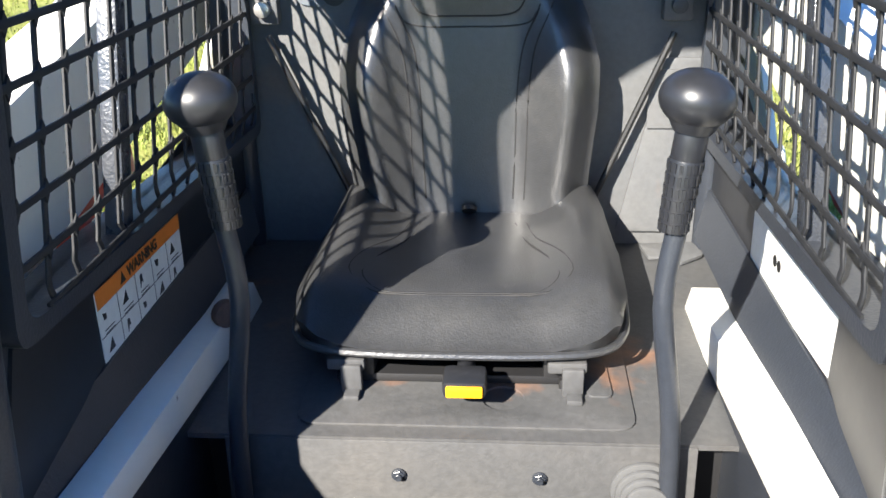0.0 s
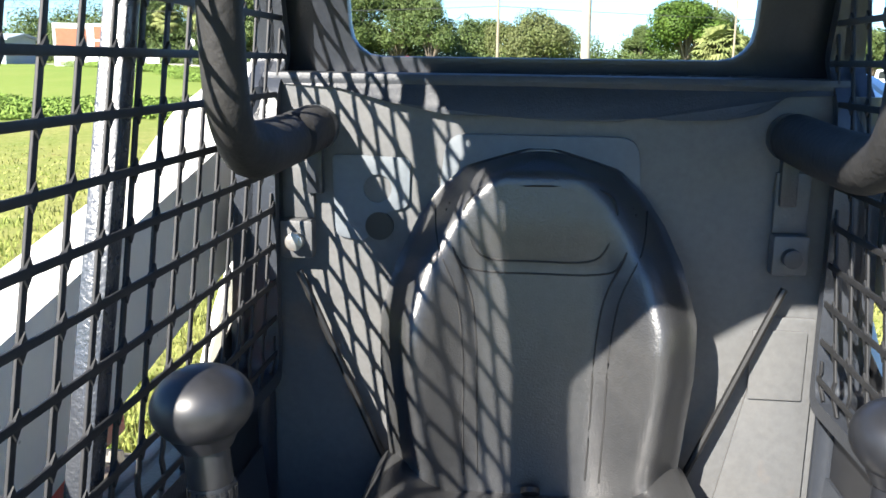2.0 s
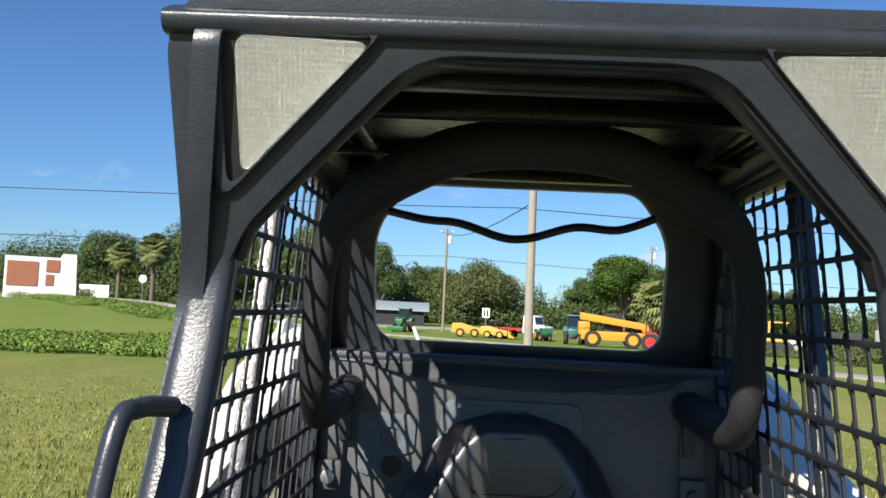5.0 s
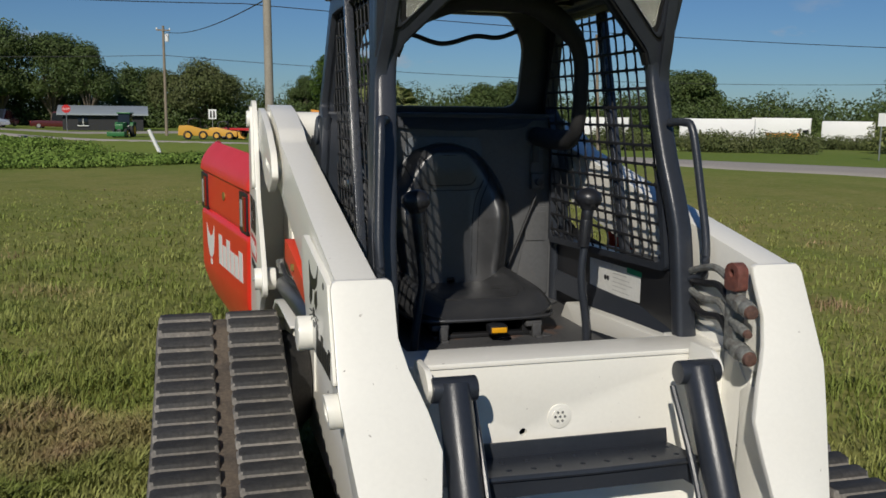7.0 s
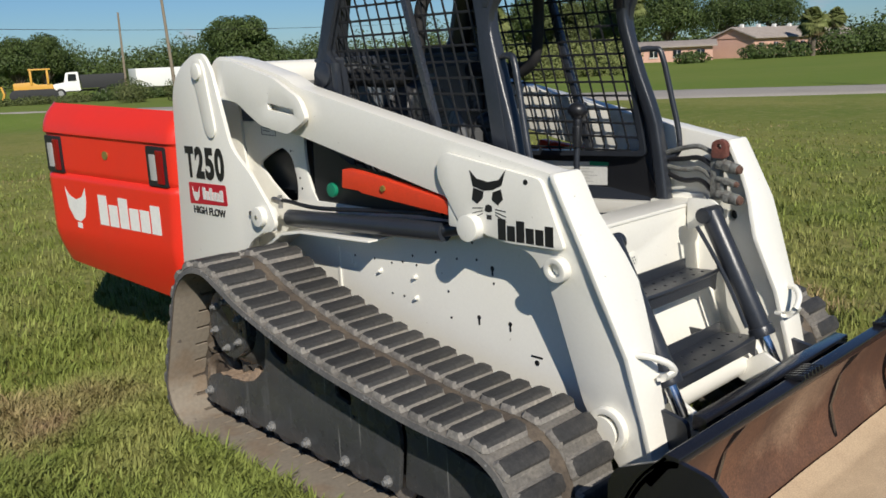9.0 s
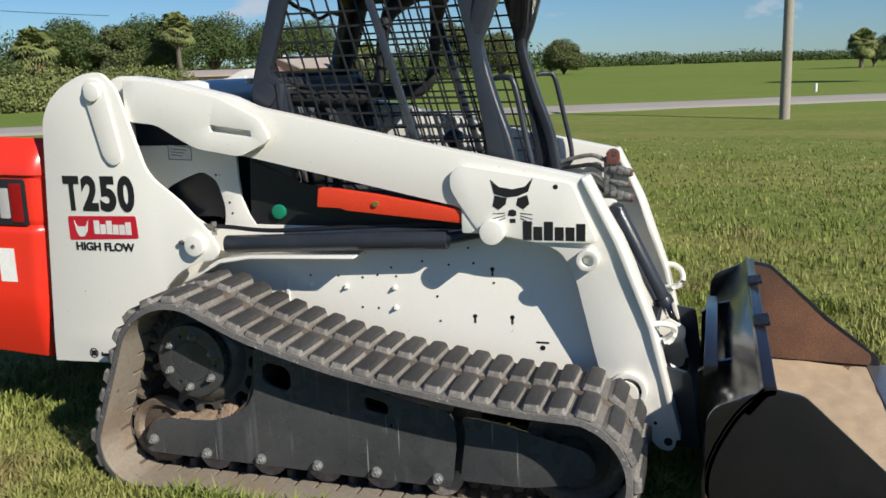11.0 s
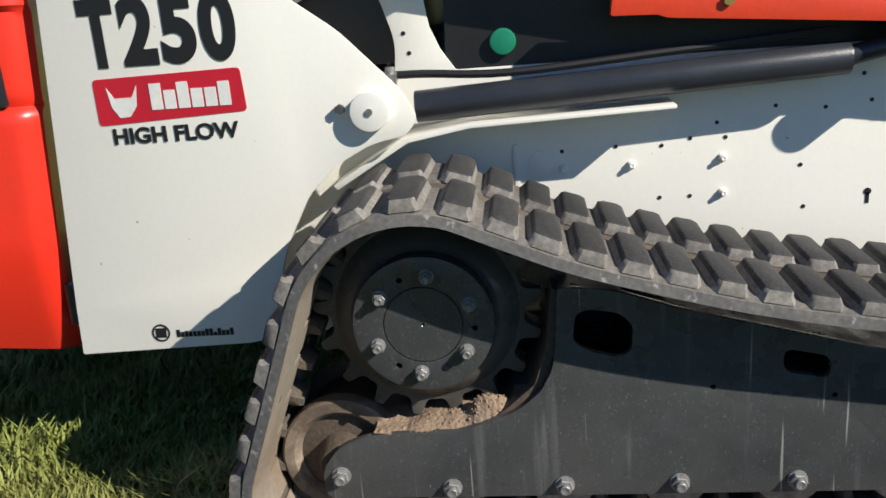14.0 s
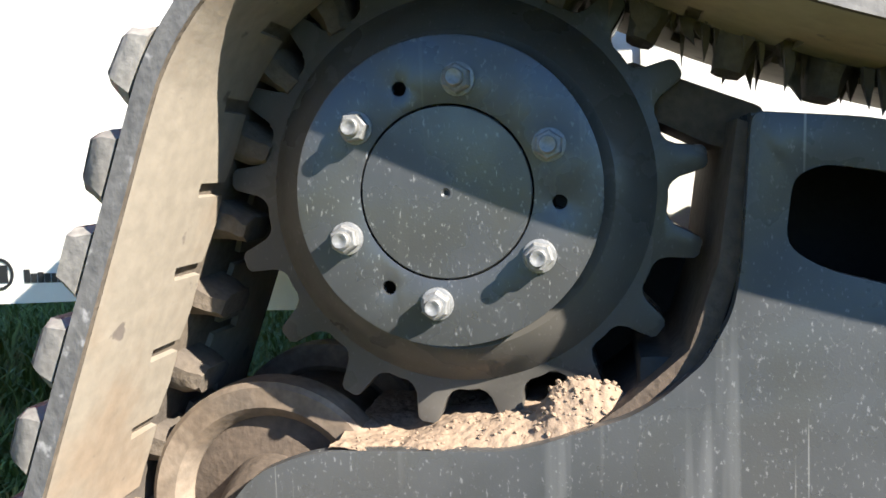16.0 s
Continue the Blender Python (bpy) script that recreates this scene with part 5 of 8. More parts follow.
# ---- cab ----
CABX, SCREEN_X = -0.465, -0.395
front_y = lambda z: -1.03 - (z - 1.66) * 0.30
cab = new("cab_frame")
cab.parent = loader
tagged(cab, label="dark grey open operator cab with wire mesh sides")
SIDE_OUT = rounded([(-0.045, 0.93), (-0.064, 1.42), (-0.182, 1.885), (-0.225, 1.935), (-0.60, 1.935), (-0.88, 1.935), (-1.09, 1.935), (-1.122, 1.905), (-1.068, 1.715), (-1.030, 1.635), (-1.050, 1.52), (-1.13, 1.20), (-1.205, 0.905), (-1.02, 0.910), (-0.88, 0.912), (-0.45, 0.92)],
                   [0.01, 0.05, 0.06, 0.04, 0, 0, 0.03, 0.03, 0.04, 0.05, 0.05, 0, 0.005, 0, 0, 0])
OPENING = [(-0.252, 1.852), (-0.60, 1.854), (-0.88, 1.856), (-0.925, 1.856), (-0.985, 1.63), (-1.000, 1.52), (-1.085, 1.095), (-0.97, 1.090), (-0.88, 1.087), (-0.50, 1.072), (-0.240, 1.062), (-0.235, 1.39), (-0.212, 1.497), (-0.152, 1.54)]
cy, cz = -0.60, 1.46
HOLE = rounded(OPENING, [0.03, 0, 0, 0.03, 0.05, 0.05, 0.03, 0, 0, 0, 0.03, 0.03, 0.03, 0.02])


def inside(poly, a, b):
    hit = False
    for (x0, y0), (x1, y1) in zip(poly, poly[1:] + poly[:1]):
        if (y0 > b) != (y1 > b) and a < (x1 - x0) * (b - y0) / (y1 - y0) + x0:
            hit = not hit
    return hit


def clip_line(poly, p, d):
    """The stretches of the line p + s d that lie inside the polygon."""
    cuts = []
    for (x0, y0), (x1, y1) in zip(poly, poly[1:] + poly[:1]):
        ex, ey = x1 - x0, y1 - y0
        det = d[0] * -ey + d[1] * ex
        if abs(det) < 1e-9:
            continue
        s = ((x0 - p[0]) * -ey + (y0 - p[1]) * ex) / det
        u = (d[0] * (y0 - p[1]) - d[1] * (x0 - p[0])) / det
        if 0 <= u <= 1:
            cuts.append(s)
    cuts.sort()
    return [(cuts[i], cuts[i + 1]) for i in range(0, len(cuts) - 1, 2)]


LEAN = -0.285   # how far the upright wires lean forward for each metre down
MESH_V, MESH_H = 0.0602, 0.0565


def build_screen(x, fx):
    """Woven flat wire: uprights leaning with the pillars, level wires before them; the lowest stretch is crimped."""
    bms = []
    w, t = 0.0088, 0.0034
    sec = rounded([(-t / 2, -w / 2), (t / 2, -w / 2), (t / 2, w / 2), (-t / 2, w / 2)], 0.0012, 2)
    up = Vector((-LEAN, 1)).normalized()
    for k in range(-13, 14):
        p0 = Vector((-0.7327 + MESH_V * k, 1.50))
        for a, b in clip_line(HOLE, tuple(p0), tuple(up)):
            path = []
            n = max(3, int((b - a) / 0.012))
            for i in range(n + 1):
                q = p0 + up * (a + (b - a) * i / n)
                low = ease((1.125 - q.y) / 0.03)
                path.append(Vector((x, q.x + 0.010 * low * math.sin(q.y * 105), q.y)))
            bms.append(sweep([path[0], *path[1:-1], path[-1]], sec, (0, 1, 0)))
    for k in range(-7, 10):
        z = 1.3755 + MESH_H * k
        for a, b in clip_line(HOLE, (0, z), (-1, 0.0)):
            bms.append(sweep([Vector((x + 0.003, -a - (b - a) * i / 12, z)) for i in range(13)], [(q, r) for q, r in sec], (0, 0, 1)))
    # paint and weld fill the corners of the crossings
    for k in range(-13, 14):
        for j in range(-5, 10):
            z = 1.3755 + MESH_H * j
            y = -0.7327 + MESH_V * k - LEAN * (z - 1.50)
            if z > 1.14 and inside(HOLE, y, z):
                star = []
                for i in range(8):
                    a, r = math.pi * i / 4, (0.0125, 0.0066)[i % 2]
                    star.append((y + r * math.cos(a) - LEAN * r * math.sin(a), z + r * math.sin(a)))
                bms.append(side(star, x - 0.0012, x + 0.0042))
    return fx(merge(*bms))


def pinch(bm):
    """The cab's sides draw in towards the front frame and lean in towards the roof."""
    for v in bm.verts:
        v.co.x += 0.022 * ease((-v.co.y - 0.88) / 0.22) + 0.078 * max(0.0, v.co.z - 1.20)
    return bm


def build_cab_side(s):
    fx = pinch if s < 0 else (lambda bm: mirrored(pinch(bm)))
    wall = part("side_frame", fx(side(SIDE_OUT, CABX, CABX + 0.030, [HOLE], 0.004)), DARK, cab)
    # the screen stands upright in the leaning frame; a folded edge closes the gap round it
    to_side = (lambda bm: bm) if s < 0 else mirrored
    edge = side(rounded([(cy + (a - cy) * 1.055, cz + (b - cz) * 1.055) for a, b in OPENING], 0.03), CABX + 0.020, SCREEN_X + 0.006, [HOLE])
    for v in edge.verts:
        if v.co.x < CABX + 0.03:
            v.co.x += 0.022 * ease((-v.co.y - 0.88) / 0.22) + 0.078 * max(0.0, v.co.z - 1.20)
            v.co.x = min(v.co.x, SCREEN_X - 0.004)
    part("screen_edge", to_side(edge), DARK, cab)
    part("wire_screen", build_screen(SCREEN_X, to_side), SCREEN, cab, smooth=40)
    part("screen_bar", to_side(side([(-0.557, 1.872), (-0.587, 1.872), (-0.831, 1.08), (-0.801, 1.08)], SCREEN_X - 0.030, SCREEN_X - 0.004, [], 0.003)), BARGLOSS, cab)
    part("round_cover", fx(rod((CABX - 0.012, -0.135, 1.455), (CABX + 0.005, -0.135, 1.455), 0.052, 32, bevel=0.004)), DARK, cab)
    # front pillar, a rounded tube ahead of the side frame
    path = smooth_path([(-0.436, -1.188, 0.895), (-0.434, -1.140, 1.20), (-0.434, -1.072, 1.40), (-0.434, -1.034, 1.52), (-0.434, -1.012, 1.60), (-0.434, -1.006, 1.66), (-0.434, -1.020, 1.74)], 6)
    sec = rounded([(-0.029, -0.026), (0.029, -0.026), (0.029, 0.026), (-0.029, 0.026)], 0.017, 4)
    part("front_pillar", fx(sweep(path, sec, (0, 1, 0))), DARK, cab, smooth=50)
    part("pillar_foot", fx(box((-0.445, -1.185, 0.900), (0.10, 0.08, 0.012), 0.003)), WHITE, cab)
    # grab handle
    h = part("grab_handle", fx(tube([(-0.440, -1.080, 1.500), (-0.462, -1.125, 1.502), (-0.470, -1.158, 1.478), (-0.468, -1.200, 1.300), (-0.464, -1.234, 1.140), (-0.460, -1.222, 1.085), (-0.440, -1.165, 1.060)], 0.0115, 12, 6)), DARK, cab)
    # inner lower lining
    part("lower_lining", fx(side([(-0.20, 0.80), (-0.20, 1.062), (-0.88, 1.086), (-1.08, 1.09), (-1.17, 0.90), (-1.17, 0.80), (-0.88, 0.80)], CABX + 0.028, CABX + 0.034, [], 0.0)), PLASTIC, cab)
    part("top_rail", fx(rod((CABX + 0.04, -0.2, 1.895), (CABX + 0.04, -1.08, 1.900), 0.028, 16)), DARK, cab)


build_cab_side(-1)
build_cab_side(1)

# roof with rolled edges
ROOF = rounded([(-0.15, 1.90), (-0.19, 1.945), (-0.6, 1.958), (-1.08, 1.948), (-1.125, 1.925), (-1.115, 1.905), (-0.6, 1.925), (-0.19, 1.915)], 0.02)
part("roof", side(ROOF, -0.424, 0.454, [], 0.008), DARK, cab)
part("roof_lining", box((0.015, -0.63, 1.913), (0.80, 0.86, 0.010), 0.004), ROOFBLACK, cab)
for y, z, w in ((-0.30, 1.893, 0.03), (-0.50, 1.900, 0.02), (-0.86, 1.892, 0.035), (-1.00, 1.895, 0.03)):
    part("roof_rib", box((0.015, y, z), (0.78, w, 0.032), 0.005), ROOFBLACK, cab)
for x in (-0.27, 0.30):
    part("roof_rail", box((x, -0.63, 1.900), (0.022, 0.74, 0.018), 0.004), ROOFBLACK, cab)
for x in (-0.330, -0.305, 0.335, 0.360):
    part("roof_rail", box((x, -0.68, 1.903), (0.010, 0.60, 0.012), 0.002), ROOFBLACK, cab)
part("roof_tag", box((-0.185, -0.80, 1.905), (0.05, 0.035, 0.004), 0.001), LABELRED, cab, "small red tag under the roof")

# front header with the arched opening and lamp corners
HEAD = rounded([(-0.415, 1.664), (-0.414, 1.70), (-0.424, 1.905), (-0.390, 1.952), (0.415, 1.952), (0.450, 1.905), (0.440, 1.70), (0.442, 1.664), (0.386, 1.664), (0.367, 1.705), (0.176, 1.893), (-0.148, 1.893), (-0.338, 1.705), (-0.358, 1.664)],
               [0.0, 0.02, 0.03, 0.035, 0.035, 0.03, 0.02, 0.0, 0.0, 0.05, 0.05, 0.05, 0.05, 0.0])
part("front_header", plate(HEAD, (0, 0.055), lambda a, b, c: (a, front_y(b) + c, b), [], 0.008), DARK, cab)
# the corners go on behind the face as a deeper return, with a soft black seal in front of it
RETURN = rounded([(-0.402, 1.744), (-0.352, 1.738), (-0.312, 1.744), (-0.150, 1.897), (0.178, 1.897), (0.341, 1.744), (0.381, 1.738), (0.430, 1.744), (0.425, 1.935), (-0.400, 1.935)], [0.01, 0.03, 0.04, 0.05, 0.05, 0.04, 0.03, 0.01, 0.02, 0.02])
part("header_return", plate(RETURN, (0.056, 0.084), lambda a, b, c: (a, front_y(b) + c, b), [], 0.006), LEDGE, cab)
seal_line = [(-0.350, 1.668), (-0.338, 1.703), (-0.148, 1.891), (0.176, 1.891), (0.367, 1.703), (0.380, 1.668)]
part("header_seal", sweep(smooth_path([(a, front_y(b) + 0.022, b) for a, b in [(seal_line[k][0] + (seal_line[k + 1][0] - seal_line[k][0]) * q / 6, seal_line[k][1] + (seal_line[k + 1][1] - seal_line[k][1]) * q / 6) for k in range(5) for q in range(6)] + seal_line[-1:]], 2),
     rounded([(-0.004, -0.012), (0.004, -0.012), (0.004, 0.012), (-0.004, 0.012)], 0.003, 2), (0, 1, 0)), BLACK, cab)
for sx in (-1, 1):
    flip_x = (lambda pts: pts) if sx < 0 else (lambda pts: [(0.03 - a, b) for a, b in pts])
    tri = flip_x([(-0.346, 1.905), (-0.196, 1.901), (-0.341, 1.757)])
    big = flip_x([(-0.384, 1.934), (-0.158, 1.929), (-0.376, 1.712)])
    rim = flip_x([(-0.376, 1.928), (-0.172, 1.923), (-0.368, 1.724)])
    hole = flip_x([(-0.363, 1.914), (-0.186, 1.909), (-0.357, 1.740)])
    lamp = part("work_lamp", plate(rounded(big, 0.040), (-0.002, 0.004), lambda a, b, c: (a, front_y(b) + c, b)), BLACK, cab, "triangular work lamp with ribbed clear lens")
    part("bezel", plate(rounded(rim, 0.036), (-0.010, -0.0015), lambda a, b, c: (a, front_y(b) + c, b), [rounded(hole, 0.025)], 0.003), DARK, lamp)
    ribs = []
    for k in range(26):
        for d in ((0.0, 1.0), (1.0, 0.0)):
            c = (tri[0][0] + (tri[1][0] - tri[0][0]) * (k + 0.5) / 26, 1.82) if d[0] == 0 else (tri[0][0], 1.762 + 0.0058 * k)
            for a_, b_ in clip_line(rounded(tri, 0.018), c, d):
                p_, q_ = (c[0] + d[0] * a_, c[1] + d[1] * a_), (c[0] + d[0] * b_, c[1] + d[1] * b_)
                ribs.append(rod((p_[0], front_y(p_[1]) - 0.0046, p_[1]), (q_[0], front_y(q_[1]) - 0.0046, q_[1]), 0.0011, 6))
    part("lens_rib", merge(*ribs), LENS, lamp).visible_shadow = False
    part("reflector", plate(rounded(tri, 0.018), (-0.001, 0.003), lambda a, b, c: (a, front_y(b) + c - 0.0032, b)), REFLECT, lamp)
    part("lens", plate(rounded(tri, 0.018), (-0.011, -0.005), lambda a, b, c: (a, front_y(b) + c, b), [], 0.002), LENS, lamp).visible_shadow = False

# rear wall, ledge and window frame
WIN = rounded([(-0.296, 1.548), (0.320, 1.548), (0.320, 1.785), (0.247, 1.877), (-0.225, 1.877), (-0.299, 1.785)], [0.05, 0.05, 0.05, 0.03, 0.03, 0.05])
win_y = lambda z: -0.098 - (z - 1.50) * 0.27
part("window_frame", plate([(-0.425, 1.50), (0.455, 1.50), (0.422, 1.92), (-0.392, 1.92)], (0, 0.03), lambda a, b, c: (a, win_y(b) + c, b), [WIN], 0.008), DARK, cab)
part("rear_wall", plate(rounded([(-0.44, 0.78), (0.47, 0.78), (0.47, 1.515), (-0.44, 1.515)], 0.01), (0, 0.012), lambda a, b, c: (a, -0.185 + c, b)), REARWALL, cab)
part("rear_ledge", box((0.015, -0.115, 1.513), (0.87, 0.15, 0.02), 0.008), LEDGE, cab)
droop = [(-0.405, 1.520), (0.435, 1.520), (0.425, 1.500), (0.352, 1.497), (0.322, 1.474), (0.27, 1.463), (0.19, 1.461), (0.155, 1.464), (0.12, 1.458), (0.03, 1.457), (-0.05, 1.462), (-0.13, 1.463), (-0.22, 1.480), (-0.30, 1.500), (-0.395, 1.505)]
lip_bm = plate(rounded(droop, 0.008), (0, 0.012), lambda a, b, c: (a, -0.203 + c + 0.022 * ease((b - 1.480) / 0.04), b))
part("ledge_lip", lip_bm, LEDGE, cab, "dark blue-grey moulded lining edge")
for k in range(5):
    part("vent_slot", box((0.07 + 0.06 * k, -0.12, 1.5235), (0.045, 0.020, 0.003), 0.001), BLACK, cab)
part("window_seal", tube([(-0.305, win_y(1.83) - 0.01, 1.826), (-0.20, win_y(1.81) - 0.012, 1.805), (-0.12, win_y(1.8) - 0.016, 1.799), (-0.03, win_y(1.78) - 0.018, 1.773), (0.03, win_y(1.78) - 0.016, 1.775), (0.12, win_y(1.81) - 0.012, 1.801), (0.21, win_y(1.81) - 0.012, 1.799), (0.285, win_y(1.83) - 0.01, 1.826)], 0.0088, 8), BLACK, cab)
part("head_pad", plate(rounded([(-0.150, 1.30), (0.160, 1.30), (0.150, 1.435), (-0.135, 1.435)], 0.03), (0, -0.010), lambda a, b, c: (a, -0.186 + c, b), [], 0.003), PAD, cab)
for x in (-0.43, 0.46):
    part("corner_trim", rod((x, -0.20, 0.80), (x, -0.20, 1.50), 0.022, 12), DARK, cab)
for x in (-0.363, 0.373):
    lt = part("latch_box", box((x, -0.205, 1.270), (0.052, 0.030, 0.060), 0.006), CABIN, cab)
    # right bolt is the same steel; the dark paint stands in for its shade
    part("latch_bolt", rod((x, -0.235, 1.268), (x, -0.215, 1.268), 0.014, 14, bevel=0.002), STEEL if x < 0 else DARK, lt)
    part("strap_plate", box((x, -0.195, 1.345), (0.05, 0.012, 0.09), 0.004), CABIN, cab)
part("rear_cover", plate(rounded([(0.29, 0.83), (0.43, 0.83), (0.43, 1.17), (0.36, 1.17)], 0.01), (0, -0.006), lambda a, b, c: (a, -0.187 + c, b), [], 0.001), REARWALL, cab)
part("hinge_plate", plate(rounded([(0.335, 1.04), (0.415, 1.04), (0.415, 1.15), (0.335, 1.15)], 0.003), (0, -0.004), lambda a, b, c: (a, -0.1935 + c, b), [], 0.001), REARWALL, cab)
part("strut", rod((0.24, -0.215, 0.90), (0.37, -0.215, 1.22), 0.006, 8), BLACK, cab)
part("strut", rod((-0.22, -0.215, 0.90), (-0.36, -0.215, 1.22), 0.006, 8), BLACK, cab)

# The plate's hole and the black disc mostly stand in for shadow shapes
part("vent_plate", plate(rounded([(-0.312, 1.400), (-0.190, 1.396), (-0.192, 1.320), (-0.228, 1.312), (-0.262, 1.264), (-0.307, 1.273)], 0.012), (0, -0.005), lambda a, b, c: (a, -0.186 + c, b), [disc((-0.241, 1.348), 0.022, 20)], 0.001), PAD, cab)
part("dark_disc", plate(disc((-0.238, 1.290), 0.022, 20), (0, -0.007), lambda a, b, c: (a, -0.186 + c, b)), BLACK, cab)

# padded seat bar, raised
bar = new("seat_bar")
bar.parent = loader
tagged(bar, label="black padded safety bar raised overhead")
HALF_BAR = [(-0.335, -0.215, 1.44), (-0.342, -0.36, 1.432), (-0.340, -0.50, 1.436), (-0.335, -0.575, 1.475), (-0.333, -0.600, 1.56), (-0.328, -0.612, 1.68), (-0.300, -0.628, 1.755), (-0.245, -0.652, 1.800), (-0.185, -0.680, 1.832), (-0.10, -0.725, 1.860)]
BAR = HALF_BAR + [(0.015, -0.740, 1.868)] + [(0.03 - x, y, z) for x, y, z in HALF_BAR[::-1]]
bar_path = smooth_path(BAR, 6)
part("padding", sweep(bar_path, disc((0, 0), 1, 18), (0.05, 1, 0.1), False, [0.0245 + 0.0125 * ease((p.z - 1.71) / 0.11) + 0.011 * ease((p.y + 0.56) / 0.08) * ease((1.55 - p.z) / 0.06) for p in bar_path]), FOAM, bar, smooth=60)
for x in (-0.335, 0.365):
    part("pivot", merge(rod((x, -0.215, 1.44), (x, -0.185, 1.44), 0.035, 20, bevel=0.004), box((x, -0.20, 1.385), (0.025, 0.02, 0.09), 0.004)), DARK, bar)

# floor, seat box, foot well
floor_part = new("cab_floor")
floor_part.parent = loader
part("deck", plate(rounded([(-0.44, -0.19), (0.47, -0.19), (0.47, -0.85), (-0.44, -0.85)], 0.004), (0.795, 0.803), lambda a, b, c: (a, b, c)), FLOORMAT, floor_part)
part("seat_plate", plate(rounded([(-0.21, -0.25), (0.26, -0.25), (0.255, -0.825), (-0.21, -0.825)], 0.03), (0.803, 0.807), lambda a, b, c: (a, b, c), [disc((0.075, -0.755), 0.030, 20)], 0.001), FLOORMAT, floor_part)
part("box_front", plate([(-0.30, 0.45), (0.33, 0.45), (0.33, 0.800), (-0.30, 0.800)], (0, 0.008), lambda a, b, c: (a, -0.853 - (0.80 - b) * 0.06 + c, b), [], 0.002), FLOORMAT, floor_part)
for x in (-0.064, 0.125):
    bolt(floor_part, (x, -0.857, 0.749), (0, -1, 0.0), 0.008, 0.010, DARK)
part("foot_floor", box((0.015, -1.08, 0.46), (0.93, 0.48, 0.012), 0.003), FRAME, floor_part)
for s in (-1, 1):
    fx = (lambda bm: bm) if s < 0 else mirrored
    part("side_sill", fx(side(rounded([(-0.46, 0.80), (-0.50, 0.862), (-1.24, 0.898), (-1.24, 0.86), (-0.60, 0.80)], 0.01), -0.398, -0.350, [], 0.006)), WHITE, floor_part)
    part("sill_flange", fx(plate([(-0.30, 0), (-1.20, 0), (-1.16, 1), (-0.22, 1)], (0, 0.006), lambda a, b, c: (-0.396 - 0.036 * b + c, a, 0.868 + 0.06 * b))), DARK, floor_part)
    part("well_side", fx(side([(-0.60, 0.80), (-1.25, 0.862), (-1.25, 0.46), (-0.86, 0.46)], -0.362, -0.352, [], 0.002)), DARK, floor_part)

part("box_panel", plate(rounded([(-0.082, 0.50), (0.122, 0.50), (0.122, 0.708), (-0.082, 0.708)], 0.02), (0, -0.006), lambda a, b, c: (a, -0.854 - (0.80 - b) * 0.06 + c, b), [], 0.002), FLOORMAT, floor_part)
bolt(floor_part, (0.206, -0.861, 0.706), (0, -1, 0), 0.008, 0.010, DARK)
for k in range(4):
    part("boot_fold", rod((0.262, -0.858 - 0.010 * k, 0.738), (0.262, -0.866 - 0.010 * k, 0.738), 0.044 - 0.005 * k, 28, bevel=0.003), CABIN, floor_part)
part("seat_stop", plate(rounded([(0.190, -0.56), (0.225, -0.56), (0.230, -0.752), (0.194, -0.752)], 0.012), (0.807, 0.811), lambda a, b, c: (a, b, c), [], 0.001), FLOORMAT, floor_part)
part("broken_bracket", plate(rounded([(0.335, -0.21), (0.44, -0.20), (0.45, -0.26), (0.40, -0.30), (0.385, -0.27), (0.345, -0.275)], 0.006), (0.806, 0.812), lambda a, b, c: (a, b, c), [], 0.001), REARWALL, floor_part)
part("amber_reflector", rod((-0.352, -0.655, 0.885), (-0.340, -0.665, 0.885), 0.022, 18, bevel=0.004), RUSTCAP, floor_part, "copper-brown round reflector")

# levers
for x, s in ((-0.263, -1), (0.281, 1)):
    lv = new("control_lever")
    lv.parent = loader
    part("shaft", tube([(x + s * 0.012, -0.885, 0.62), (x + s * 0.004, -0.882, 0.85), (x - s * 0.018, -0.880, 1.02), (x - s * 0.010, -0.878, 1.12)], 0.0125, 12, up=(0, 1, 0)), DARK, lv)
    part("grip", rod((x - s * 0.015, -0.880, 1.118), (x - s * 0.006, -0.876, 1.202), 0.0165, 20, r2=0.0195, bevel=0.002), PLASTIC, lv)
    ax0, ax1 = Vector((x - s * 0.015, -0.880, 1.118)), Vector((x - s * 0.006, -0.876, 1.202))
    tile = []
    for i in range(6):
        for j in range(16):
            f = (i + 0.5) / 6
            ang = 2 * math.pi * j / 16
            rr = 0.0165 + 0.003 * f
            c = ax0.lerp(ax1, f) + Vector((math.cos(ang), math.sin(ang), 0)) * rr
            tile.append(box(c, (0.0022, 0.0040, 0.0105), 0.0, Matrix.Rotation(ang, 4, "Z")))
    tagged(part("grip_knurl", merge(*tile), PLASTIC, lv), kind="stuff")
    part("collar", merge(rod((x - s * 0.006, -0.876, 1.200), (x - s * 0.002, -0.875, 1.238), 0.0185, 20, r2=0.0185, bevel=0.002), rod((x - s * 0.003, -0.875, 1.232), (x, -0.874, 1.258), 0.021, 24, r2=0.036)), PLASTIC, lv)
    kn = bmesh.new()
    bmesh.ops.create_uvsphere(kn, u_segments=32, v_segments=20, radius=0.0415, matrix=Matrix.Translation((x, -0.873, 1.268)) @ Matrix.Rotation(radians(8 * s), 4, "Y") @ Matrix.Diagonal((1.0, 1.0, 0.78, 1)))
    part("knob", kn, PLASTIC, lv, "flattened round black knob", smooth=80)

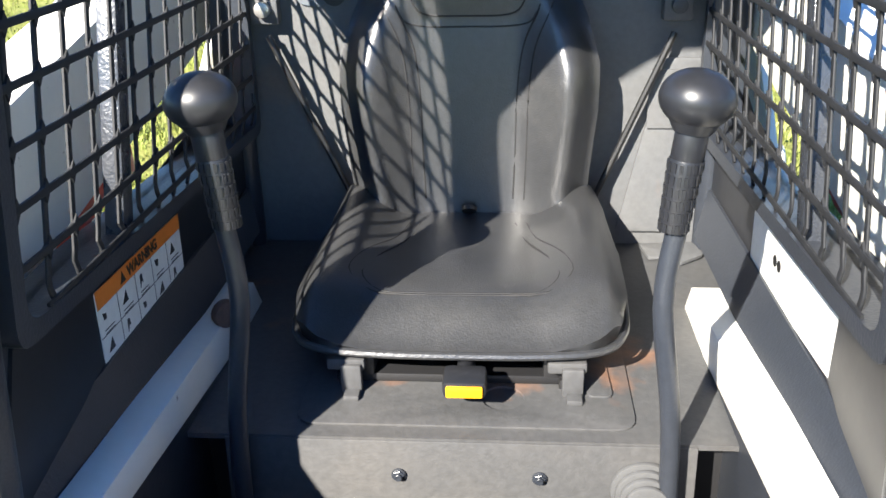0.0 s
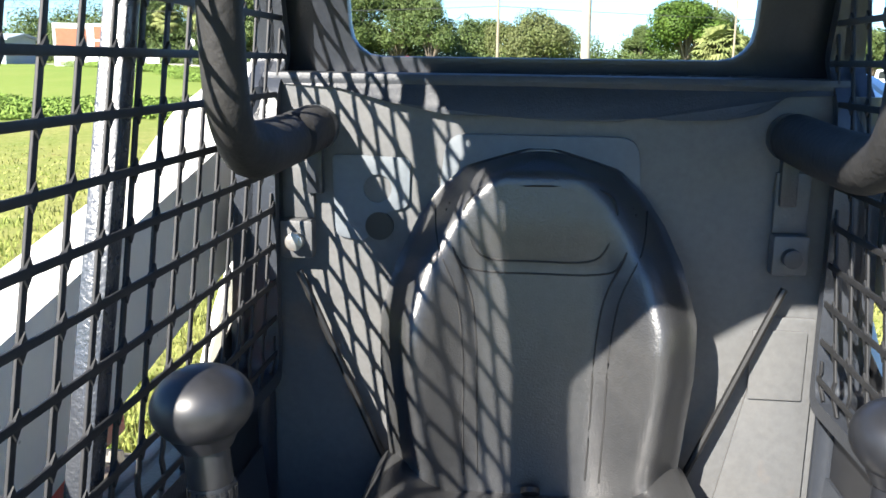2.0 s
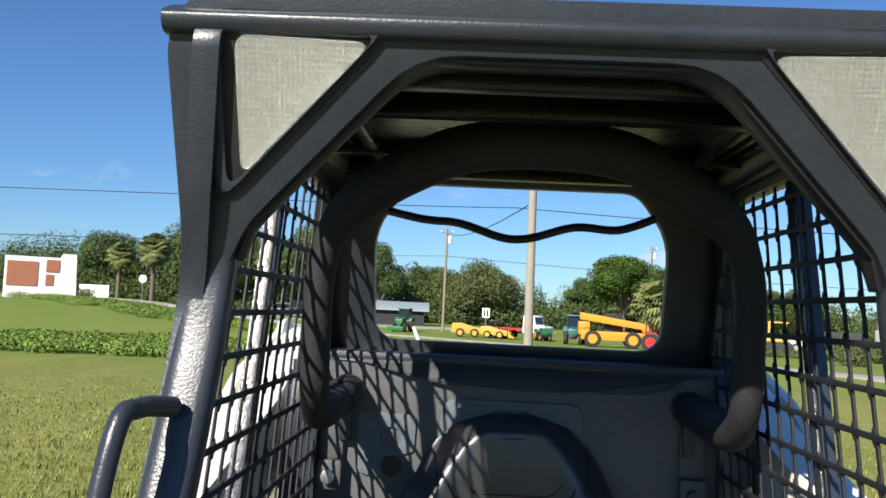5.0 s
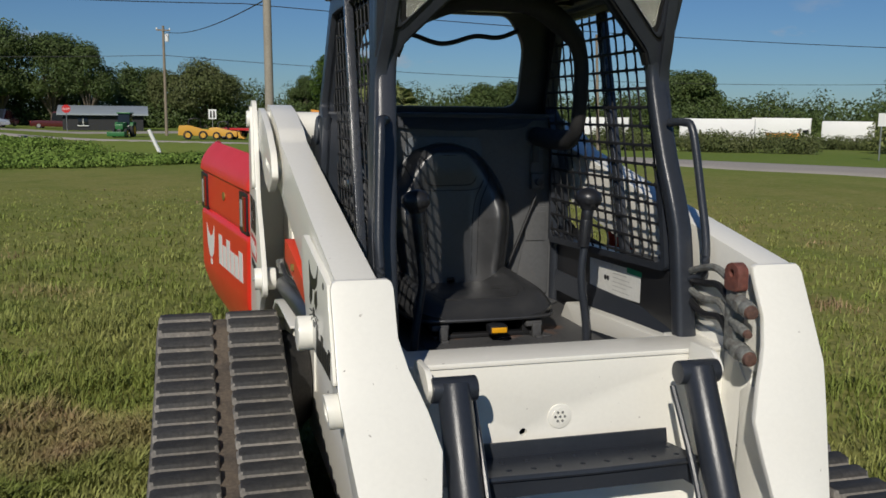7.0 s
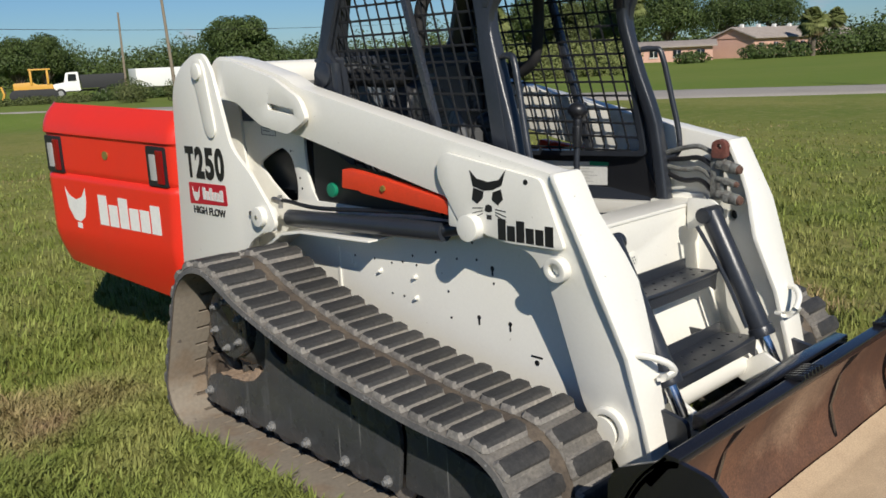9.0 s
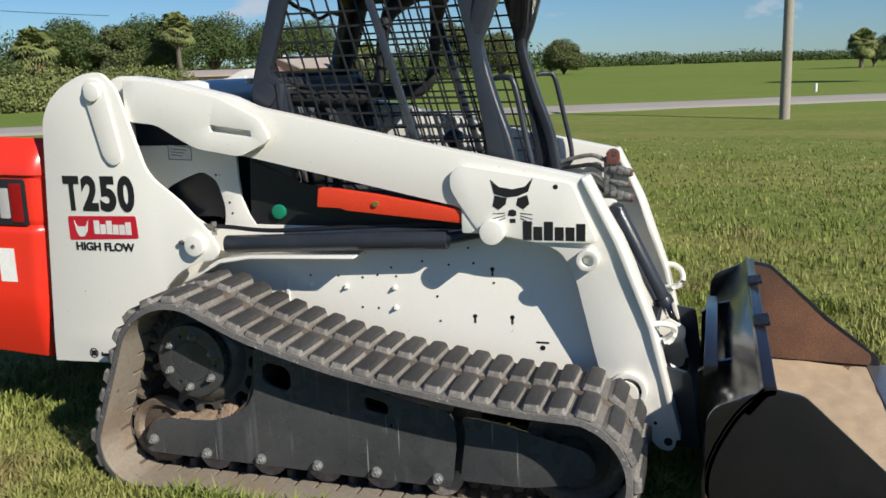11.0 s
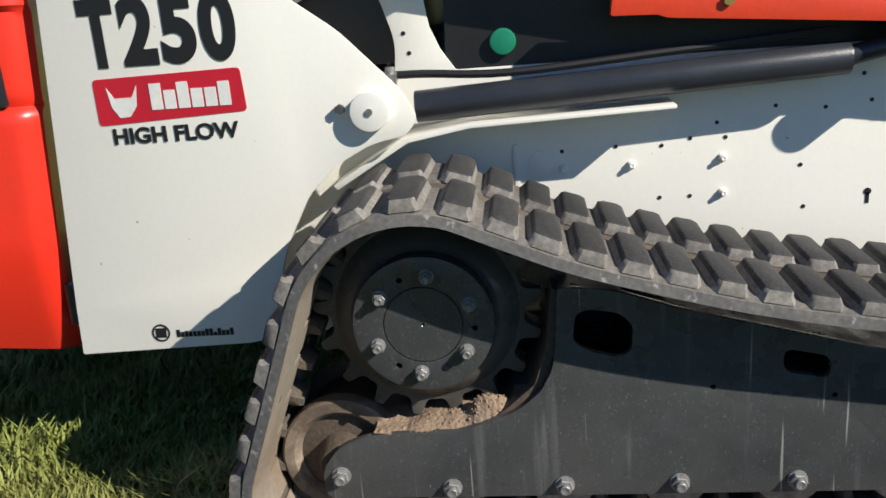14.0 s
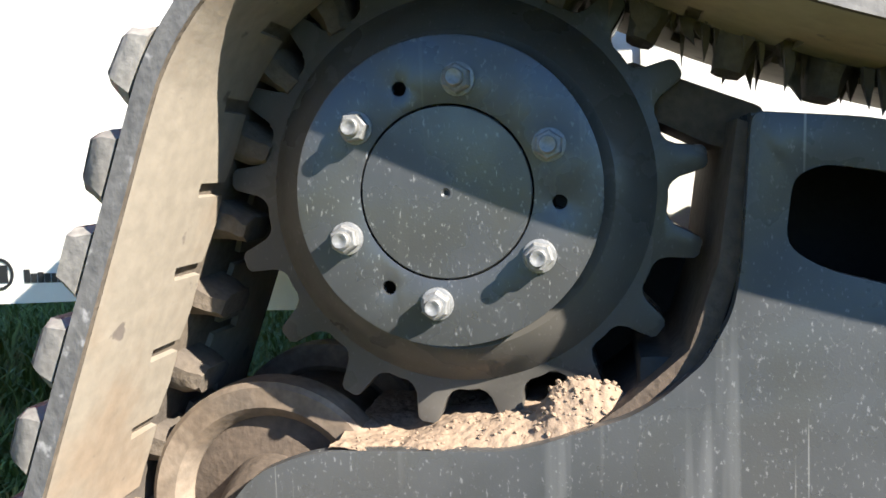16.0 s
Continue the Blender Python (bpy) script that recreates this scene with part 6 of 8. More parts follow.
# labels on the lower linings
lab = part("warning_label", side(rounded([(-0.876, 1.026), (-0.583, 1.016), (-0.588, 0.911), (-0.880, 0.918)], 0.004), CABX + 0.034, CABX + 0.0355), LABELWHITE, loader, "white warning label with orange head band")
part("head_band", side([(-0.876, 1.0265), (-0.583, 1.0165), (-0.5845, 0.993), (-0.877, 1.001)], CABX + 0.0355, CABX + 0.0364), LABELORANGE, lab)
words("WARNING", 0.021, Matrix.Translation((CABX + 0.0368, -0.782, 1.0045)) @ Matrix(((0, 0, 1, 0), (1, 0.0, 0, 0), (-0.03, 1, 0, 0), (0, 0, 0, 1))), BLACK, lab, "lettering", width=0.105, bold=0.0007, depth=0.0003)
part("triangle", side([(-0.805, 1.004), (-0.789, 1.0035), (-0.797, 1.019)], CABX + 0.0362, CABX + 0.0370), BLACK, lab)
for i in range(1, 5):
    y = -0.878 + i * 0.0585
    part("rule", side([(y, 0.9995), (y + 0.0012, 0.9995), (y - 0.001, 0.9185), (y - 0.0022, 0.9185)], CABX + 0.0355, CABX + 0.0359), CABIN, lab)
part("rule", side([(-0.878, 0.962), (-0.585, 0.953), (-0.585, 0.9518), (-0.878, 0.9608)], CABX + 0.0355, CABX + 0.0359), CABIN, lab)
rng = random.Random(11)
for i in range(5):
    for j in range(2):
        y, z = -0.866 + i * 0.0585, 0.992 - j * 0.040 - i * 0.0018
        r1 = lambda: rng.uniform(0.6, 1.0)
        shape = ([(y, z), (y + 0.012 * r1(), z - 0.003), (y + 0.009, z - 0.013 * r1()), (y + 0.002, z - 0.010)], [(y, z - 0.016), (y + 0.016 * r1(), z), (y + 0.018, z - 0.016)],
                 [(y + 0.004, z), (y + 0.010, z), (y + 0.012, z - 0.018 * r1()), (y + 0.007, z - 0.009), (y + 0.002, z - 0.018)])[(i + j) % 3]
        part("pictogram", side(shape, CABX + 0.0355, CABX + 0.0362), BLACK, lab)
        for k in range(2):
            part("text_bar", side([(y, z - 0.0235 - 0.005 * k), (y + 0.032 * r1(), z - 0.0245 - 0.005 * k), (y + 0.030, z - 0.0262 - 0.005 * k), (y, z - 0.0252 - 0.005 * k)], CABX + 0.0355, CABX + 0.0359), CABIN, lab)
lab2 = part("instruction_label", mirrored(side(rounded([(-0.517, 1.023), (-0.902, 1.034), (-0.907, 0.936), (-0.524, 0.916)], 0.004), CABX + 0.034, CABX + 0.0355)), LABELWHITE, loader, "sun-bleached white instruction label with green corner")
part("green_strip", mirrored(side([(-0.80, 1.0345), (-0.902, 1.0345), (-0.9025, 1.018), (-0.80, 1.016)], CABX + 0.0355, CABX + 0.0362)), LABELGREEN, lab2)
for y in (-0.645, -0.665):
    part("pictogram", mirrored(side(disc((y, 0.975), 0.009, 14), CABX + 0.0355, CABX + 0.0362)), BLACK, lab2)
FADED = material("faded_print", (0.50, 0.50, 0.48), 0.5, grain_amt=0.05)
for k in range(5):
    part("text_bar", mirrored(side([(-0.70, 1.0 - 0.014 * k), (-0.80 - 0.02 * (k % 3), 1.003 - 0.014 * k), (-0.80 - 0.02 * (k % 3), 1.0 - 0.014 * k), (-0.70, 0.997 - 0.014 * k)], CABX + 0.0355, CABX + 0.0360)), FADED, lab2)

# ---- seat ----
seat = new("operator_seat")
seat.parent = loader
tagged(seat, label="black vinyl bucket seat with stitched seams")


BZ = [0.90, 0.95, 1.02, 1.10, 1.18, 1.26, 1.31, 1.35, 1.385, 1.408, 1.418]
BW = [0.232, 0.215, 0.220, 0.228, 0.228, 0.205, 0.182, 0.155, 0.118, 0.075, 0.02]


def back_front(x, z):
    """The forward face of the backrest: y at x, z."""
    w = interp(z, BZ, BW)
    q = abs(x) / 0.24
    bolster = ease((q - 0.30) / 0.58) * interp(z, [0.9, 1.0, 1.15, 1.25, 1.34, 1.42], [0.055, 0.070, 0.078, 0.060, 0.014, 0.0])
    y = -0.292 + (z - 0.95) * 0.05 - bolster
    if z > 1.26:
        y -= 0.006 * ease((z - 1.24) / 0.09) * (1 - ease((q - 0.45) / 0.25))
    y += 0.075 * ease((abs(x) - (w - 0.075)) / 0.075) ** 1.6
    y += 0.05 * ease((z - 1.375) / 0.043) ** 1.6
    return y


def back_shell(u, v):
    z = interp(v, [0, 1], [0.885, 1.418])
    w = interp(z, BZ, BW)
    a = (u - 0.5) * 2
    x = w * math.copysign(abs(a) ** 0.9, a)
    return Vector((x + 0.008, back_front(x, z), z))


fr = surface(back_shell, 56, 64)
bk = surface(lambda u, v: Vector((interp(0.885 + 0.533 * v, BZ, BW) * 0.97 * (u - 0.5) * 2 + 0.008, -0.215 + 0.01 * v, 0.885 + 0.530 * v)), 10, 14)
bb = merge(fr, bk)
bmesh.ops.bridge_loops(bb, edges=[e for e in bb.edges if e.is_boundary])
part("backrest", bb, VINYL, seat, smooth=50)


def cushion_top(x, y):
    q = abs(x - 0.008) / 0.25
    back = ease((y + 0.70) / 0.34)
    bolster = (0.016 + 0.034 * back) * ease((q - 0.42) / 0.36)
    z = 0.908 + bolster + 0.016 * ease((-0.40 - y) / 0.22)
    z -= (0.045 + 0.02 * back) * ease((q - 0.82) / 0.22) ** 1.5
    z -= 0.052 * ease((-0.600 - y) / 0.16) ** 2.0
    return z


def cushion(u, v):
    y = -0.265 - 0.482 * v
    w = interp(y, [-0.75, -0.735, -0.70, -0.62, -0.45, -0.30], [0.165, 0.205, 0.235, 0.252, 0.258, 0.248])
    a = (u - 0.5) * 2
    x = 0.008 + w * math.copysign(abs(a) ** 0.9, a)
    return Vector((x, y, cushion_top(x, y)))


ct = surface(cushion, 56, 52)
cb = surface(lambda u, v: Vector((0.008 + 0.97 * interp(-0.265 - 0.475 * v, [-0.75, -0.735, -0.70, -0.62, -0.45, -0.30], [0.165, 0.205, 0.235, 0.252, 0.258, 0.248]) * (u - 0.5) * 2, -0.265 - 0.478 * v, 0.872)), 10, 10)
cc = merge(ct, cb)
bmesh.ops.bridge_loops(cc, edges=[e for e in cc.edges if e.is_boundary])
part("cushion", cc, VINYL, seat, smooth=50)
part("piping", tube([(0.008 + x, y, 0.874) for x, y in ((-0.258, -0.40), (-0.250, -0.62), (-0.235, -0.70), (-0.20, -0.738), (-0.12, -0.752), (0.0, -0.755), (0.12, -0.752), (0.20, -0.738), (0.235, -0.70), (0.250, -0.62), (0.258, -0.40))], 0.006, 8), VINYL, seat)


def seam_back(pts, parent_name="seam"):
    return part(parent_name, tube([(x + 0.008, back_front(x, z) + 0.0004, z) for x, z in pts], 0.0017, 6, 4), FOAM, seat)


def seam_cush(pts):
    return part("seam", tube([(x + 0.008, y, cushion_top(x + 0.008, y) - 0.0010) for x, y in pts], 0.0016, 6, 4), FOAM, seat)


for s in (-1, 1):
    for d in (0, 0.020):
        seam_back([(s * (0.080 + d), 0.935), (s * (0.083 + d), 1.02), (s * (0.085 + d), 1.12), (s * (0.095 + d), 1.21), (s * (0.122 + d), 1.28), (s * (0.136 + d), 1.33)])
        seam_cush([(s * (0.085 + d), -0.345), (s * (0.10 + d), -0.42), (s * (0.135 + d), -0.53), (s * (0.15 + d), -0.61), (s * (0.12 + d * 0.6), -0.648 - d * 0.2), (s * 0.06, -0.652 - d * 0.2), (0, -0.652 - d * 0.2)])
loop = [(-0.085, 1.366), (0.0, 1.371), (0.085, 1.366), (0.108, 1.335), (0.095, 1.285), (0.070, 1.264), (0, 1.262), (-0.070, 1.264), (-0.095, 1.285), (-0.108, 1.335), (-0.085, 1.366)]
seam_back(loop)
seam_back([(x * 1.22, z - (0.018 if z < 1.3 else -0.004)) for x, z in loop[3:-1]])
part("drain_eyelet", merge(rod((0.008, -0.309, 0.916), (0.008, -0.304, 0.922), 0.014, 20), ), BLACK, seat)
part("seat_pan", plate(rounded([(-0.225, -0.30), (0.24, -0.30), (0.24, -0.70), (0.19, -0.735), (-0.175, -0.735), (-0.225, -0.70)], 0.02), (0.862, 0.871), lambda a, b, c: (a, b, c), [], 0.002), PLASTIC, seat)
for x_ in (-0.13, 0.15):
    part("seat_rail", box((x_, -0.52, 0.840), (0.035, 0.40, 0.045), 0.004), BLACK, seat)
base = part("seat_base", merge(box((0.01, -0.50, 0.815), (0.36, 0.44, 0.014), 0.004), box((-0.15, -0.50, 0.812), (0.03, 0.46, 0.020), 0.004), box((0.17, -0.50, 0.812), (0.03, 0.46, 0.020), 0.004)), BLACK, seat)
for x in (-0.15, 0.165):
    part("slide_bracket", merge(box((x, -0.72, 0.850), (0.055, 0.05, 0.018), 0.004), box((x + 0.008, -0.745, 0.830), (0.030, 0.014, 0.045), 0.003), box((x + 0.01, -0.757, 0.811), (0.022, 0.030, 0.008), 0.002)), FLOORMAT, seat)
ad = part("adjuster", merge(rod((0.023, -0.70, 0.850), (0.023, -0.79, 0.852), 0.013, 14), box((0.023, -0.785, 0.852), (0.060, 0.05, 0.026), 0.008)), PLASTIC, seat)
part("adjuster_face", box((0.023, -0.811, 0.8515), (0.050, 0.006, 0.017), 0.0028), YELLOW, ad, "yellow seat adjuster tab")

# ---- ground and distance ----
def meadow():
    """Mown field: slow drifts of yellow and green, streaks of the mower, tufts and bare thatch."""
    m = bpy.data.materials.new("meadow")
    m.use_nodes = True
    n, l = m.node_tree.nodes, m.node_tree.links
    b = n["Principled BSDF"]
    b.inputs["Roughness"].default_value, b.inputs["Specular IOR Level"].default_value = 0.95, 0.05
    co = n.new("ShaderNodeTexCoord").outputs["Object"]
    col = None
    for scale, stretch, lo, hi, top, tone in ((0.045, (1, 1, 1), 0.40, 0.62, 0.9, (0.125, 0.170, 0.038)), (0.35, (1.0, 0.22, 1), 0.48, 0.66, 0.75, (0.255, 0.235, 0.082)), (0.9, (1, 1, 1), 0.50, 0.70, 0.6, (0.115, 0.165, 0.034)),
                                              (3.5, (1, 1, 1), 0.50, 0.70, 0.6, (0.28, 0.26, 0.11)), (16.0, (1, 1, 1), 0.52, 0.68, 0.65, (0.085, 0.115, 0.022)), (0.7, (1, 1, 1), 0.72, 0.80, 0.6, (0.25, 0.17, 0.085))):
        mp = n.new("ShaderNodeMapping")
        mp.inputs["Scale"].default_value = stretch
        mp.inputs["Rotation"].default_value = (0, 0, radians(-52))
        mp.inputs["Location"].default_value = (scale * 7, 3, 0)
        t = n.new("ShaderNodeTexNoise")
        t.inputs["Scale"].default_value, t.inputs["Detail"].default_value, t.inputs["Roughness"].default_value = scale, 6.0, 0.6
        r = n.new("ShaderNodeMapRange")
        r.inputs[1].default_value, r.inputs[2].default_value, r.inputs[4].default_value = lo, hi, top
        x = n.new("ShaderNodeMix")
        x.data_type = "RGBA"
        l.new(co, mp.inputs[0]), l.new(mp.outputs[0], t.inputs["Vector"]), l.new(t.outputs["Fac"], r.inputs[0]), l.new(r.outputs[0], x.inputs[0])
        x.inputs[7].default_value = (*tone, 1)
        if col is None:
            x.inputs[6].default_value = (0.225, 0.222, 0.068, 1)
        else:
            l.new(col, x.inputs[6])
        col = x.outputs[2]
    # the roadside verges are rank and greener than the mown field
    reach = n.new("ShaderNodeVectorMath")
    reach.operation = "LENGTH"
    l.new(co, reach.inputs[0])
    verge = n.new("ShaderNodeMapRange")
    verge.inputs[1].default_value, verge.inputs[2].default_value, verge.inputs[4].default_value = 19.0, 26.0, 0.62
    l.new(reach.outputs["Value"], verge.inputs[0])
    rank = n.new("ShaderNodeMix")
    rank.data_type = "RGBA"
    rank.inputs[7].default_value = (0.135, 0.205, 0.040, 1)
    l.new(verge.outputs[0], rank.inputs[0]), l.new(col, rank.inputs[6])
    l.new(rank.outputs[2], b.inputs["Base Color"])
    t = n.new("ShaderNodeTexNoise")
    t.inputs["Scale"].default_value, t.inputs["Detail"].default_value = 9.0, 8.0
    bp = n.new("ShaderNodeBump")
    bp.inputs["Strength"].default_value, bp.inputs["Distance"].default_value = 0.6, 0.05
    l.new(co, t.inputs["Vector"]), l.new(t.outputs["Fac"], bp.inputs["Height"]), l.new(bp.outputs[0], b.inputs["Normal"])
    return m


GRASS = meadow()
BLADE = material("grass_blades", (0.165, 0.202, 0.045), 0.65, second=(0.30, 0.28, 0.105), amount=0.8, scale=0.9, grain=3, grain_amt=0.2, island=0.34, spec=0.15, wear=(0.27, 0.195, 0.105), wear_scale=0.55, wear_spread=(0.585, 0.66))
ROAD = material("road_surface", (0.36, 0.33, 0.29), 0.9, second=(0.27, 0.25, 0.22), scale=0.5, grain=30, grain_amt=0.15, spec=0.2)
LEAF = material("oak_leaves", (0.055, 0.085, 0.022), 0.6, second=(0.085, 0.110, 0.030), scale=0.4, grain=2, grain_amt=0.2, island=0.30, spec=0.3)
LEAF2 = material("pale_leaves", (0.085, 0.105, 0.035), 0.65, second=(0.12, 0.115, 0.06), scale=0.5, grain=2, grain_amt=0.2, island=0.28, spec=0.2)
PINELEAF = material("pine_needles", (0.045, 0.085, 0.012), 0.6, second=(0.075, 0.11, 0.018), scale=0.4, grain=2, grain_amt=0.2, island=0.28, spec=0.2)
FROND = material("palm_fronds", (0.150, 0.178, 0.060), 0.75, second=(0.225, 0.215, 0.095), scale=0.8, grain=3, grain_amt=0.15, island=0.22, spec=0.15)
DEADFROND = material("dead_fronds", (0.20, 0.135, 0.068), 0.8, second=(0.11, 0.075, 0.04), scale=1.0, grain=3, grain_amt=0.2, island=0.3)
WEED = material("ditch_weeds", (0.125, 0.195, 0.038), 0.75, second=(0.175, 0.22, 0.055), scale=0.7, grain=3, grain_amt=0.2, island=0.3, spec=0.15)
BARK = material("bark", (0.13, 0.105, 0.080), 0.9, second=(0.075, 0.06, 0.048), scale=3, grain=20, grain_amt=0.25, bump=0.6, bump_scale=15)
POLEWOOD = material("pole_wood", (0.23, 0.19, 0.14), 0.85, second=(0.15, 0.12, 0.09), scale=3, grain=25, grain_amt=0.2)
CONCRETE = material("pole_concrete", (0.30, 0.27, 0.22), 0.85, second=(0.22, 0.20, 0.16), scale=2, grain=25, grain_amt=0.15)
WHITEFAR = material("white_panel", (0.78, 0.78, 0.76), 0.5, second=(0.66, 0.66, 0.64), scale=0.6, grain_amt=0.05)
PINKWALL = material("pink_stucco", (0.62, 0.38, 0.30), 0.85, second=(0.55, 0.33, 0.26), scale=0.8, grain_amt=0.1)
ROOFGREY = material("pale_shingles", (0.36, 0.31, 0.27), 0.85, second=(0.28, 0.24, 0.21), scale=0.8, grain=8, grain_amt=0.2)
METALROOF = material("metal_roof", (0.30, 0.34, 0.36), 0.45, second=(0.24, 0.27, 0.29), scale=1.0, grain_amt=0.1)
BRICK = material("brick_red", (0.34, 0.13, 0.075), 0.85, second=(0.26, 0.10, 0.06), scale=3, grain_amt=0.2)
DARKVOID = material("dark_interior", (0.02, 0.021, 0.023), 0.7, grain_amt=0.1)
MACHYELLOW = material("machine_yellow", (0.62, 0.33, 0.04), 0.45, second=(0.52, 0.28, 0.05), scale=2, grain_amt=0.08)
MACHORANGE = material("machine_orange", (0.72, 0.27, 0.02), 0.45, second=(0.6, 0.24, 0.03), scale=2, grain_amt=0.08)
MACHGREEN = material("machine_green", (0.02, 0.13, 0.035), 0.4, second=(0.02, 0.10, 0.03), scale=2, grain_amt=0.08)
MACHTEAL = material("machine_teal", (0.02, 0.12, 0.11), 0.4, second=(0.02, 0.09, 0.09), scale=2, grain_amt=0.08)
MACHRED = material("machine_red", (0.50, 0.02, 0.02), 0.4, grain_amt=0.08)
CARSILVER = material("silver_car_paint", (0.45, 0.47, 0.52), 0.25, metal=0.5, grain_amt=0.03, coat=0.5)
CARDARK = material("dark_car_paint", (0.03, 0.035, 0.05), 0.25, metal=0.2, grain_amt=0.03, coat=0.5)
CARMAROON = material("maroon_car_paint", (0.10, 0.02, 0.02), 0.25, metal=0.2, grain_amt=0.03, coat=0.5)
CARGLASS = material("car_glass", (0.015, 0.018, 0.02), 0.06, grain_amt=0.02)
TYRE = material("tyre", (0.02, 0.02, 0.02), 0.8, grain_amt=0.1)
WIRE = material("wire_black", (0.02, 0.02, 0.02), 0.6, grain_amt=0.05)


def ground_z(x, y):
    """Level round the machine; beyond the road it falls a little, and rises to the left."""
    d = math.hypot(x, y)
    b = math.degrees(math.atan2(x, y))
    f = ease((d - 27) / 45)
    side_k = np.interp(b, [-180, -60, -22, -8, 60, 78, 180], [0, 0.9, 0.7, -0.45, -0.45, 0.05, 0.0])
    z = f * float(side_k)
    # shallow ditch with a low bank before the road, ahead of the machine's rear
    along, off = (x * 0.62 - y * 0.78), (x * 0.78 + y * 0.62) - 19.5
    if y > 8:
        z += 0.22 * math.exp(-((off - 4.0) / 2.2) ** 2) * ease((-6 - along) / 12) - 0.18 * math.exp(-((off - 0.5) / 2.0) ** 2) * ease((-6 - along) / 12)
    z += 0.02 * noise.noise(Vector((x * 0.35, y * 0.35, 0))) * ease((d - 3) / 3)
    return z


gm = bmesh.new()
rings = [0.0, 1, 2, 3, 4, 5, 6, 7.5, 9, 11, 13, 15, *range(17, 50, 1), *range(50, 100, 2), 100, 108, 118, 130, 180, 260, 400, 700, 1300, 2600, 4200]
SEGS = 240
rows_v = []
for r in rings:
    if r == 0:
        rows_v.append([gm.verts.new((0, 0, -0.012))] * SEGS)
        continue
    rows_v.append([gm.verts.new((r * math.sin(2 * math.pi * k / SEGS), r * math.cos(2 * math.pi * k / SEGS), ground_z(r * math.sin(2 * math.pi * k / SEGS), r * math.cos(2 * math.pi * k / SEGS)) - 0.012)) for k in range(SEGS)])
for a, b in zip(rows_v, rows_v[1:]):
    for k in range(SEGS):
        vs = [a[k], a[(k + 1) % SEGS], b[(k + 1) % SEGS], b[k]]
        gm.faces.new(vs[1:] if a[0] is a[1] else vs)
ground = new("ground", mesh_of(gm, "ground", GRASS, 60))
tagged(ground, label="wide mown grass field with dry patches", category="ground", kind="structure")


def ribbon(name, label, category, line, half, lift=0.03):
    bm = bmesh.new()
    pts = smooth_path([(x, y, 0) for x, y in line], 10)
    prev = None
    for i, p in enumerate(pts):
        d = (pts[min(i + 1, len(pts) - 1)] - pts[max(i - 1, 0)]).normalized()
        n = Vector((-d.y, d.x, 0))
        w = half * (1 + 0.05 * noise.noise(p * 0.2))
        row = []
        for s in (-1, -0.9, -0.4, 0.4, 0.9, 1):
            q = p + n * w * s
            row.append(bm.verts.new((q.x, q.y, ground_z(q.x, q.y) + (lift if abs(s) < 0.95 else -0.05))))
        if prev:
            for j in range(5):
                bm.faces.new((prev[j], prev[j + 1], row[j + 1], row[j]))
        prev = row
    ob = new(name, mesh_of(bm, name, ROAD, 60))
    return tagged(ob, label=label, category=category, kind="structure")


ribbon("road", "pale worn asphalt lane crossing the grass field", "road", [(-46, 98), (-26, 72), (-9, 51.5), (1, 40), (10, 29.5), (17, 20), (22, 11.5), (27.5, 1), (34, -12), (44, -31), (70, -78), (120, -165)], 2.25)
ribbon("road", "pale asphalt side street joining the lane", "road", [(-90, 86), (-50, 82), (-25, 79), (-8, 82), (6, 92)], 3.2, 0.04)

# ---- grass blades ----
def blades(name, label, count, near, far_, seed, width, tall, keep):
    rs = np.random.RandomState(seed)
    # more blades close by: radius with density falling outwards
    u = rs.rand(count * 3)
    r = np.where(rs.rand(count * 3) < 0.22, 1.7 * np.sqrt(u), near * (far_ / near) ** u)
    a = rs.rand(count * 3) * 2 * np.pi
    cx, cy = -1.2, -0.6
    x, y = cx + r * np.sin(a), cy + r * np.cos(a)
    ok = keep(x, y)
    x, y, r = x[ok][:count], y[ok][:count], r[ok][:count]
    n = len(x)
    clump = np.array([noise.noise(Vector((p * 1.7, q * 1.7, 3.0))) for p, q in zip(x, y)])
    z = np.array([ground_z(p, q) for p, q in zip(x, y)]) - 0.014
    grow = 1 + np.clip((r - 3) / 10, 0, 1.2)
    h = tall * (0.55 + 0.75 * rs.rand(n)) * (1 + 0.7 * clump) * np.clip(1.15 - r / 22, 0.35, 1)
    w = width * (0.7 + 0.6 * rs.rand(n)) * grow
    t = rs.rand(n) * 2 * np.pi
    lean = (0.25 + 0.75 * rs.rand(n)) * h
    lx, ly = np.cos(t + 1.2), np.sin(t + 1.2)
    ax, ay = np.cos(t), np.sin(t)
    co = np.empty((n, 5, 3))
    for k, (f, g, s) in enumerate(((0, 0, -1), (0, 0, 1), (0.35, 0.6, -0.8), (0.35, 0.6, 0.8), (1, 1, 0))):
        co[:, k, 0] = x + ax * w * s + lx * lean * f
        co[:, k, 1] = y + ay * w * s + ly * lean * f
        co[:, k, 2] = z + h * g * (1.0 if g < 1 else 0.9)
    me = bpy.data.meshes.new(name)
    base = (np.arange(n) * 5)[:, None]
    tris = np.concatenate([base + [0, 1, 3], base + [0, 3, 2], base + [2, 3, 4]], 1).reshape(-1)
    me.vertices.add(n * 5)
    me.vertices.foreach_set("co", co.reshape(-1))
    me.loops.add(len(tris))
    me.loops.foreach_set("vertex_index", tris.astype(np.int32))
    me.polygons.add(n * 3)
    me.polygons.foreach_set("loop_start", (np.arange(n * 3) * 3).astype(np.int32))
    me.update(calc_edges=True)
    me.materials.append(BLADE)
    return tagged(new(name, me), label=label, category="grass", kind="stuff")


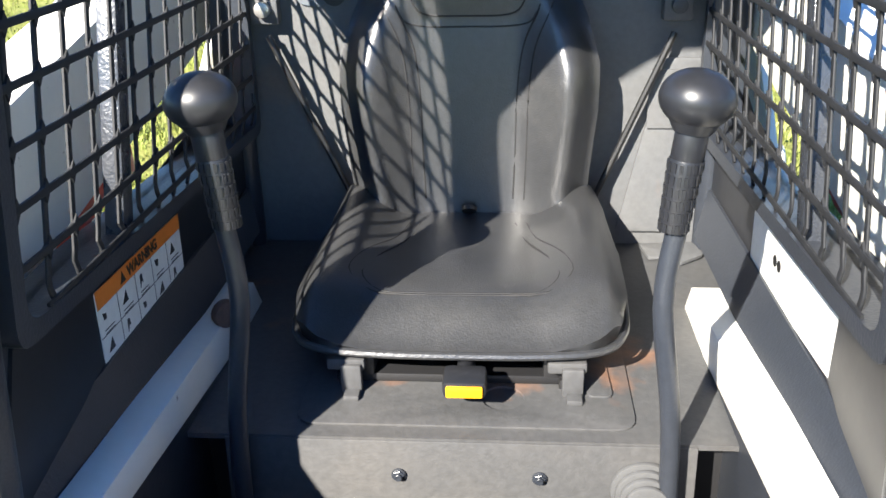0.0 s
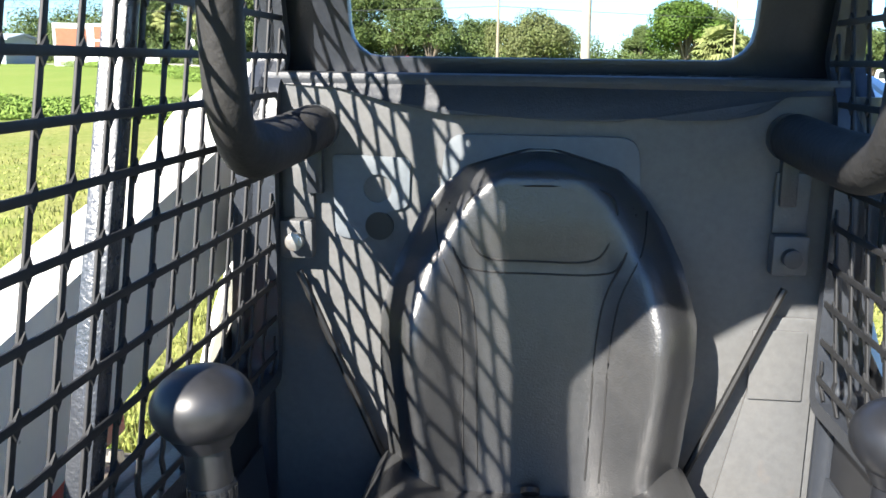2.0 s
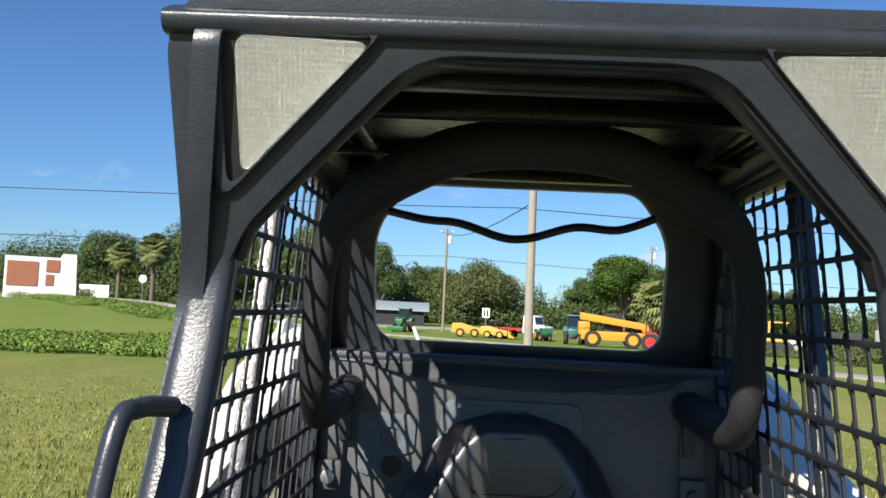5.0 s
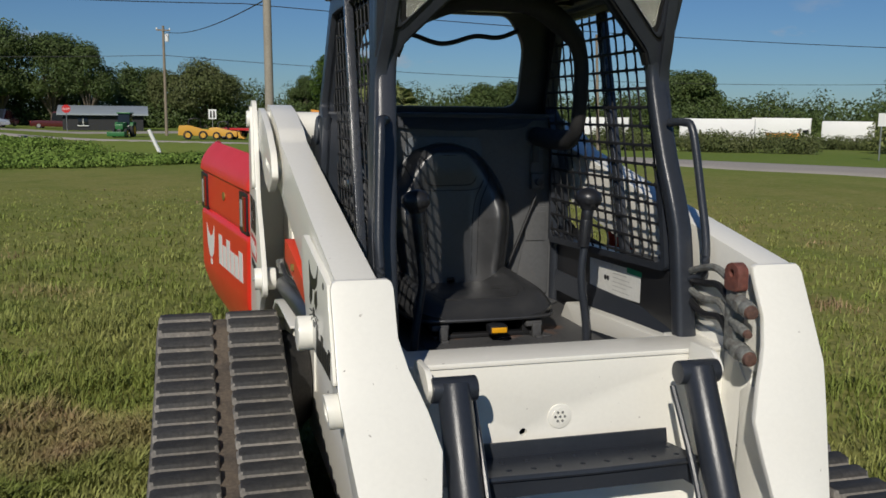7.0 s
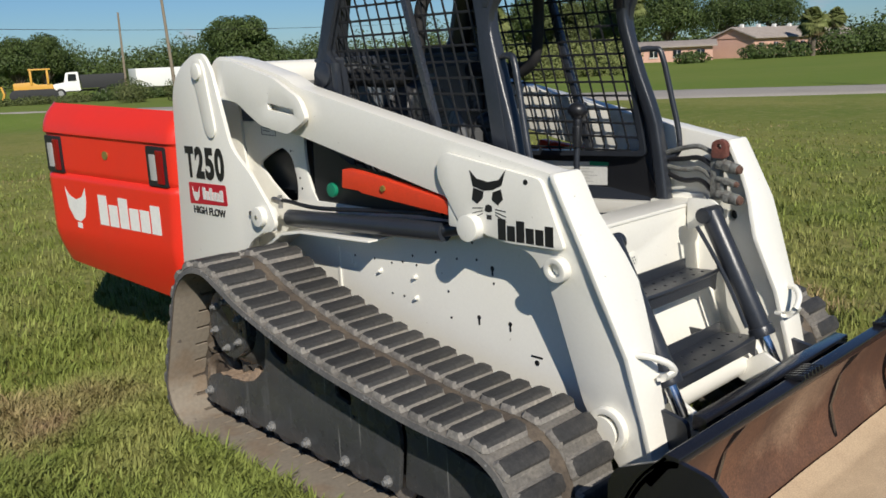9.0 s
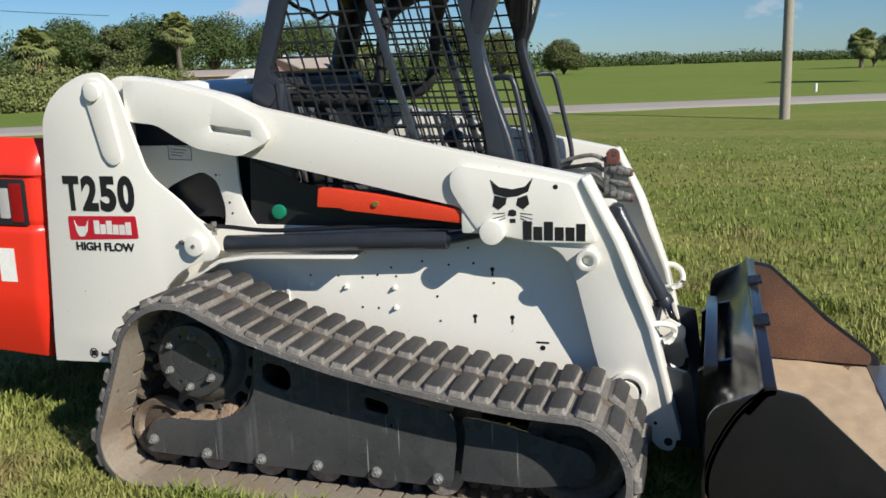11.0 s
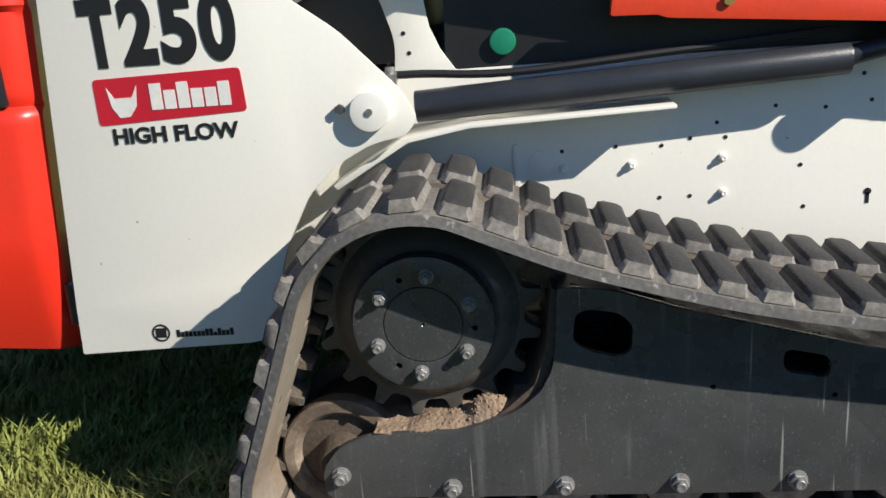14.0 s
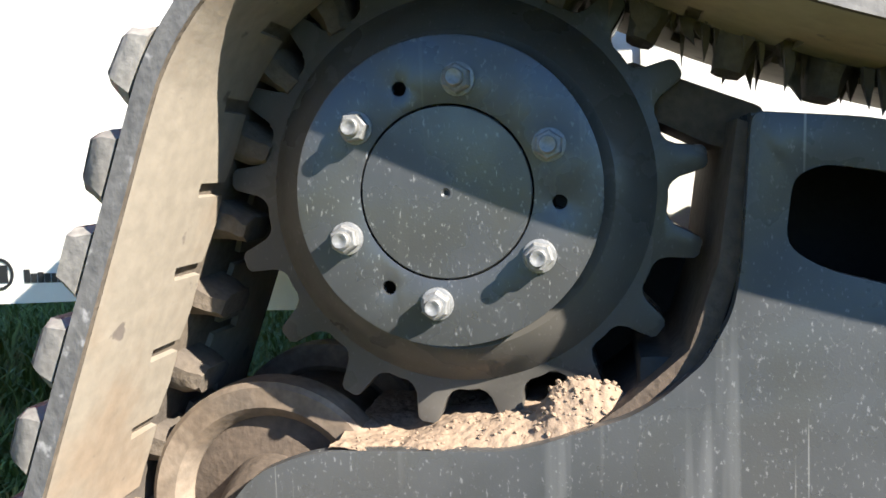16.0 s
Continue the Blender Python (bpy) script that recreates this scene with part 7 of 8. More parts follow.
blades("grass", "short tufted green grass with straw-coloured blades", 300000, 0.9, 16.0, 5, 0.0036, 0.060,
       lambda x, y: ~((np.abs(np.abs(x - 0.015) - 0.825) < 0.24) & (y > -1.66) & (y < 0.38)) & ~((np.abs(x - 0.015) < 0.95) & (y < -1.85) & (y > -2.80)))

def tufted(x, y):
    clear = ~((np.abs(np.abs(x - 0.015) - 0.825) < 0.26) & (y > -1.70) & (y < 0.40)) & ~((np.abs(x - 0.015) < 0.97) & (y < -1.85) & (y > -2.82))
    lump = np.array([noise.noise(Vector((p * 3.1, q * 3.1, 8.0))) + 0.5 * noise.noise(Vector((p * 9.0, q * 9.0, 2.0))) for p, q in zip(x, y)])
    return clear & (lump > 0.14)


blades("grass_tufts", "taller fresh green tufts standing in the mown grass", 110000, 0.9, 13.0, 15, 0.0042, 0.088, tufted)

# ---- trees ----
def leaf_cloud(lobes, count, size, seed, flat=0.0):
    """Small bent leaf sprays spread over and through the lobes (centre, radii)."""
    rs = np.random.RandomState(seed)
    vol = np.array([r[0] * r[1] * r[2] for _, r in lobes]) ** (2 / 3)
    pick = rs.choice(len(lobes), count, p=vol / vol.sum())
    c = np.array([lobes[i][0] for i in pick])
    rad = np.array([lobes[i][1] for i in pick])
    d = rs.normal(size=(count, 3))
    d /= np.linalg.norm(d, axis=1)[:, None]
    shell = 0.30 + 0.78 * rs.rand(count) ** 0.55
    p = c + d * rad * shell[:, None]
    s = size * (0.6 + 0.8 * rs.rand(count))
    d = d * 0.75 + rs.normal(size=(count, 3)) * 0.34 + [0, 0, 0.2]
    d /= np.linalg.norm(d, axis=1)[:, None] + 1e-9
    a = np.cross(d, rs.normal(size=(count, 3)))
    a /= np.linalg.norm(a, axis=1)[:, None] + 1e-9
    b = np.cross(d + 0.45 * rs.normal(size=(count, 3)), a)
    b /= np.linalg.norm(b, axis=1)[:, None] + 1e-9
    co = np.empty((count, 4, 3))
    co[:, 0] = p - a * s[:, None]
    co[:, 1] = p + b * s[:, None] * 0.55 + d * s[:, None] * 0.15
    co[:, 2] = p + a * s[:, None]
    co[:, 3] = p - b * s[:, None] * 0.55 + d * s[:, None] * 0.15
    me = bpy.data.meshes.new("leaves")
    quads = (np.arange(count) * 4)[:, None] + [0, 1, 2, 3]
    me.vertices.add(count * 4)
    me.vertices.foreach_set("co", co.reshape(-1))
    me.loops.add(count * 4)
    me.loops.foreach_set("vertex_index", quads.reshape(-1).astype(np.int32))
    me.polygons.add(count)
    me.polygons.foreach_set("loop_start", (np.arange(count) * 4).astype(np.int32))
    me.update(calc_edges=True)
    return me


def limb(a, b, r0, r1, n=7):
    a, b = Vector(a), Vector(b)
    mid = a.lerp(b, 0.5) + Vector((0, 0, 0.06 * (b - a).length))
    path = smooth_path([a, mid, b], 4)
    return sweep(path, disc((0, 0), 1, n), (0.1, 1, 0.2), False, [r0 + (r1 - r0) * i / (len(path) - 1) for i in range(len(path))])


def broadleaf(name, label, x, y, tall, wide, seed, leaf=None, count=3600, bare=0.14, z0=None, group=""):
    """Trunk with limbs and a lobed crown of small leaf sprays."""
    r = random.Random(seed)
    z = ground_z(x, y) - 0.05 if z0 is None else z0
    tree = thing(name, label, "tree", group=group, at=(x, y, z))
    crown0 = tall * bare
    lobes, limbs = [], [limb((0, 0, 0), (r.uniform(-0.2, 0.2), r.uniform(-0.2, 0.2), crown0 + tall * 0.15), 0.028 * tall + 0.05, 0.018 * tall + 0.03)]
    n = 21
    for k in range(n):
        a = 2 * math.pi * k / n + r.uniform(-0.3, 0.3)
        h = r.uniform(0.15, 1.0)
        rad = wide * 0.5 * (0.62 if h < 0.75 else 0.38) * r.uniform(0.7, 1.05)
        c = (math.cos(a) * rad, math.sin(a) * rad, crown0 + (tall - crown0) * (0.18 + 0.66 * h))
        q = wide * r.uniform(0.11, 0.26)
        lobes.append((c, (q, q * r.uniform(0.75, 1.1), q * r.uniform(0.6, 0.9))))
        limbs.append(limb((0, 0, crown0 * r.uniform(0.7, 1.1)), (c[0] * 0.85, c[1] * 0.85, c[2] - q * 0.2), 0.012 * tall + 0.02, 0.03))
    lobes.append(((0, 0, tall - wide * 0.17), (wide * 0.2, wide * 0.2, wide * 0.17)))
    part("trunk", merge(*limbs), BARK, tree, smooth=60)
    me = leaf_cloud(lobes, int(count * 5.6), 0.0085 * wide + 0.052, seed)
    me.materials.append(leaf or LEAF)
    crown = new("crown", me)
    crown.parent = tree
    return tree


def fan_mesh(name, mat, count, crown_r, seed, droop0, droop1):
    """Fan leaves on stalks round a bud: each a ring of narrow pointed blades."""
    r = random.Random(seed)
    bm = bmesh.new()
    for k in range(count):
        a = r.uniform(0, 2 * math.pi)
        e = radians(r.uniform(droop0, droop1))
        d = Vector((math.cos(a) * math.cos(e), math.sin(a) * math.cos(e), math.sin(e)))
        hub = d * crown_r * r.uniform(0.34, 0.62)
        side_v = d.cross(Vector((0, 0, 1)))
        side_v = side_v.normalized() if side_v.length > 0.01 else Vector((1, 0, 0))
        up = side_v.cross(d)
        spin = r.uniform(-0.5, 0.5)
        side_v, up = side_v * math.cos(spin) + up * math.sin(spin), up * math.cos(spin) - side_v * math.sin(spin)
        s0 = bm.verts.new((0, 0, 0))
        s1, s2 = bm.verts.new(hub + side_v * 0.03), bm.verts.new(hub - side_v * 0.03)
        bm.faces.new((s0, s1, s2))
        L = crown_r * r.uniform(0.40, 0.55)
        m = 11
        for j in range(m):
            t = radians(-95 + 190 * j / (m - 1))
            w = d * math.cos(t) + side_v * math.sin(t)
            w2 = -d * math.sin(t) + side_v * math.cos(t)
            tip = hub + w * L + Vector((0, 0, -0.36 * L)) + up * 0.05 * L
            mid = hub + w * L * 0.55 + up * 0.06 * L
            q = 0.062 * crown_r
            v = [bm.verts.new(hub), bm.verts.new(mid - w2 * q), bm.verts.new(tip), bm.verts.new(mid + w2 * q)]
            bm.faces.new(v)
    return mesh_of(bm, name, mat, 0)


PALM_GREEN = [fan_mesh("fronds", FROND, 135, 1.0, 20 + k, -55, 88) for k in range(3)]
PALM_DEAD = [fan_mesh("dead_fronds", DEADFROND, 48, 0.86, 40 + k, -86, -42) for k in range(3)]


def palm(label, x, y, tall, crown, seed, lean=0.0, z0=None, trunk=True):
    r = random.Random(seed)
    z = ground_z(x, y) - 0.05 if z0 is None else z0
    p = thing("palm_tree", label, "palm tree", group="palms", at=(x, y, z))
    top = Vector((lean, 0, tall - crown))
    if trunk:
        path = smooth_path([(0, 0, 0), (lean * 0.2, 0, top.z * 0.4), (lean * 0.7, 0, top.z * 0.8), tuple(top)], 6)
        part("trunk", sweep(path, disc((0, 0), 1, 10), (0.1, 1, 0), False, [0.25 - 0.06 * i / (len(path) - 1) for i in range(len(path))]), BARK, p, smooth=60)
    for nm, meshes in (("fronds", PALM_GREEN), ("dead_fronds", PALM_DEAD)):
        ob = new(nm, meshes[seed % 3])
        ob.parent = p
        ob.matrix_local = Matrix.Translation(top) @ Matrix.Rotation(r.uniform(0, 6), 4, "Z") @ Matrix.Scale(crown, 4)
    return p


OAK = "tall dark green live oak beside the road"
broadleaf("oak_tree", OAK, -51.1, 117.0, 9.2, 10, 1)
broadleaf("oak_tree", OAK, -34.3, 107.2, 11.2, 13.5, 2, count=5200)
broadleaf("oak_tree", OAK, -28.5, 109.0, 9.6, 9, 3)
broadleaf("oak_tree", OAK, -21.7, 105.3, 11.0, 10, 4, count=4200)
broadleaf("oak_tree", OAK, -16.6, 106.2, 10.6, 9.0, 5)
broadleaf("oak_tree", OAK, -12.5, 104.0, 9.6, 7.0, 6)
broadleaf("oak_tree", "grey-green broadleaf tree behind a pavilion", -7.5, 118, 7.6, 9, 7, LEAF)
broadleaf("oak_tree", "pale half-bare spreading tree behind parked machines", 0.2, 108.4, 7.9, 10.5, 8, LEAF2, bare=0.12)
broadleaf("oak_tree", "pale half-bare spreading tree behind parked machines", -4.2, 111.4, 7.0, 7, 9, LEAF2, bare=0.12)
broadleaf("oak_tree", "small dark round tree in a tree row", 13.1, 117.6, 7.0, 4.6, 10)
broadleaf("pine_tree", "broad bright green pine with bare branching trunk", 16.5, 102.0, 8.8, 10.5, 11, PINELEAF, count=5200, bare=0.34)
broadleaf("pine_tree", "broad bright green pine with bare branching trunk", 20.0, 104.0, 8.2, 7.0, 12, LEAF, bare=0.3)
broadleaf("oak_tree", "dense dark round tree behind white trailers", 48.0, 79.0, 6.6, 9.5, 13, count=5000, bare=0.06)
broadleaf("oak_tree", "dense round tree in a far tree row", 39.0, 109.4, 6.6, 8, 14, bare=0.06)
broadleaf("oak_tree", "dense round tree in a far tree row", 33.0, 101.0, 5.9, 7, 15, bare=0.06)
broadleaf("oak_tree", "tall soft green tree behind palmetto thicket", 60.7, 46.4, 6.2, 5.6, 16, LEAF2, bare=0.08)
broadleaf("oak_tree", "tall soft green tree behind palmetto thicket", 71.5, 48.7, 6.9, 6, 17, bare=0.08)
broadleaf("oak_tree", "tall oak with sky gaps behind a pink house", 108.6, 66, 9.8, 11.5, 18, bare=0.3, count=3000)
broadleaf("oak_tree", "tall oak with sky gaps behind a pink house", 112, 59.1, 8.9, 9, 19, bare=0.3, count=2600)
broadleaf("oak_tree", "tall oak with sky gaps behind a pink house", 115, 53.8, 8.8, 9, 20, bare=0.3, count=2600)
broadleaf("oak_tree", "tall oak with sky gaps behind a pink house", 103, 73, 9.2, 11, 21, bare=0.25, count=3000)
broadleaf("oak_tree", "tall oak with sky gaps behind a pink house", 92, 76, 8.6, 11, 22, bare=0.2, count=3000)
broadleaf("oak_tree", "broad olive-green thicket tree at the field edge", 102, 29, 6.6, 7, 23, LEAF2, bare=0.05)
broadleaf("oak_tree", "broad olive-green thicket tree at the field edge", 106, 24, 5.4, 6.5, 24, LEAF2, bare=0.05)
broadleaf("oak_tree", "broad olive-green thicket tree at the field edge", 112, 17, 4.6, 6.5, 25, LEAF2, bare=0.05)
broadleaf("oak_tree", "small tree beside a cabbage palm in the field", 109.6, -20.8, 3.7, 4.2, 26, bare=0.1, count=1800)
broadleaf("oak_tree", "small tree beside a cabbage palm in the field", 108.5, -18.9, 3.2, 3.2, 27, bare=0.1, count=1800)
broadleaf("oak_tree", "dark spreading tree far across the field", 186.5, -62.7, 3.4, 11, 28, bare=0.05, count=2600)

PALM = "cabbage palm with round head and brown skirt"
for i, (x, y, h, c, lean) in enumerate(((-42.4, 99, 6.9, 1.8, 0), (-37.1, 95.7, 8.0, 2.1, 0), (-25.1, 99.4, 7.0, 1.9, 0), (-23.2, 99.8, 6.4, 1.7, 0.2), (16.2, 81.8, 5.9, 2.6, 0), (50.1, -12.6, 6.05, 1.75, 0.1), (68.1, -22.5, 6.5, 1.65, -0.4),
                                    (67.8, -23.8, 6.0, 1.8, 0.5), (105.1, -17.1, 4.5, 1.8, 0), (121.9, -34.7, 3.7, 1.3, 0), (121.3, -36.9, 3.6, 1.3, 0), (133.1, -30.7, 2.8, 1.1, 0), (132.6, -32.8, 2.7, 1.0, 0), (71.7, 47.6, 8.1, 1.9, 0), (41.7, 37.8, 5.2, 1.6, 0),
                                    (67.9, 44.9, 7.6, 1.6, 0), (102.5, 43.2, 5.5, 1.3, 0), (103.5, 40.7, 5.4, 1.4, 0), (89.0, 36.9, 5.1, 1.7, 0), (18.5, 83.0, 5.0, 2.2, 0))):
    palm(PALM, x, y, h, c, i, lean)


def thicket(name, label, cat, spots, count, size, seed, mat):
    """Uncountable low growth: lumps of leaf sprays along the spots (x, y, radius, height)."""
    lobes = [((x, y, ground_z(x, y) + h * 0.42), (r, r, h * 0.58)) for x, y, r, h in spots]
    me = leaf_cloud(lobes, count, size, seed)
    me.materials.append(mat)
    return tagged(new(name, me), label=label, category=cat, kind="stuff")


def along(a, b, n, r, h, seed, jitter=0.6):
    q = random.Random(seed)
    return [(a[0] + (b[0] - a[0]) * (k + q.random()) / n + q.uniform(-jitter, jitter), a[1] + (b[1] - a[1]) * (k + q.random()) / n + q.uniform(-jitter, jitter), r * q.uniform(0.7, 1.3), h * q.uniform(0.65, 1.25)) for k in range(n)]


thicket("far_woods", "dark continuous woodland behind the roadside trees", "woods", along((-72, 118), (-8, 114), 60, 2.6, 7.0, 51, 2.5) + along((-8, 121), (40, 118), 40, 2.3, 5.4, 52, 2.0)
        + along((40, 116), (74, 92), 34, 2.2, 5.0, 53, 2.0) + along((78, 84), (104, 78), 22, 2.4, 6.6, 54, 2.0), 130000, 0.17, 55, LEAF)
thicket("yard_scrub", "tangled dark green scrub along the yard edge", "bushes", along((13, 50), (30, 45.5), 46, 0.7, 0.5, 61, 1.0) + along((30, 45.5), (44, 40.5), 40, 0.75, 0.8, 62, 1.0) + along((17, 38.5), (27, 33), 26, 0.8, 1.1, 63, 1.2), 60000, 0.055, 64, LEAF2)
thicket("verge_weeds", "rank bright green weeds along the ditch", "weeds", along((-19, 19.0), (-7, 22.6), 150, 0.75, 0.34, 65, 1.3) + along((-7, 22.6), (1.5, 25.2), 70, 0.7, 0.26, 66, 1.1) + along((-19, 22.5), (-5, 26.5), 130, 0.9, 0.30, 67, 1.7), 150000, 0.045, 68, WEED)
thicket("palmetto_thicket", "dense palmetto and shrub thicket along the field", "bushes", along((33, 34.5), (48, 32.5), 22, 1.5, 2.1, 1) + along((52, 41), (58, 39), 7, 1.8, 2.4, 2), 52000, 0.085, 3, FROND)
thicket("scrub", "rough green scrub in front of parked trucks", "bushes", along((19, 47), (28, 45), 14, 0.8, 0.8, 4) + along((36, 44), (41, 42.5), 5, 0.8, 0.6, 5) + along((46, 46), (52, 44), 6, 1.2, 1.2, 6), 26000, 0.06, 7, LEAF)
thicket("ditch_weeds", "low bright weeds on the ditch bank beside the lane", "weeds", along((-6, 36), (-15, 46), 60, 0.9, 0.40, 31, 1.8) + along((-15, 46), (-38, 72), 110, 1.1, 0.40, 32, 2.4), 80000, 0.05, 33, WEED)
thicket("hedge", "clipped dark hedge and shrubs by the street", "bushes", along((-34, 92), (-24, 93), 10, 1.0, 1.0, 8) + [(-38.5, 82, 1.0, 1.2)], 6000, 0.10, 9, LEAF)
thicket("house_bushes", "rounded green bushes before a pink house", "bushes", [(86.8, 41.4, 2.2, 1.5), (88.5, 39, 2.2, 1.6), (79.3, 45, 1.8, 1.2), (93, 36, 3, 2.6), (96, 33.5, 3, 2.9), (99.5, 31, 3, 3.2)], 16000, 0.14, 10, LEAF)
thicket("undergrowth", "dark undergrowth beneath the roadside trees", "bushes", along((-58, 112), (-10, 108), 30, 2.6, 3.2, 11) + along((-10, 110), (30, 108), 26, 2.6, 3.0, 12), 44000, 0.16, 13, LEAF)
thicket("far_woods", "distant low woods along the horizon", "woods", along((20, 190), (70, 165), 18, 8, 6.0, 14, 4) + along((70, 165), (150, 130), 26, 8, 5.0, 15, 4) + along((-150, 150), (-50, 150), 26, 9, 7, 16, 4)
        + along((150, 130), (250, 40), 40, 8, 4.0, 17, 4) + along((250, 40), (300, -10), 20, 9, 3.6, 18, 4) + along((300, -10), (260, -120), 36, 9, 3.4, 19, 4) + along((110, 100), (150, 30), 24, 6, 5.0, 20, 3), 120000, 0.32, 21, LEAF)

# ---- poles, wires, signs ----
def pole(label, x, y, tall, r, mat, lean=(0, 0), arm=False, group="utility poles"):
    z = ground_z(x, y)
    p = thing("utility_pole", label, "utility pole", group=group, at=(x, y, z - 0.1))
    part("shaft", rod((0, 0, 0), (lean[0], lean[1], tall), r, 14, r2=r * 0.72), mat, p, smooth=60)
    if arm:
        part("transformer", rod((0.28, 0, tall * 0.86), (0.28, 0, tall * 0.93), 0.16, 14, bevel=0.02), WHITEFAR, p)
        part("crossarm", box((lean[0], lean[1], tall - 0.35), (1.1, 0.09, 0.11), 0.01), POLEWOOD, p)
        for k in (-0.5, 0.5):
            part("insulator", rod((k + lean[0], 0, tall - 0.3), (k + lean[0], 0, tall - 0.15), 0.05, 8), WHITEFAR, p)
    return p


pole("round grey concrete pole standing in the grass", 1.5, 27.0, 11.0, 0.155, CONCRETE, (-0.10, 0))
pole("round grey concrete pole standing in the grass", 20.4, -3.55, 11.0, 0.13, CONCRETE, (0.25, 0.05))
pole("weathered wooden utility pole by the road", -14.8, 41.1, 7.2, 0.14, POLEWOOD, (0, 0), True)
pole("wooden utility pole with grey transformer", -3.3, 73.3, 8.9, 0.13, POLEWOOD, (0, 0), True)
pole("thin wooden utility pole by the yard", 13.9, 64.8, 7.8, 0.085, POLEWOOD)
pole("distant wooden utility pole with crossarm", 20.0, 104.4, 10.6, 0.16, POLEWOOD, (0, 0), True)
pole("distant wooden utility pole", 43.3, 96.8, 8.3, 0.15, POLEWOOD)
pole("grey wooden pole at the edge of the yard", 18.0, 36.5, 5.6, 0.085, POLEWOOD, (-0.25, 0.1))


def wire(a, b, sag, r=0.022):
    a, b = Vector(a), Vector(b)
    pts = [a.lerp(b, k / 14) - Vector((0, 0, sag * 4 * (k / 14) * (1 - k / 14))) for k in range(15)]
    ob = new("overhead_wire", mesh_of(tube(pts, r, 5, raw=True), "overhead_wire", WIRE, 60))
    return tagged(ob, label="thin black overhead power line", category="power line", group="power lines")


wire((-14.8, 41.1, 6.62), (-80, 36, 6.5), 0.25)
wire((-14.8, 41.1, 6.62), (1.45, 42.0, 6.75), 0.12)
wire((1.45, 42.0, 6.75), (60, 46.0, 6.4), 0.5)
wire((-14.8, 41.1, 4.32), (-80, 40, 4.3), 0.25)
wire((1.45, 27.0, 5.2), (-3.3, 73.3, 7.9), 0.5)
wire((-3.3, 73.3, 6.0), (-60, 85, 6.5), 0.6)
wire((-3.3, 73.3, 6.0), (70, 74, 5.2), 0.8)


def sign(name, label, x, y, tall, shape, mat, lean=0.0, post=0.03, face=None):
    s = thing(name, label, "sign", at=(x, y, ground_z(x, y) - 0.05))
    part("post", rod((0, 0, 0), (lean * tall, 0, tall), post, 8), face or STEEL, s)
    if shape:
        part("board", plate(shape, (-0.05, -0.03), lambda a, b, c: (a + lean * tall, c, b + tall)), mat, s)
    return s


octo = disc((0, -0.35), 0.38, 8, math.pi / 8)
stop = sign("stop_sign", "red octagonal stop sign on a post", -12.1, 82.5, 2.45, octo, MACHRED)
words("STOP", 0.26, Matrix(((1, 0, 0, -0.30), (0, 0, -1, -0.052), (0, 1, 0, 2.01), (0, 0, 0, 1))), LABELWHITE, stop, "lettering", width=0.6)
sign("road_sign", "round grey back of a road sign", -30.8, 76.7, 2.3, disc((0, -0.3), 0.36, 18), WHITEFAR)
ws = sign("road_sign", "white rectangular road sign with black symbols", 0.3, 68.4, 2.2, [(-0.3, -0.75), (0.3, -0.75), (0.3, 0), (-0.3, 0)], WHITEFAR)
for k in (-0.12, 0.12):
    part("symbol", plate([(k - 0.07, -0.65), (k + 0.07, -0.65), (k + 0.05, -0.12), (k - 0.05, -0.12)], (-0.06, -0.051), lambda a, b, c: (a, c, b + 2.2)), BLACK, ws)
sign("road_sign", "small white sign seen from behind", 24.4, 25.1, 1.85, [(-0.2, -0.5), (0.2, -0.5), (0.2, 0), (-0.2, 0)], WHITEFAR)
sign("marker_post", "white marker post leaning beside the ditch", -2.2, 31.3, 0.95, None, WHITEFAR, -0.42, 0.07, WHITEFAR)
sign("marker_post", "small white marker stake at the road edge", 38.2, -6.0, 0.4, None, WHITEFAR, 0.0, 0.06, WHITEFAR)


# ---- buildings ----
def house(name, label, x, y, turn, length, depth, wall_h, roof_h, wall, roof, windows, vents=0, gable=True):
    h = thing(name, label, "building", at=(x, y, ground_z(x, y) - 0.1))
    h.rotation_euler = (0, 0, radians(turn))
    L, D = length / 2, depth / 2
    part("wall", plate([(-L, -D), (L, -D), (L, D), (-L, D)], (0, wall_h), lambda a, b, c: (a, b, c), [[(-L + 0.2, -D + 0.2), (L - 0.2, -D + 0.2), (L - 0.2, D - 0.2), (-L + 0.2, D - 0.2)]]), wall, h)
    part("roof", plate([(-D - 0.5, wall_h - 0.1), (0, wall_h + roof_h), (D + 0.5, wall_h - 0.1), (D + 0.5, wall_h + 0.05), (0, wall_h + roof_h + 0.16), (-D - 0.5, wall_h + 0.05)], (-L - 0.5, L + 0.5), lambda a, b, c: (c, a, b)), roof, h)
    for s in (-1, 1):
        part("gable", plate([(-D, wall_h), (D, wall_h), (0, wall_h + roof_h)], (s * L - 0.1, s * L + 0.1), lambda a, b, c: (c, a, b)), wall, h)
    for k in range(windows):
        a = -L + length * (k + 0.5) / windows
        w = part("window", box((a, -D - 0.02, wall_h * 0.55), (0.9, 0.08, wall_h * 0.42), 0.01), CARGLASS, h)
        part("frame", box((a, -D - 0.05, wall_h * 0.55), (0.05, 0.05, wall_h * 0.42)), WHITEFAR, w)
        part("sill", box((a, -D - 0.08, wall_h * 0.33), (1.05, 0.12, 0.08), 0.01), WHITEFAR, w)
    for k in range(vents):
        part("roof_vent", box((-L + length * (k + 0.5) / vents, 0, wall_h + roof_h + 0.25), (0.42, 0.42, 0.40), 0.04), WHITEFAR, h)
    return h


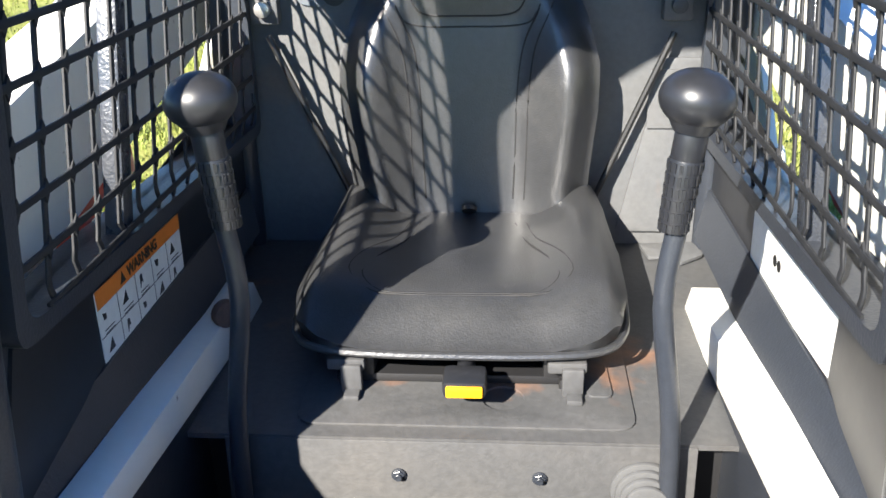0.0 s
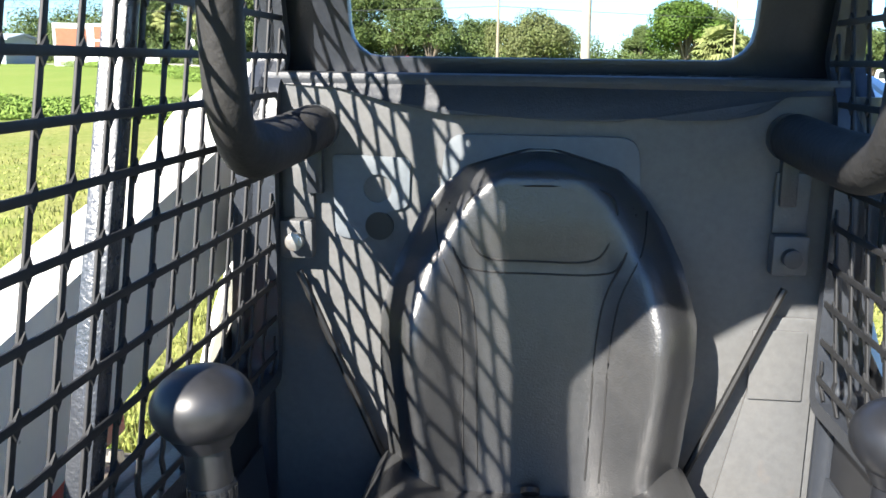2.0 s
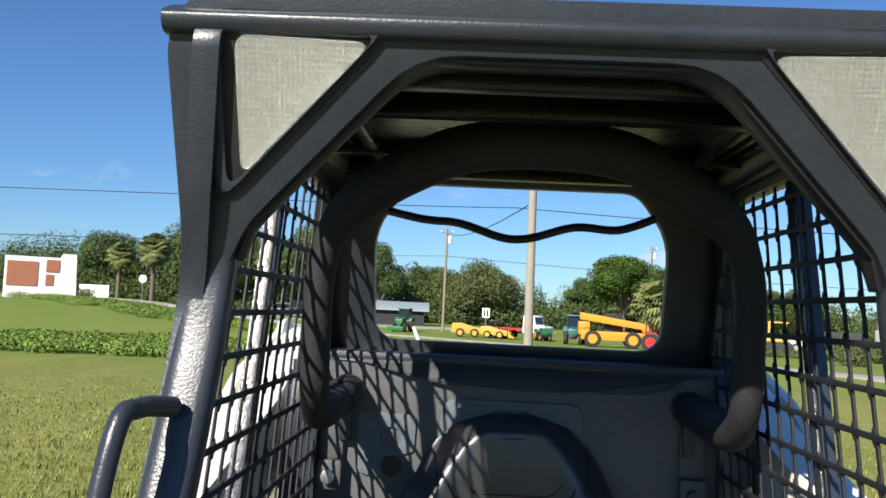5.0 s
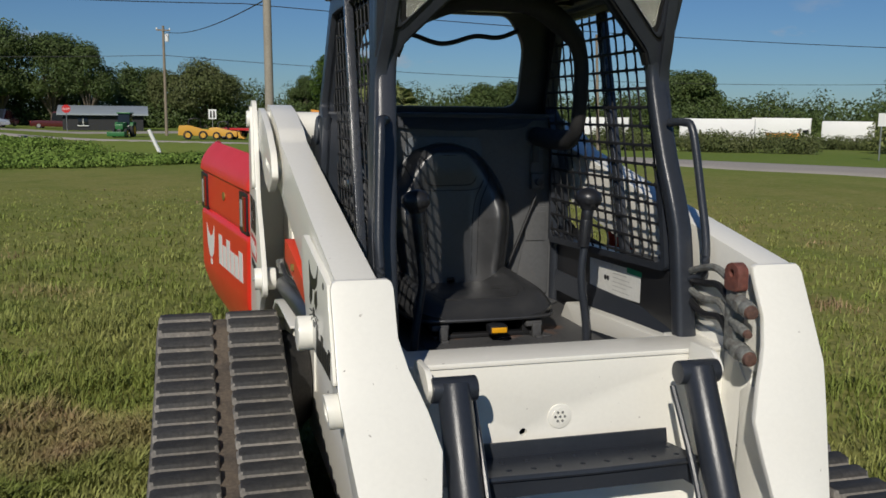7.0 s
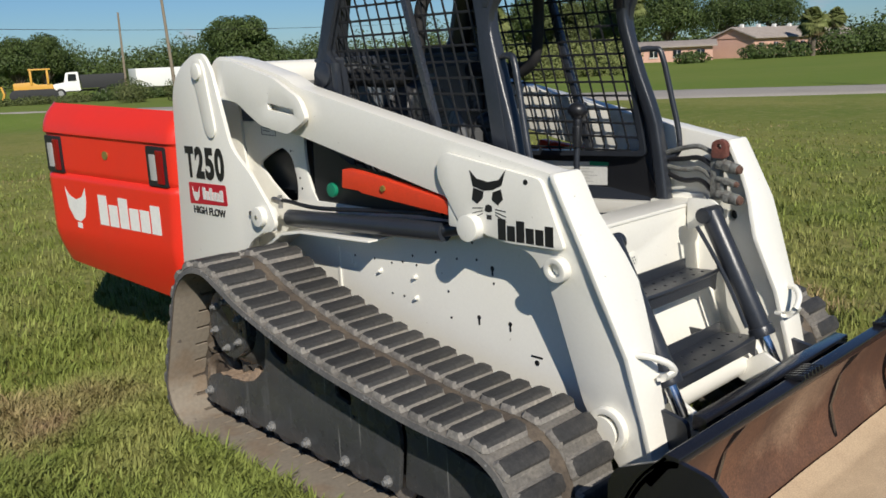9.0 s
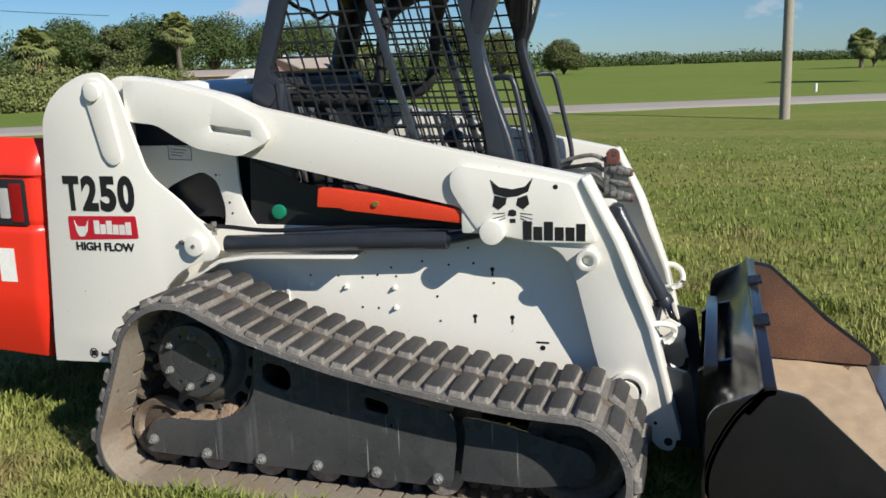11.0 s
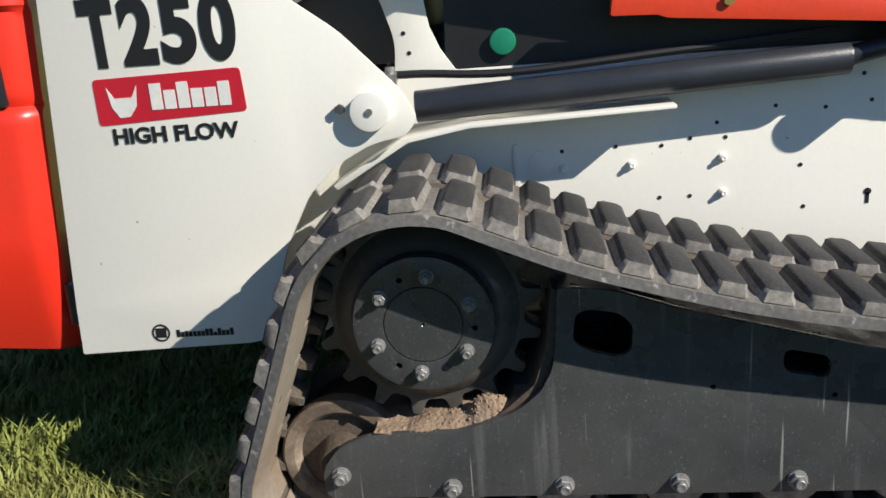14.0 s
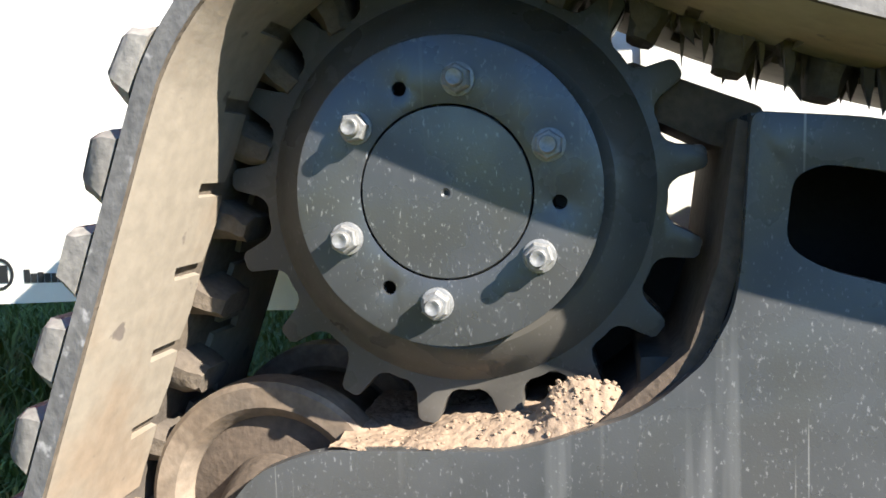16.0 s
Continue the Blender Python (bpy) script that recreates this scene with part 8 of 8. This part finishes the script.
house("pink_house", "long pink stucco house with pale roof and vents", 109, 48.8, -3, 26, 5.4, 2.25, 1.15, PINKWALL, ROOFGREY, 8, 7)
house("pink_house", "low pink stucco wing with flat pale roof", 90.4, 55.0, -59, 10.5, 4, 1.8, 0.5, PINKWALL, ROOFGREY, 4)
house("pavilion", "open dark pavilion with pale metal roof", -10.0, 93.5, 4, 7.5, 5, 1.7, 0.7, DARKVOID, METALROOF, 2)
house("low_building", "low grey building with metal roof beside street", -55, 78, 5, 14, 6, 2.3, 0.4, METALROOF, METALROOF, 4)
monument = thing("monument_sign", "white stepped wall sign with brick panels", "sign wall", at=(-35.2, 69.6, ground_z(-35.2, 69.6) - 0.2))
monument.rotation_euler = (0, 0, radians(24))
part("wall", plate([(-4.0, 0), (1.5, 0), (1.35, 3.95), (0.3, 3.95), (0.1, 3.6), (-4.0, 3.6)], (-0.3, 0.3), lambda a, b, c: (a, c, b)), WHITEFAR, monument)
for a, b, c, d in ((-0.9, 2.4, 0.1, 3.4), (-0.9, 1.3, -0.3, 2.2), (-3.8, 1.2, -1.5, 3.2)):
    part("brick_panel", plate([(a, b), (c, b), (c, d), (a, d)], (-0.36, -0.3), lambda p, q, r: (p, r, q)), BRICK, monument)
fence = thing("white_fence", "low white wall beside the street", "wall", at=(-38.6, 84.3, ground_z(-38.6, 84.3)))
part("panel", box((0, 0, 0.65), (3.0, 0.2, 1.4), 0.02), WHITEFAR, fence)


# ---- vehicles and machines ----
def wheel(parent, x, y, r, w, rim=STEEL):
    """A wheel on an axle along local y."""
    t = part("wheel", merge(rod((x, y - w / 2, r), (x, y + w / 2, r), r, 20, bevel=0.2 * w)), TYRE, parent)
    part("rim", rod((x, y - w / 2 - 0.015, r), (x, y + w / 2 + 0.015, r), r * 0.58, 16), rim, t)
    return t


def car(name, label, x, y, turn, paint, L, W, H, pickup=False):
    c = thing(name, label, "car", at=(x, y, ground_z(x, y) + 0.02))
    c.rotation_euler = (0, 0, radians(turn))
    h = L / 2
    body = rounded([(-h, 0.32), (-h + 0.05, 0.62), (-h + 0.9, 0.78), (h - 1.0, 0.84), (h - 0.1, 0.80), (h, 0.55), (h - 0.05, 0.25), (-h + 0.1, 0.22)], 0.12)
    part("body", plate(body, (-W / 2, W / 2), lambda a, b, c_: (a, c_, b), [], 0.06), paint, c, smooth=50)
    cab_pts = [(-h + 1.0, 0.76), (-h + 1.75, H), (h - 1.6, H), (h - 0.5, 0.80)] if not pickup else [(-h + 1.3, 0.76), (-h + 1.9, H), (0.4, H), (0.6, 0.8)]
    part("cabin", plate(rounded(cab_pts, 0.15), (-W / 2 + 0.12, W / 2 - 0.12), lambda a, b, c_: (a, c_, b), [], 0.06), paint, c, smooth=50)
    for s in (-1, 1):
        win = [(a * 0.93 + 0.02, 0.80 + (b - 0.76) * 0.82) for a, b in cab_pts]
        part("side_window", plate(rounded(win, 0.08), (s * (W / 2 - 0.125), s * (W / 2 - 0.105)), lambda a, b, c_: (a, c_, b)), CARGLASS, c)
    part("windscreen", plate([(-W / 2 + 0.25, 0), (W / 2 - 0.25, 0), (W / 2 - 0.32, 1), (-W / 2 + 0.32, 1)], (0, 0.02), lambda a, b, c_: (cab_pts[0][0] + 0.10 + (cab_pts[1][0] - cab_pts[0][0]) * b * 0.8 - 0.03 - c_, a, 0.82 + (H - 0.87) * b)), CARGLASS, c)
    for s in (-1, 1):
        part("headlight", box((-h + 0.06, s * (W / 2 - 0.3), 0.62), (0.12, 0.35, 0.12), 0.03), REFLECT, c)
        part("tail_light", box((h - 0.04, s * (W / 2 - 0.25), 0.70), (0.08, 0.35, 0.12), 0.03), MACHRED, c)
        for q in (-h + 0.85, h - 0.85):
            wheel(c, q, s * (W / 2 - 0.12), 0.32, 0.22)
    return c


car("car", "silver sports car parked on the street", -18.6, 80.4, 12 + 180, CARSILVER, 4.4, 1.85, 1.3)
car("car", "dark blue sport utility car on the street", -19.0, 90.0, 80, CARDARK, 4.4, 1.85, 1.65)
car("car", "dark maroon pickup truck parked by trees", -14.5, 95.0, 180, CARMAROON, 5.2, 1.95, 1.75, True)
car("car", "dark sedan parked under the trees", -30.0, 99.0, 180, CARDARK, 4.4, 1.8, 1.4)


def tractor(name, label, x, y, turn, paint, rim, k=1.0, cabin=True, loader_arm=False):
    t = thing(name, label, "tractor", at=(x, y, ground_z(x, y)), group="parked machines")
    t.rotation_euler, t.scale = (0, 0, radians(turn)), (k, k, k)
    part("hood", plate(rounded([(-1.5, 0.65), (-1.5, 1.15), (-0.1, 1.3), (0, 0.6)], 0.12), (-0.32, 0.32), lambda a, b, c: (a, c, b), [], 0.05), paint, t, smooth=50)
    part("chassis", box((-0.3, 0, 0.55), (2.4, 0.4, 0.3), 0.04), BLACK, t)
    if cabin:
        part("cab_glass", plate(rounded([(-0.05, 1.0), (0.05, 2.05), (0.95, 2.05), (1.05, 1.0)], 0.06), (-0.5, 0.5), lambda a, b, c: (a, c, b), [], 0.03), CARGLASS, t)
        part("cab_roof", box((0.5, 0, 2.10), (1.2, 1.2, 0.12), 0.05), paint, t)
    else:
        part("roll_bar", tube([(0.8, -0.4, 1.0), (0.8, -0.4, 2.0), (0.8, 0.4, 2.0), (0.8, 0.4, 1.0)], 0.04, 8, 3), BLACK, t)
        part("driver_seat", box((0.5, 0, 1.15), (0.45, 0.45, 0.5), 0.08), BLACK, t)
    for s in (-1, 1):
        wheel(t, 0.5, s * 0.62, 0.62, 0.34, rim)
        wheel(t, -1.2, s * 0.52, 0.38, 0.24, rim)
        part("fender", plate(rounded([(-0.1, 0.95), (0.1, 1.3), (0.9, 1.32), (1.1, 1.05), (0.9, 1.22), (0.15, 1.2)], 0.05), (s * 0.45, s * 0.80), lambda a, b, c: (a, c, b)), paint, t)
    if loader_arm:
        part("implement", box((-2.1, 0, 0.3), (0.9, 1.5, 0.4), 0.05), paint, t)
    return t


tractor("tractor", "green cab tractor with mower deck beside the lane", -6.2, 68.0, 78, MACHGREEN, YELLOW, 0.85, True, True)
tractor("tractor", "small green and yellow tractor in the yard", 4.2, 59.0, 100, MACHGREEN, YELLOW, 0.62, False)
tractor("tractor", "teal cab tractor parked in the yard", 5.8, 54.0, 80, MACHTEAL, YELLOW, 0.85)
tractor("tractor", "black tractor with red wheel rims and hood", 9.4, 45.9, 170, MACHRED, MACHRED, 0.76, False)


def skid(name, label, x, y, turn, k, paint):
    t = thing(name, label, "skid steer", at=(x, y, ground_z(x, y)), group="parked machines")
    t.rotation_euler, t.scale = (0, 0, radians(turn)), (k, k, k)
    part("body", plate(rounded([(-1.5, 0.35), (-1.5, 0.9), (-0.7, 1.0), (0.6, 1.35), (1.5, 1.3), (1.6, 0.4)], 0.1), (-0.6, 0.6), lambda a, b, c: (a, c, b), [], 0.04), paint, t)
    part("bucket", plate(rounded([(-2.4, 0.1), (-1.7, 0.2), (-1.6, 0.85), (-1.8, 0.9), (-1.95, 0.45)], 0.05), (-0.8, 0.8), lambda a, b, c: (a, c, b)), paint, t)
    part("roll_frame", merge(tube([(-0.5, -0.45, 1.0), (-0.4, -0.45, 1.9), (0.5, -0.45, 1.9), (0.6, -0.45, 1.2)], 0.05, 8, 3), tube([(-0.5, 0.45, 1.0), (-0.4, 0.45, 1.9), (0.5, 0.45, 1.9), (0.6, 0.45, 1.2)], 0.05, 8, 3)), BLACK, t)
    for s in (-1, 1):
        for a in (-0.7, 0.7):
            wheel(t, a, s * 0.72, 0.42, 0.26, paint)
    return t


skid("skid_loader", "yellow wheeled loader parked in the yard", -1.0, 60.4, 180, 0.72, MACHYELLOW)
skid("skid_loader", "yellow wheeled loader parked in the yard", 0.9, 60.0, 170, 0.62, MACHYELLOW)


def truck(name, label, x, y, turn, k, cabpaint, bed, bedmat):
    t = thing(name, label, "truck", at=(x, y, ground_z(x, y)), group="parked machines")
    t.rotation_euler, t.scale = (0, 0, radians(turn)), (k, k, k)
    part("cab", plate(rounded([(-3.2, 0.7), (-3.2, 1.35), (-2.2, 1.5), (-2.0, 2.4), (-0.9, 2.45), (-0.8, 0.7)], 0.12), (-1.0, 1.0), lambda a, b, c: (a, c, b), [], 0.06), cabpaint, t, smooth=50)
    part("windscreen", plate([(-0.85, 1.55), (0.85, 1.55), (0.8, 2.25), (-0.8, 2.25)], (0, 0.03), lambda a, b, c: (-2.17 + (b - 1.55) * 0.2 - c, a, b)), CARGLASS, t)
    for s in (-1, 1):
        part("door_window", plate(rounded([(-1.85, 1.6), (-1.8, 2.25), (-1.1, 2.25), (-1.1, 1.6)], 0.05), (s * 0.99, s * 1.02), lambda a, b, c: (a, c, b)), CARGLASS, t)
        for a in (-2.6, 1.2, 2.3):
            wheel(t, a, s * 0.9, 0.48, 0.3)
    part("chassis", box((0, 0, 0.72), (6.2, 0.9, 0.2), 0.02), BLACK, t)
    if bed:
        part("bed", plate(rounded([(-0.7, 0.9), (-0.8, bed), (3.2, bed), (3.1, 0.9)], 0.05), (-1.1, 1.1), lambda a, b, c: (a, c, b), [], 0.03), bedmat, t)
    return t


truck("truck", "white truck tractor with red chassis in the yard", 2.7, 61.3, 150, 0.72, WHITEFAR, 1.1, MACHRED)
truck("truck", "white truck with dark dump bed behind scrub", 24.3, 61.5, -22, 0.76, WHITEFAR, 2.15, DARKVOID)
truck("truck", "white and orange truck among trailers", 37.6, 48.0, 150, 0.52, WHITEFAR, 1.8, MACHORANGE)
truck("truck", "white service truck in the yard", 17.5, 69.0, 160, 0.7, WHITEFAR, 1.3, WHITEFAR)

tele = thing("telehandler", "orange telescopic handler parked in the yard", "telehandler", group="parked machines", at=(7.6, 50.2, ground_z(7.6, 50.2)))
tele.rotation_euler, tele.scale = (0, 0, radians(176)), (0.82, 0.82, 0.82)
part("body", plate(rounded([(-2.2, 0.5), (-2.2, 1.1), (2.2, 1.1), (2.2, 0.5)], 0.1), (-0.9, 0.9), lambda a, b, c: (a, c, b), [], 0.05), MACHORANGE, tele)
part("boom", plate(rounded([(2.3, 1.9), (2.3, 2.4), (-2.4, 1.75), (-2.9, 0.7), (-2.5, 0.6), (-2.0, 1.35)], 0.05), (0.1, 0.5), lambda a, b, c: (a, c, b), [], 0.03), MACHORANGE, tele)
part("counterweight", box((2.0, 0, 1.3), (0.8, 1.6, 0.9), 0.1), MACHORANGE, tele)
part("cab", plate(rounded([(-0.8, 1.0), (-0.7, 2.4), (0.5, 2.4), (0.6, 1.0)], 0.05), (-0.9, -0.1), lambda a, b, c: (a, c, b), [], 0.04), DARKVOID, tele)
for s in (-1, 1):
    for a in (-1.4, 1.4):
        wheel(tele, a, s * 0.95, 0.58, 0.38, MACHORANGE)
dozer = thing("bulldozer", "yellow bulldozer with canopy behind scrub", "bulldozer", group="parked machines", at=(20.6, 62.2, ground_z(20.6, 62.2)))
dozer.rotation_euler, dozer.scale = (0, 0, radians(-20)), (0.9, 0.9, 0.9)
part("body", plate(rounded([(-1.4, 0.55), (-1.4, 1.35), (0.0, 1.4), (0.3, 1.2), (1.4, 1.2), (1.5, 0.6)], 0.08), (-0.6, 0.6), lambda a, b, c: (a, c, b), [], 0.04), MACHYELLOW, dozer)
part("canopy", box((0.55, 0, 2.35), (1.6, 1.4, 0.12), 0.04), MACHYELLOW, dozer)
for a in (-0.1, 1.1):
    for s in (-1, 1):
        part("canopy_post", box((a, s * 0.6, 1.75), (0.16, 0.12, 1.1), 0.02), MACHYELLOW, dozer)
part("blade", plate(rounded([(-2.3, 0.1), (-2.15, 0.6), (-2.3, 1.15), (-2.15, 1.15), (-2.0, 0.6), (-2.15, 0.1)], 0.03), (-1.3, 1.3), lambda a, b, c: (a, c, b)), MACHYELLOW, dozer)
for s in (-1, 1):
    part("crawler", plate(rounded([(-1.6, 0.05), (-1.8, 0.45), (-1.5, 0.85), (1.5, 0.85), (1.8, 0.45), (1.6, 0.05)], 0.2), (s * 0.6, s * 1.05), lambda a, b, c: (a, c, b), [], 0.03), DARKVOID, dozer)


def trailer(label, x, y, turn, L, H, lift=0.75):
    t = thing("box_trailer", label, "trailer", group="parked trailers", at=(x, y, ground_z(x, y) - 0.35))
    t.rotation_euler = (0, 0, radians(turn))
    part("box", box((0, 0, lift + H / 2), (L, 2.3, H), 0.05), WHITEFAR, t)
    part("underframe", box((0, 0, lift - 0.1), (L * 0.95, 1.0, 0.2), 0.02), DARKVOID, t)
    part("rear_frame", box((L / 2 + 0.02, 0, lift + H / 2), (0.06, 2.34, H + 0.04), 0.02), STEEL, t)
    for s in (-1, 1):
        for a in (-L * 0.36, -L * 0.36 + 0.9, L * 0.3):
            wheel(t, a, s * 0.95, 0.42, 0.26)
    return t


trailer("white box trailer parked behind scrub", 32.6, 49.2, -33, 4.7, 1.55, 0.62)
trailer("white box trailer parked behind scrub", 46.3, 61.2, -36, 4.6, 1.75, 0.62)
trailer("white cargo container on wheels by trees", 44.0, 50.4, -40, 3.4, 1.55, 0.62)
trailer("white box trailer parked behind scrub", 33.2, 68.4, -10, 4.4, 1.5)
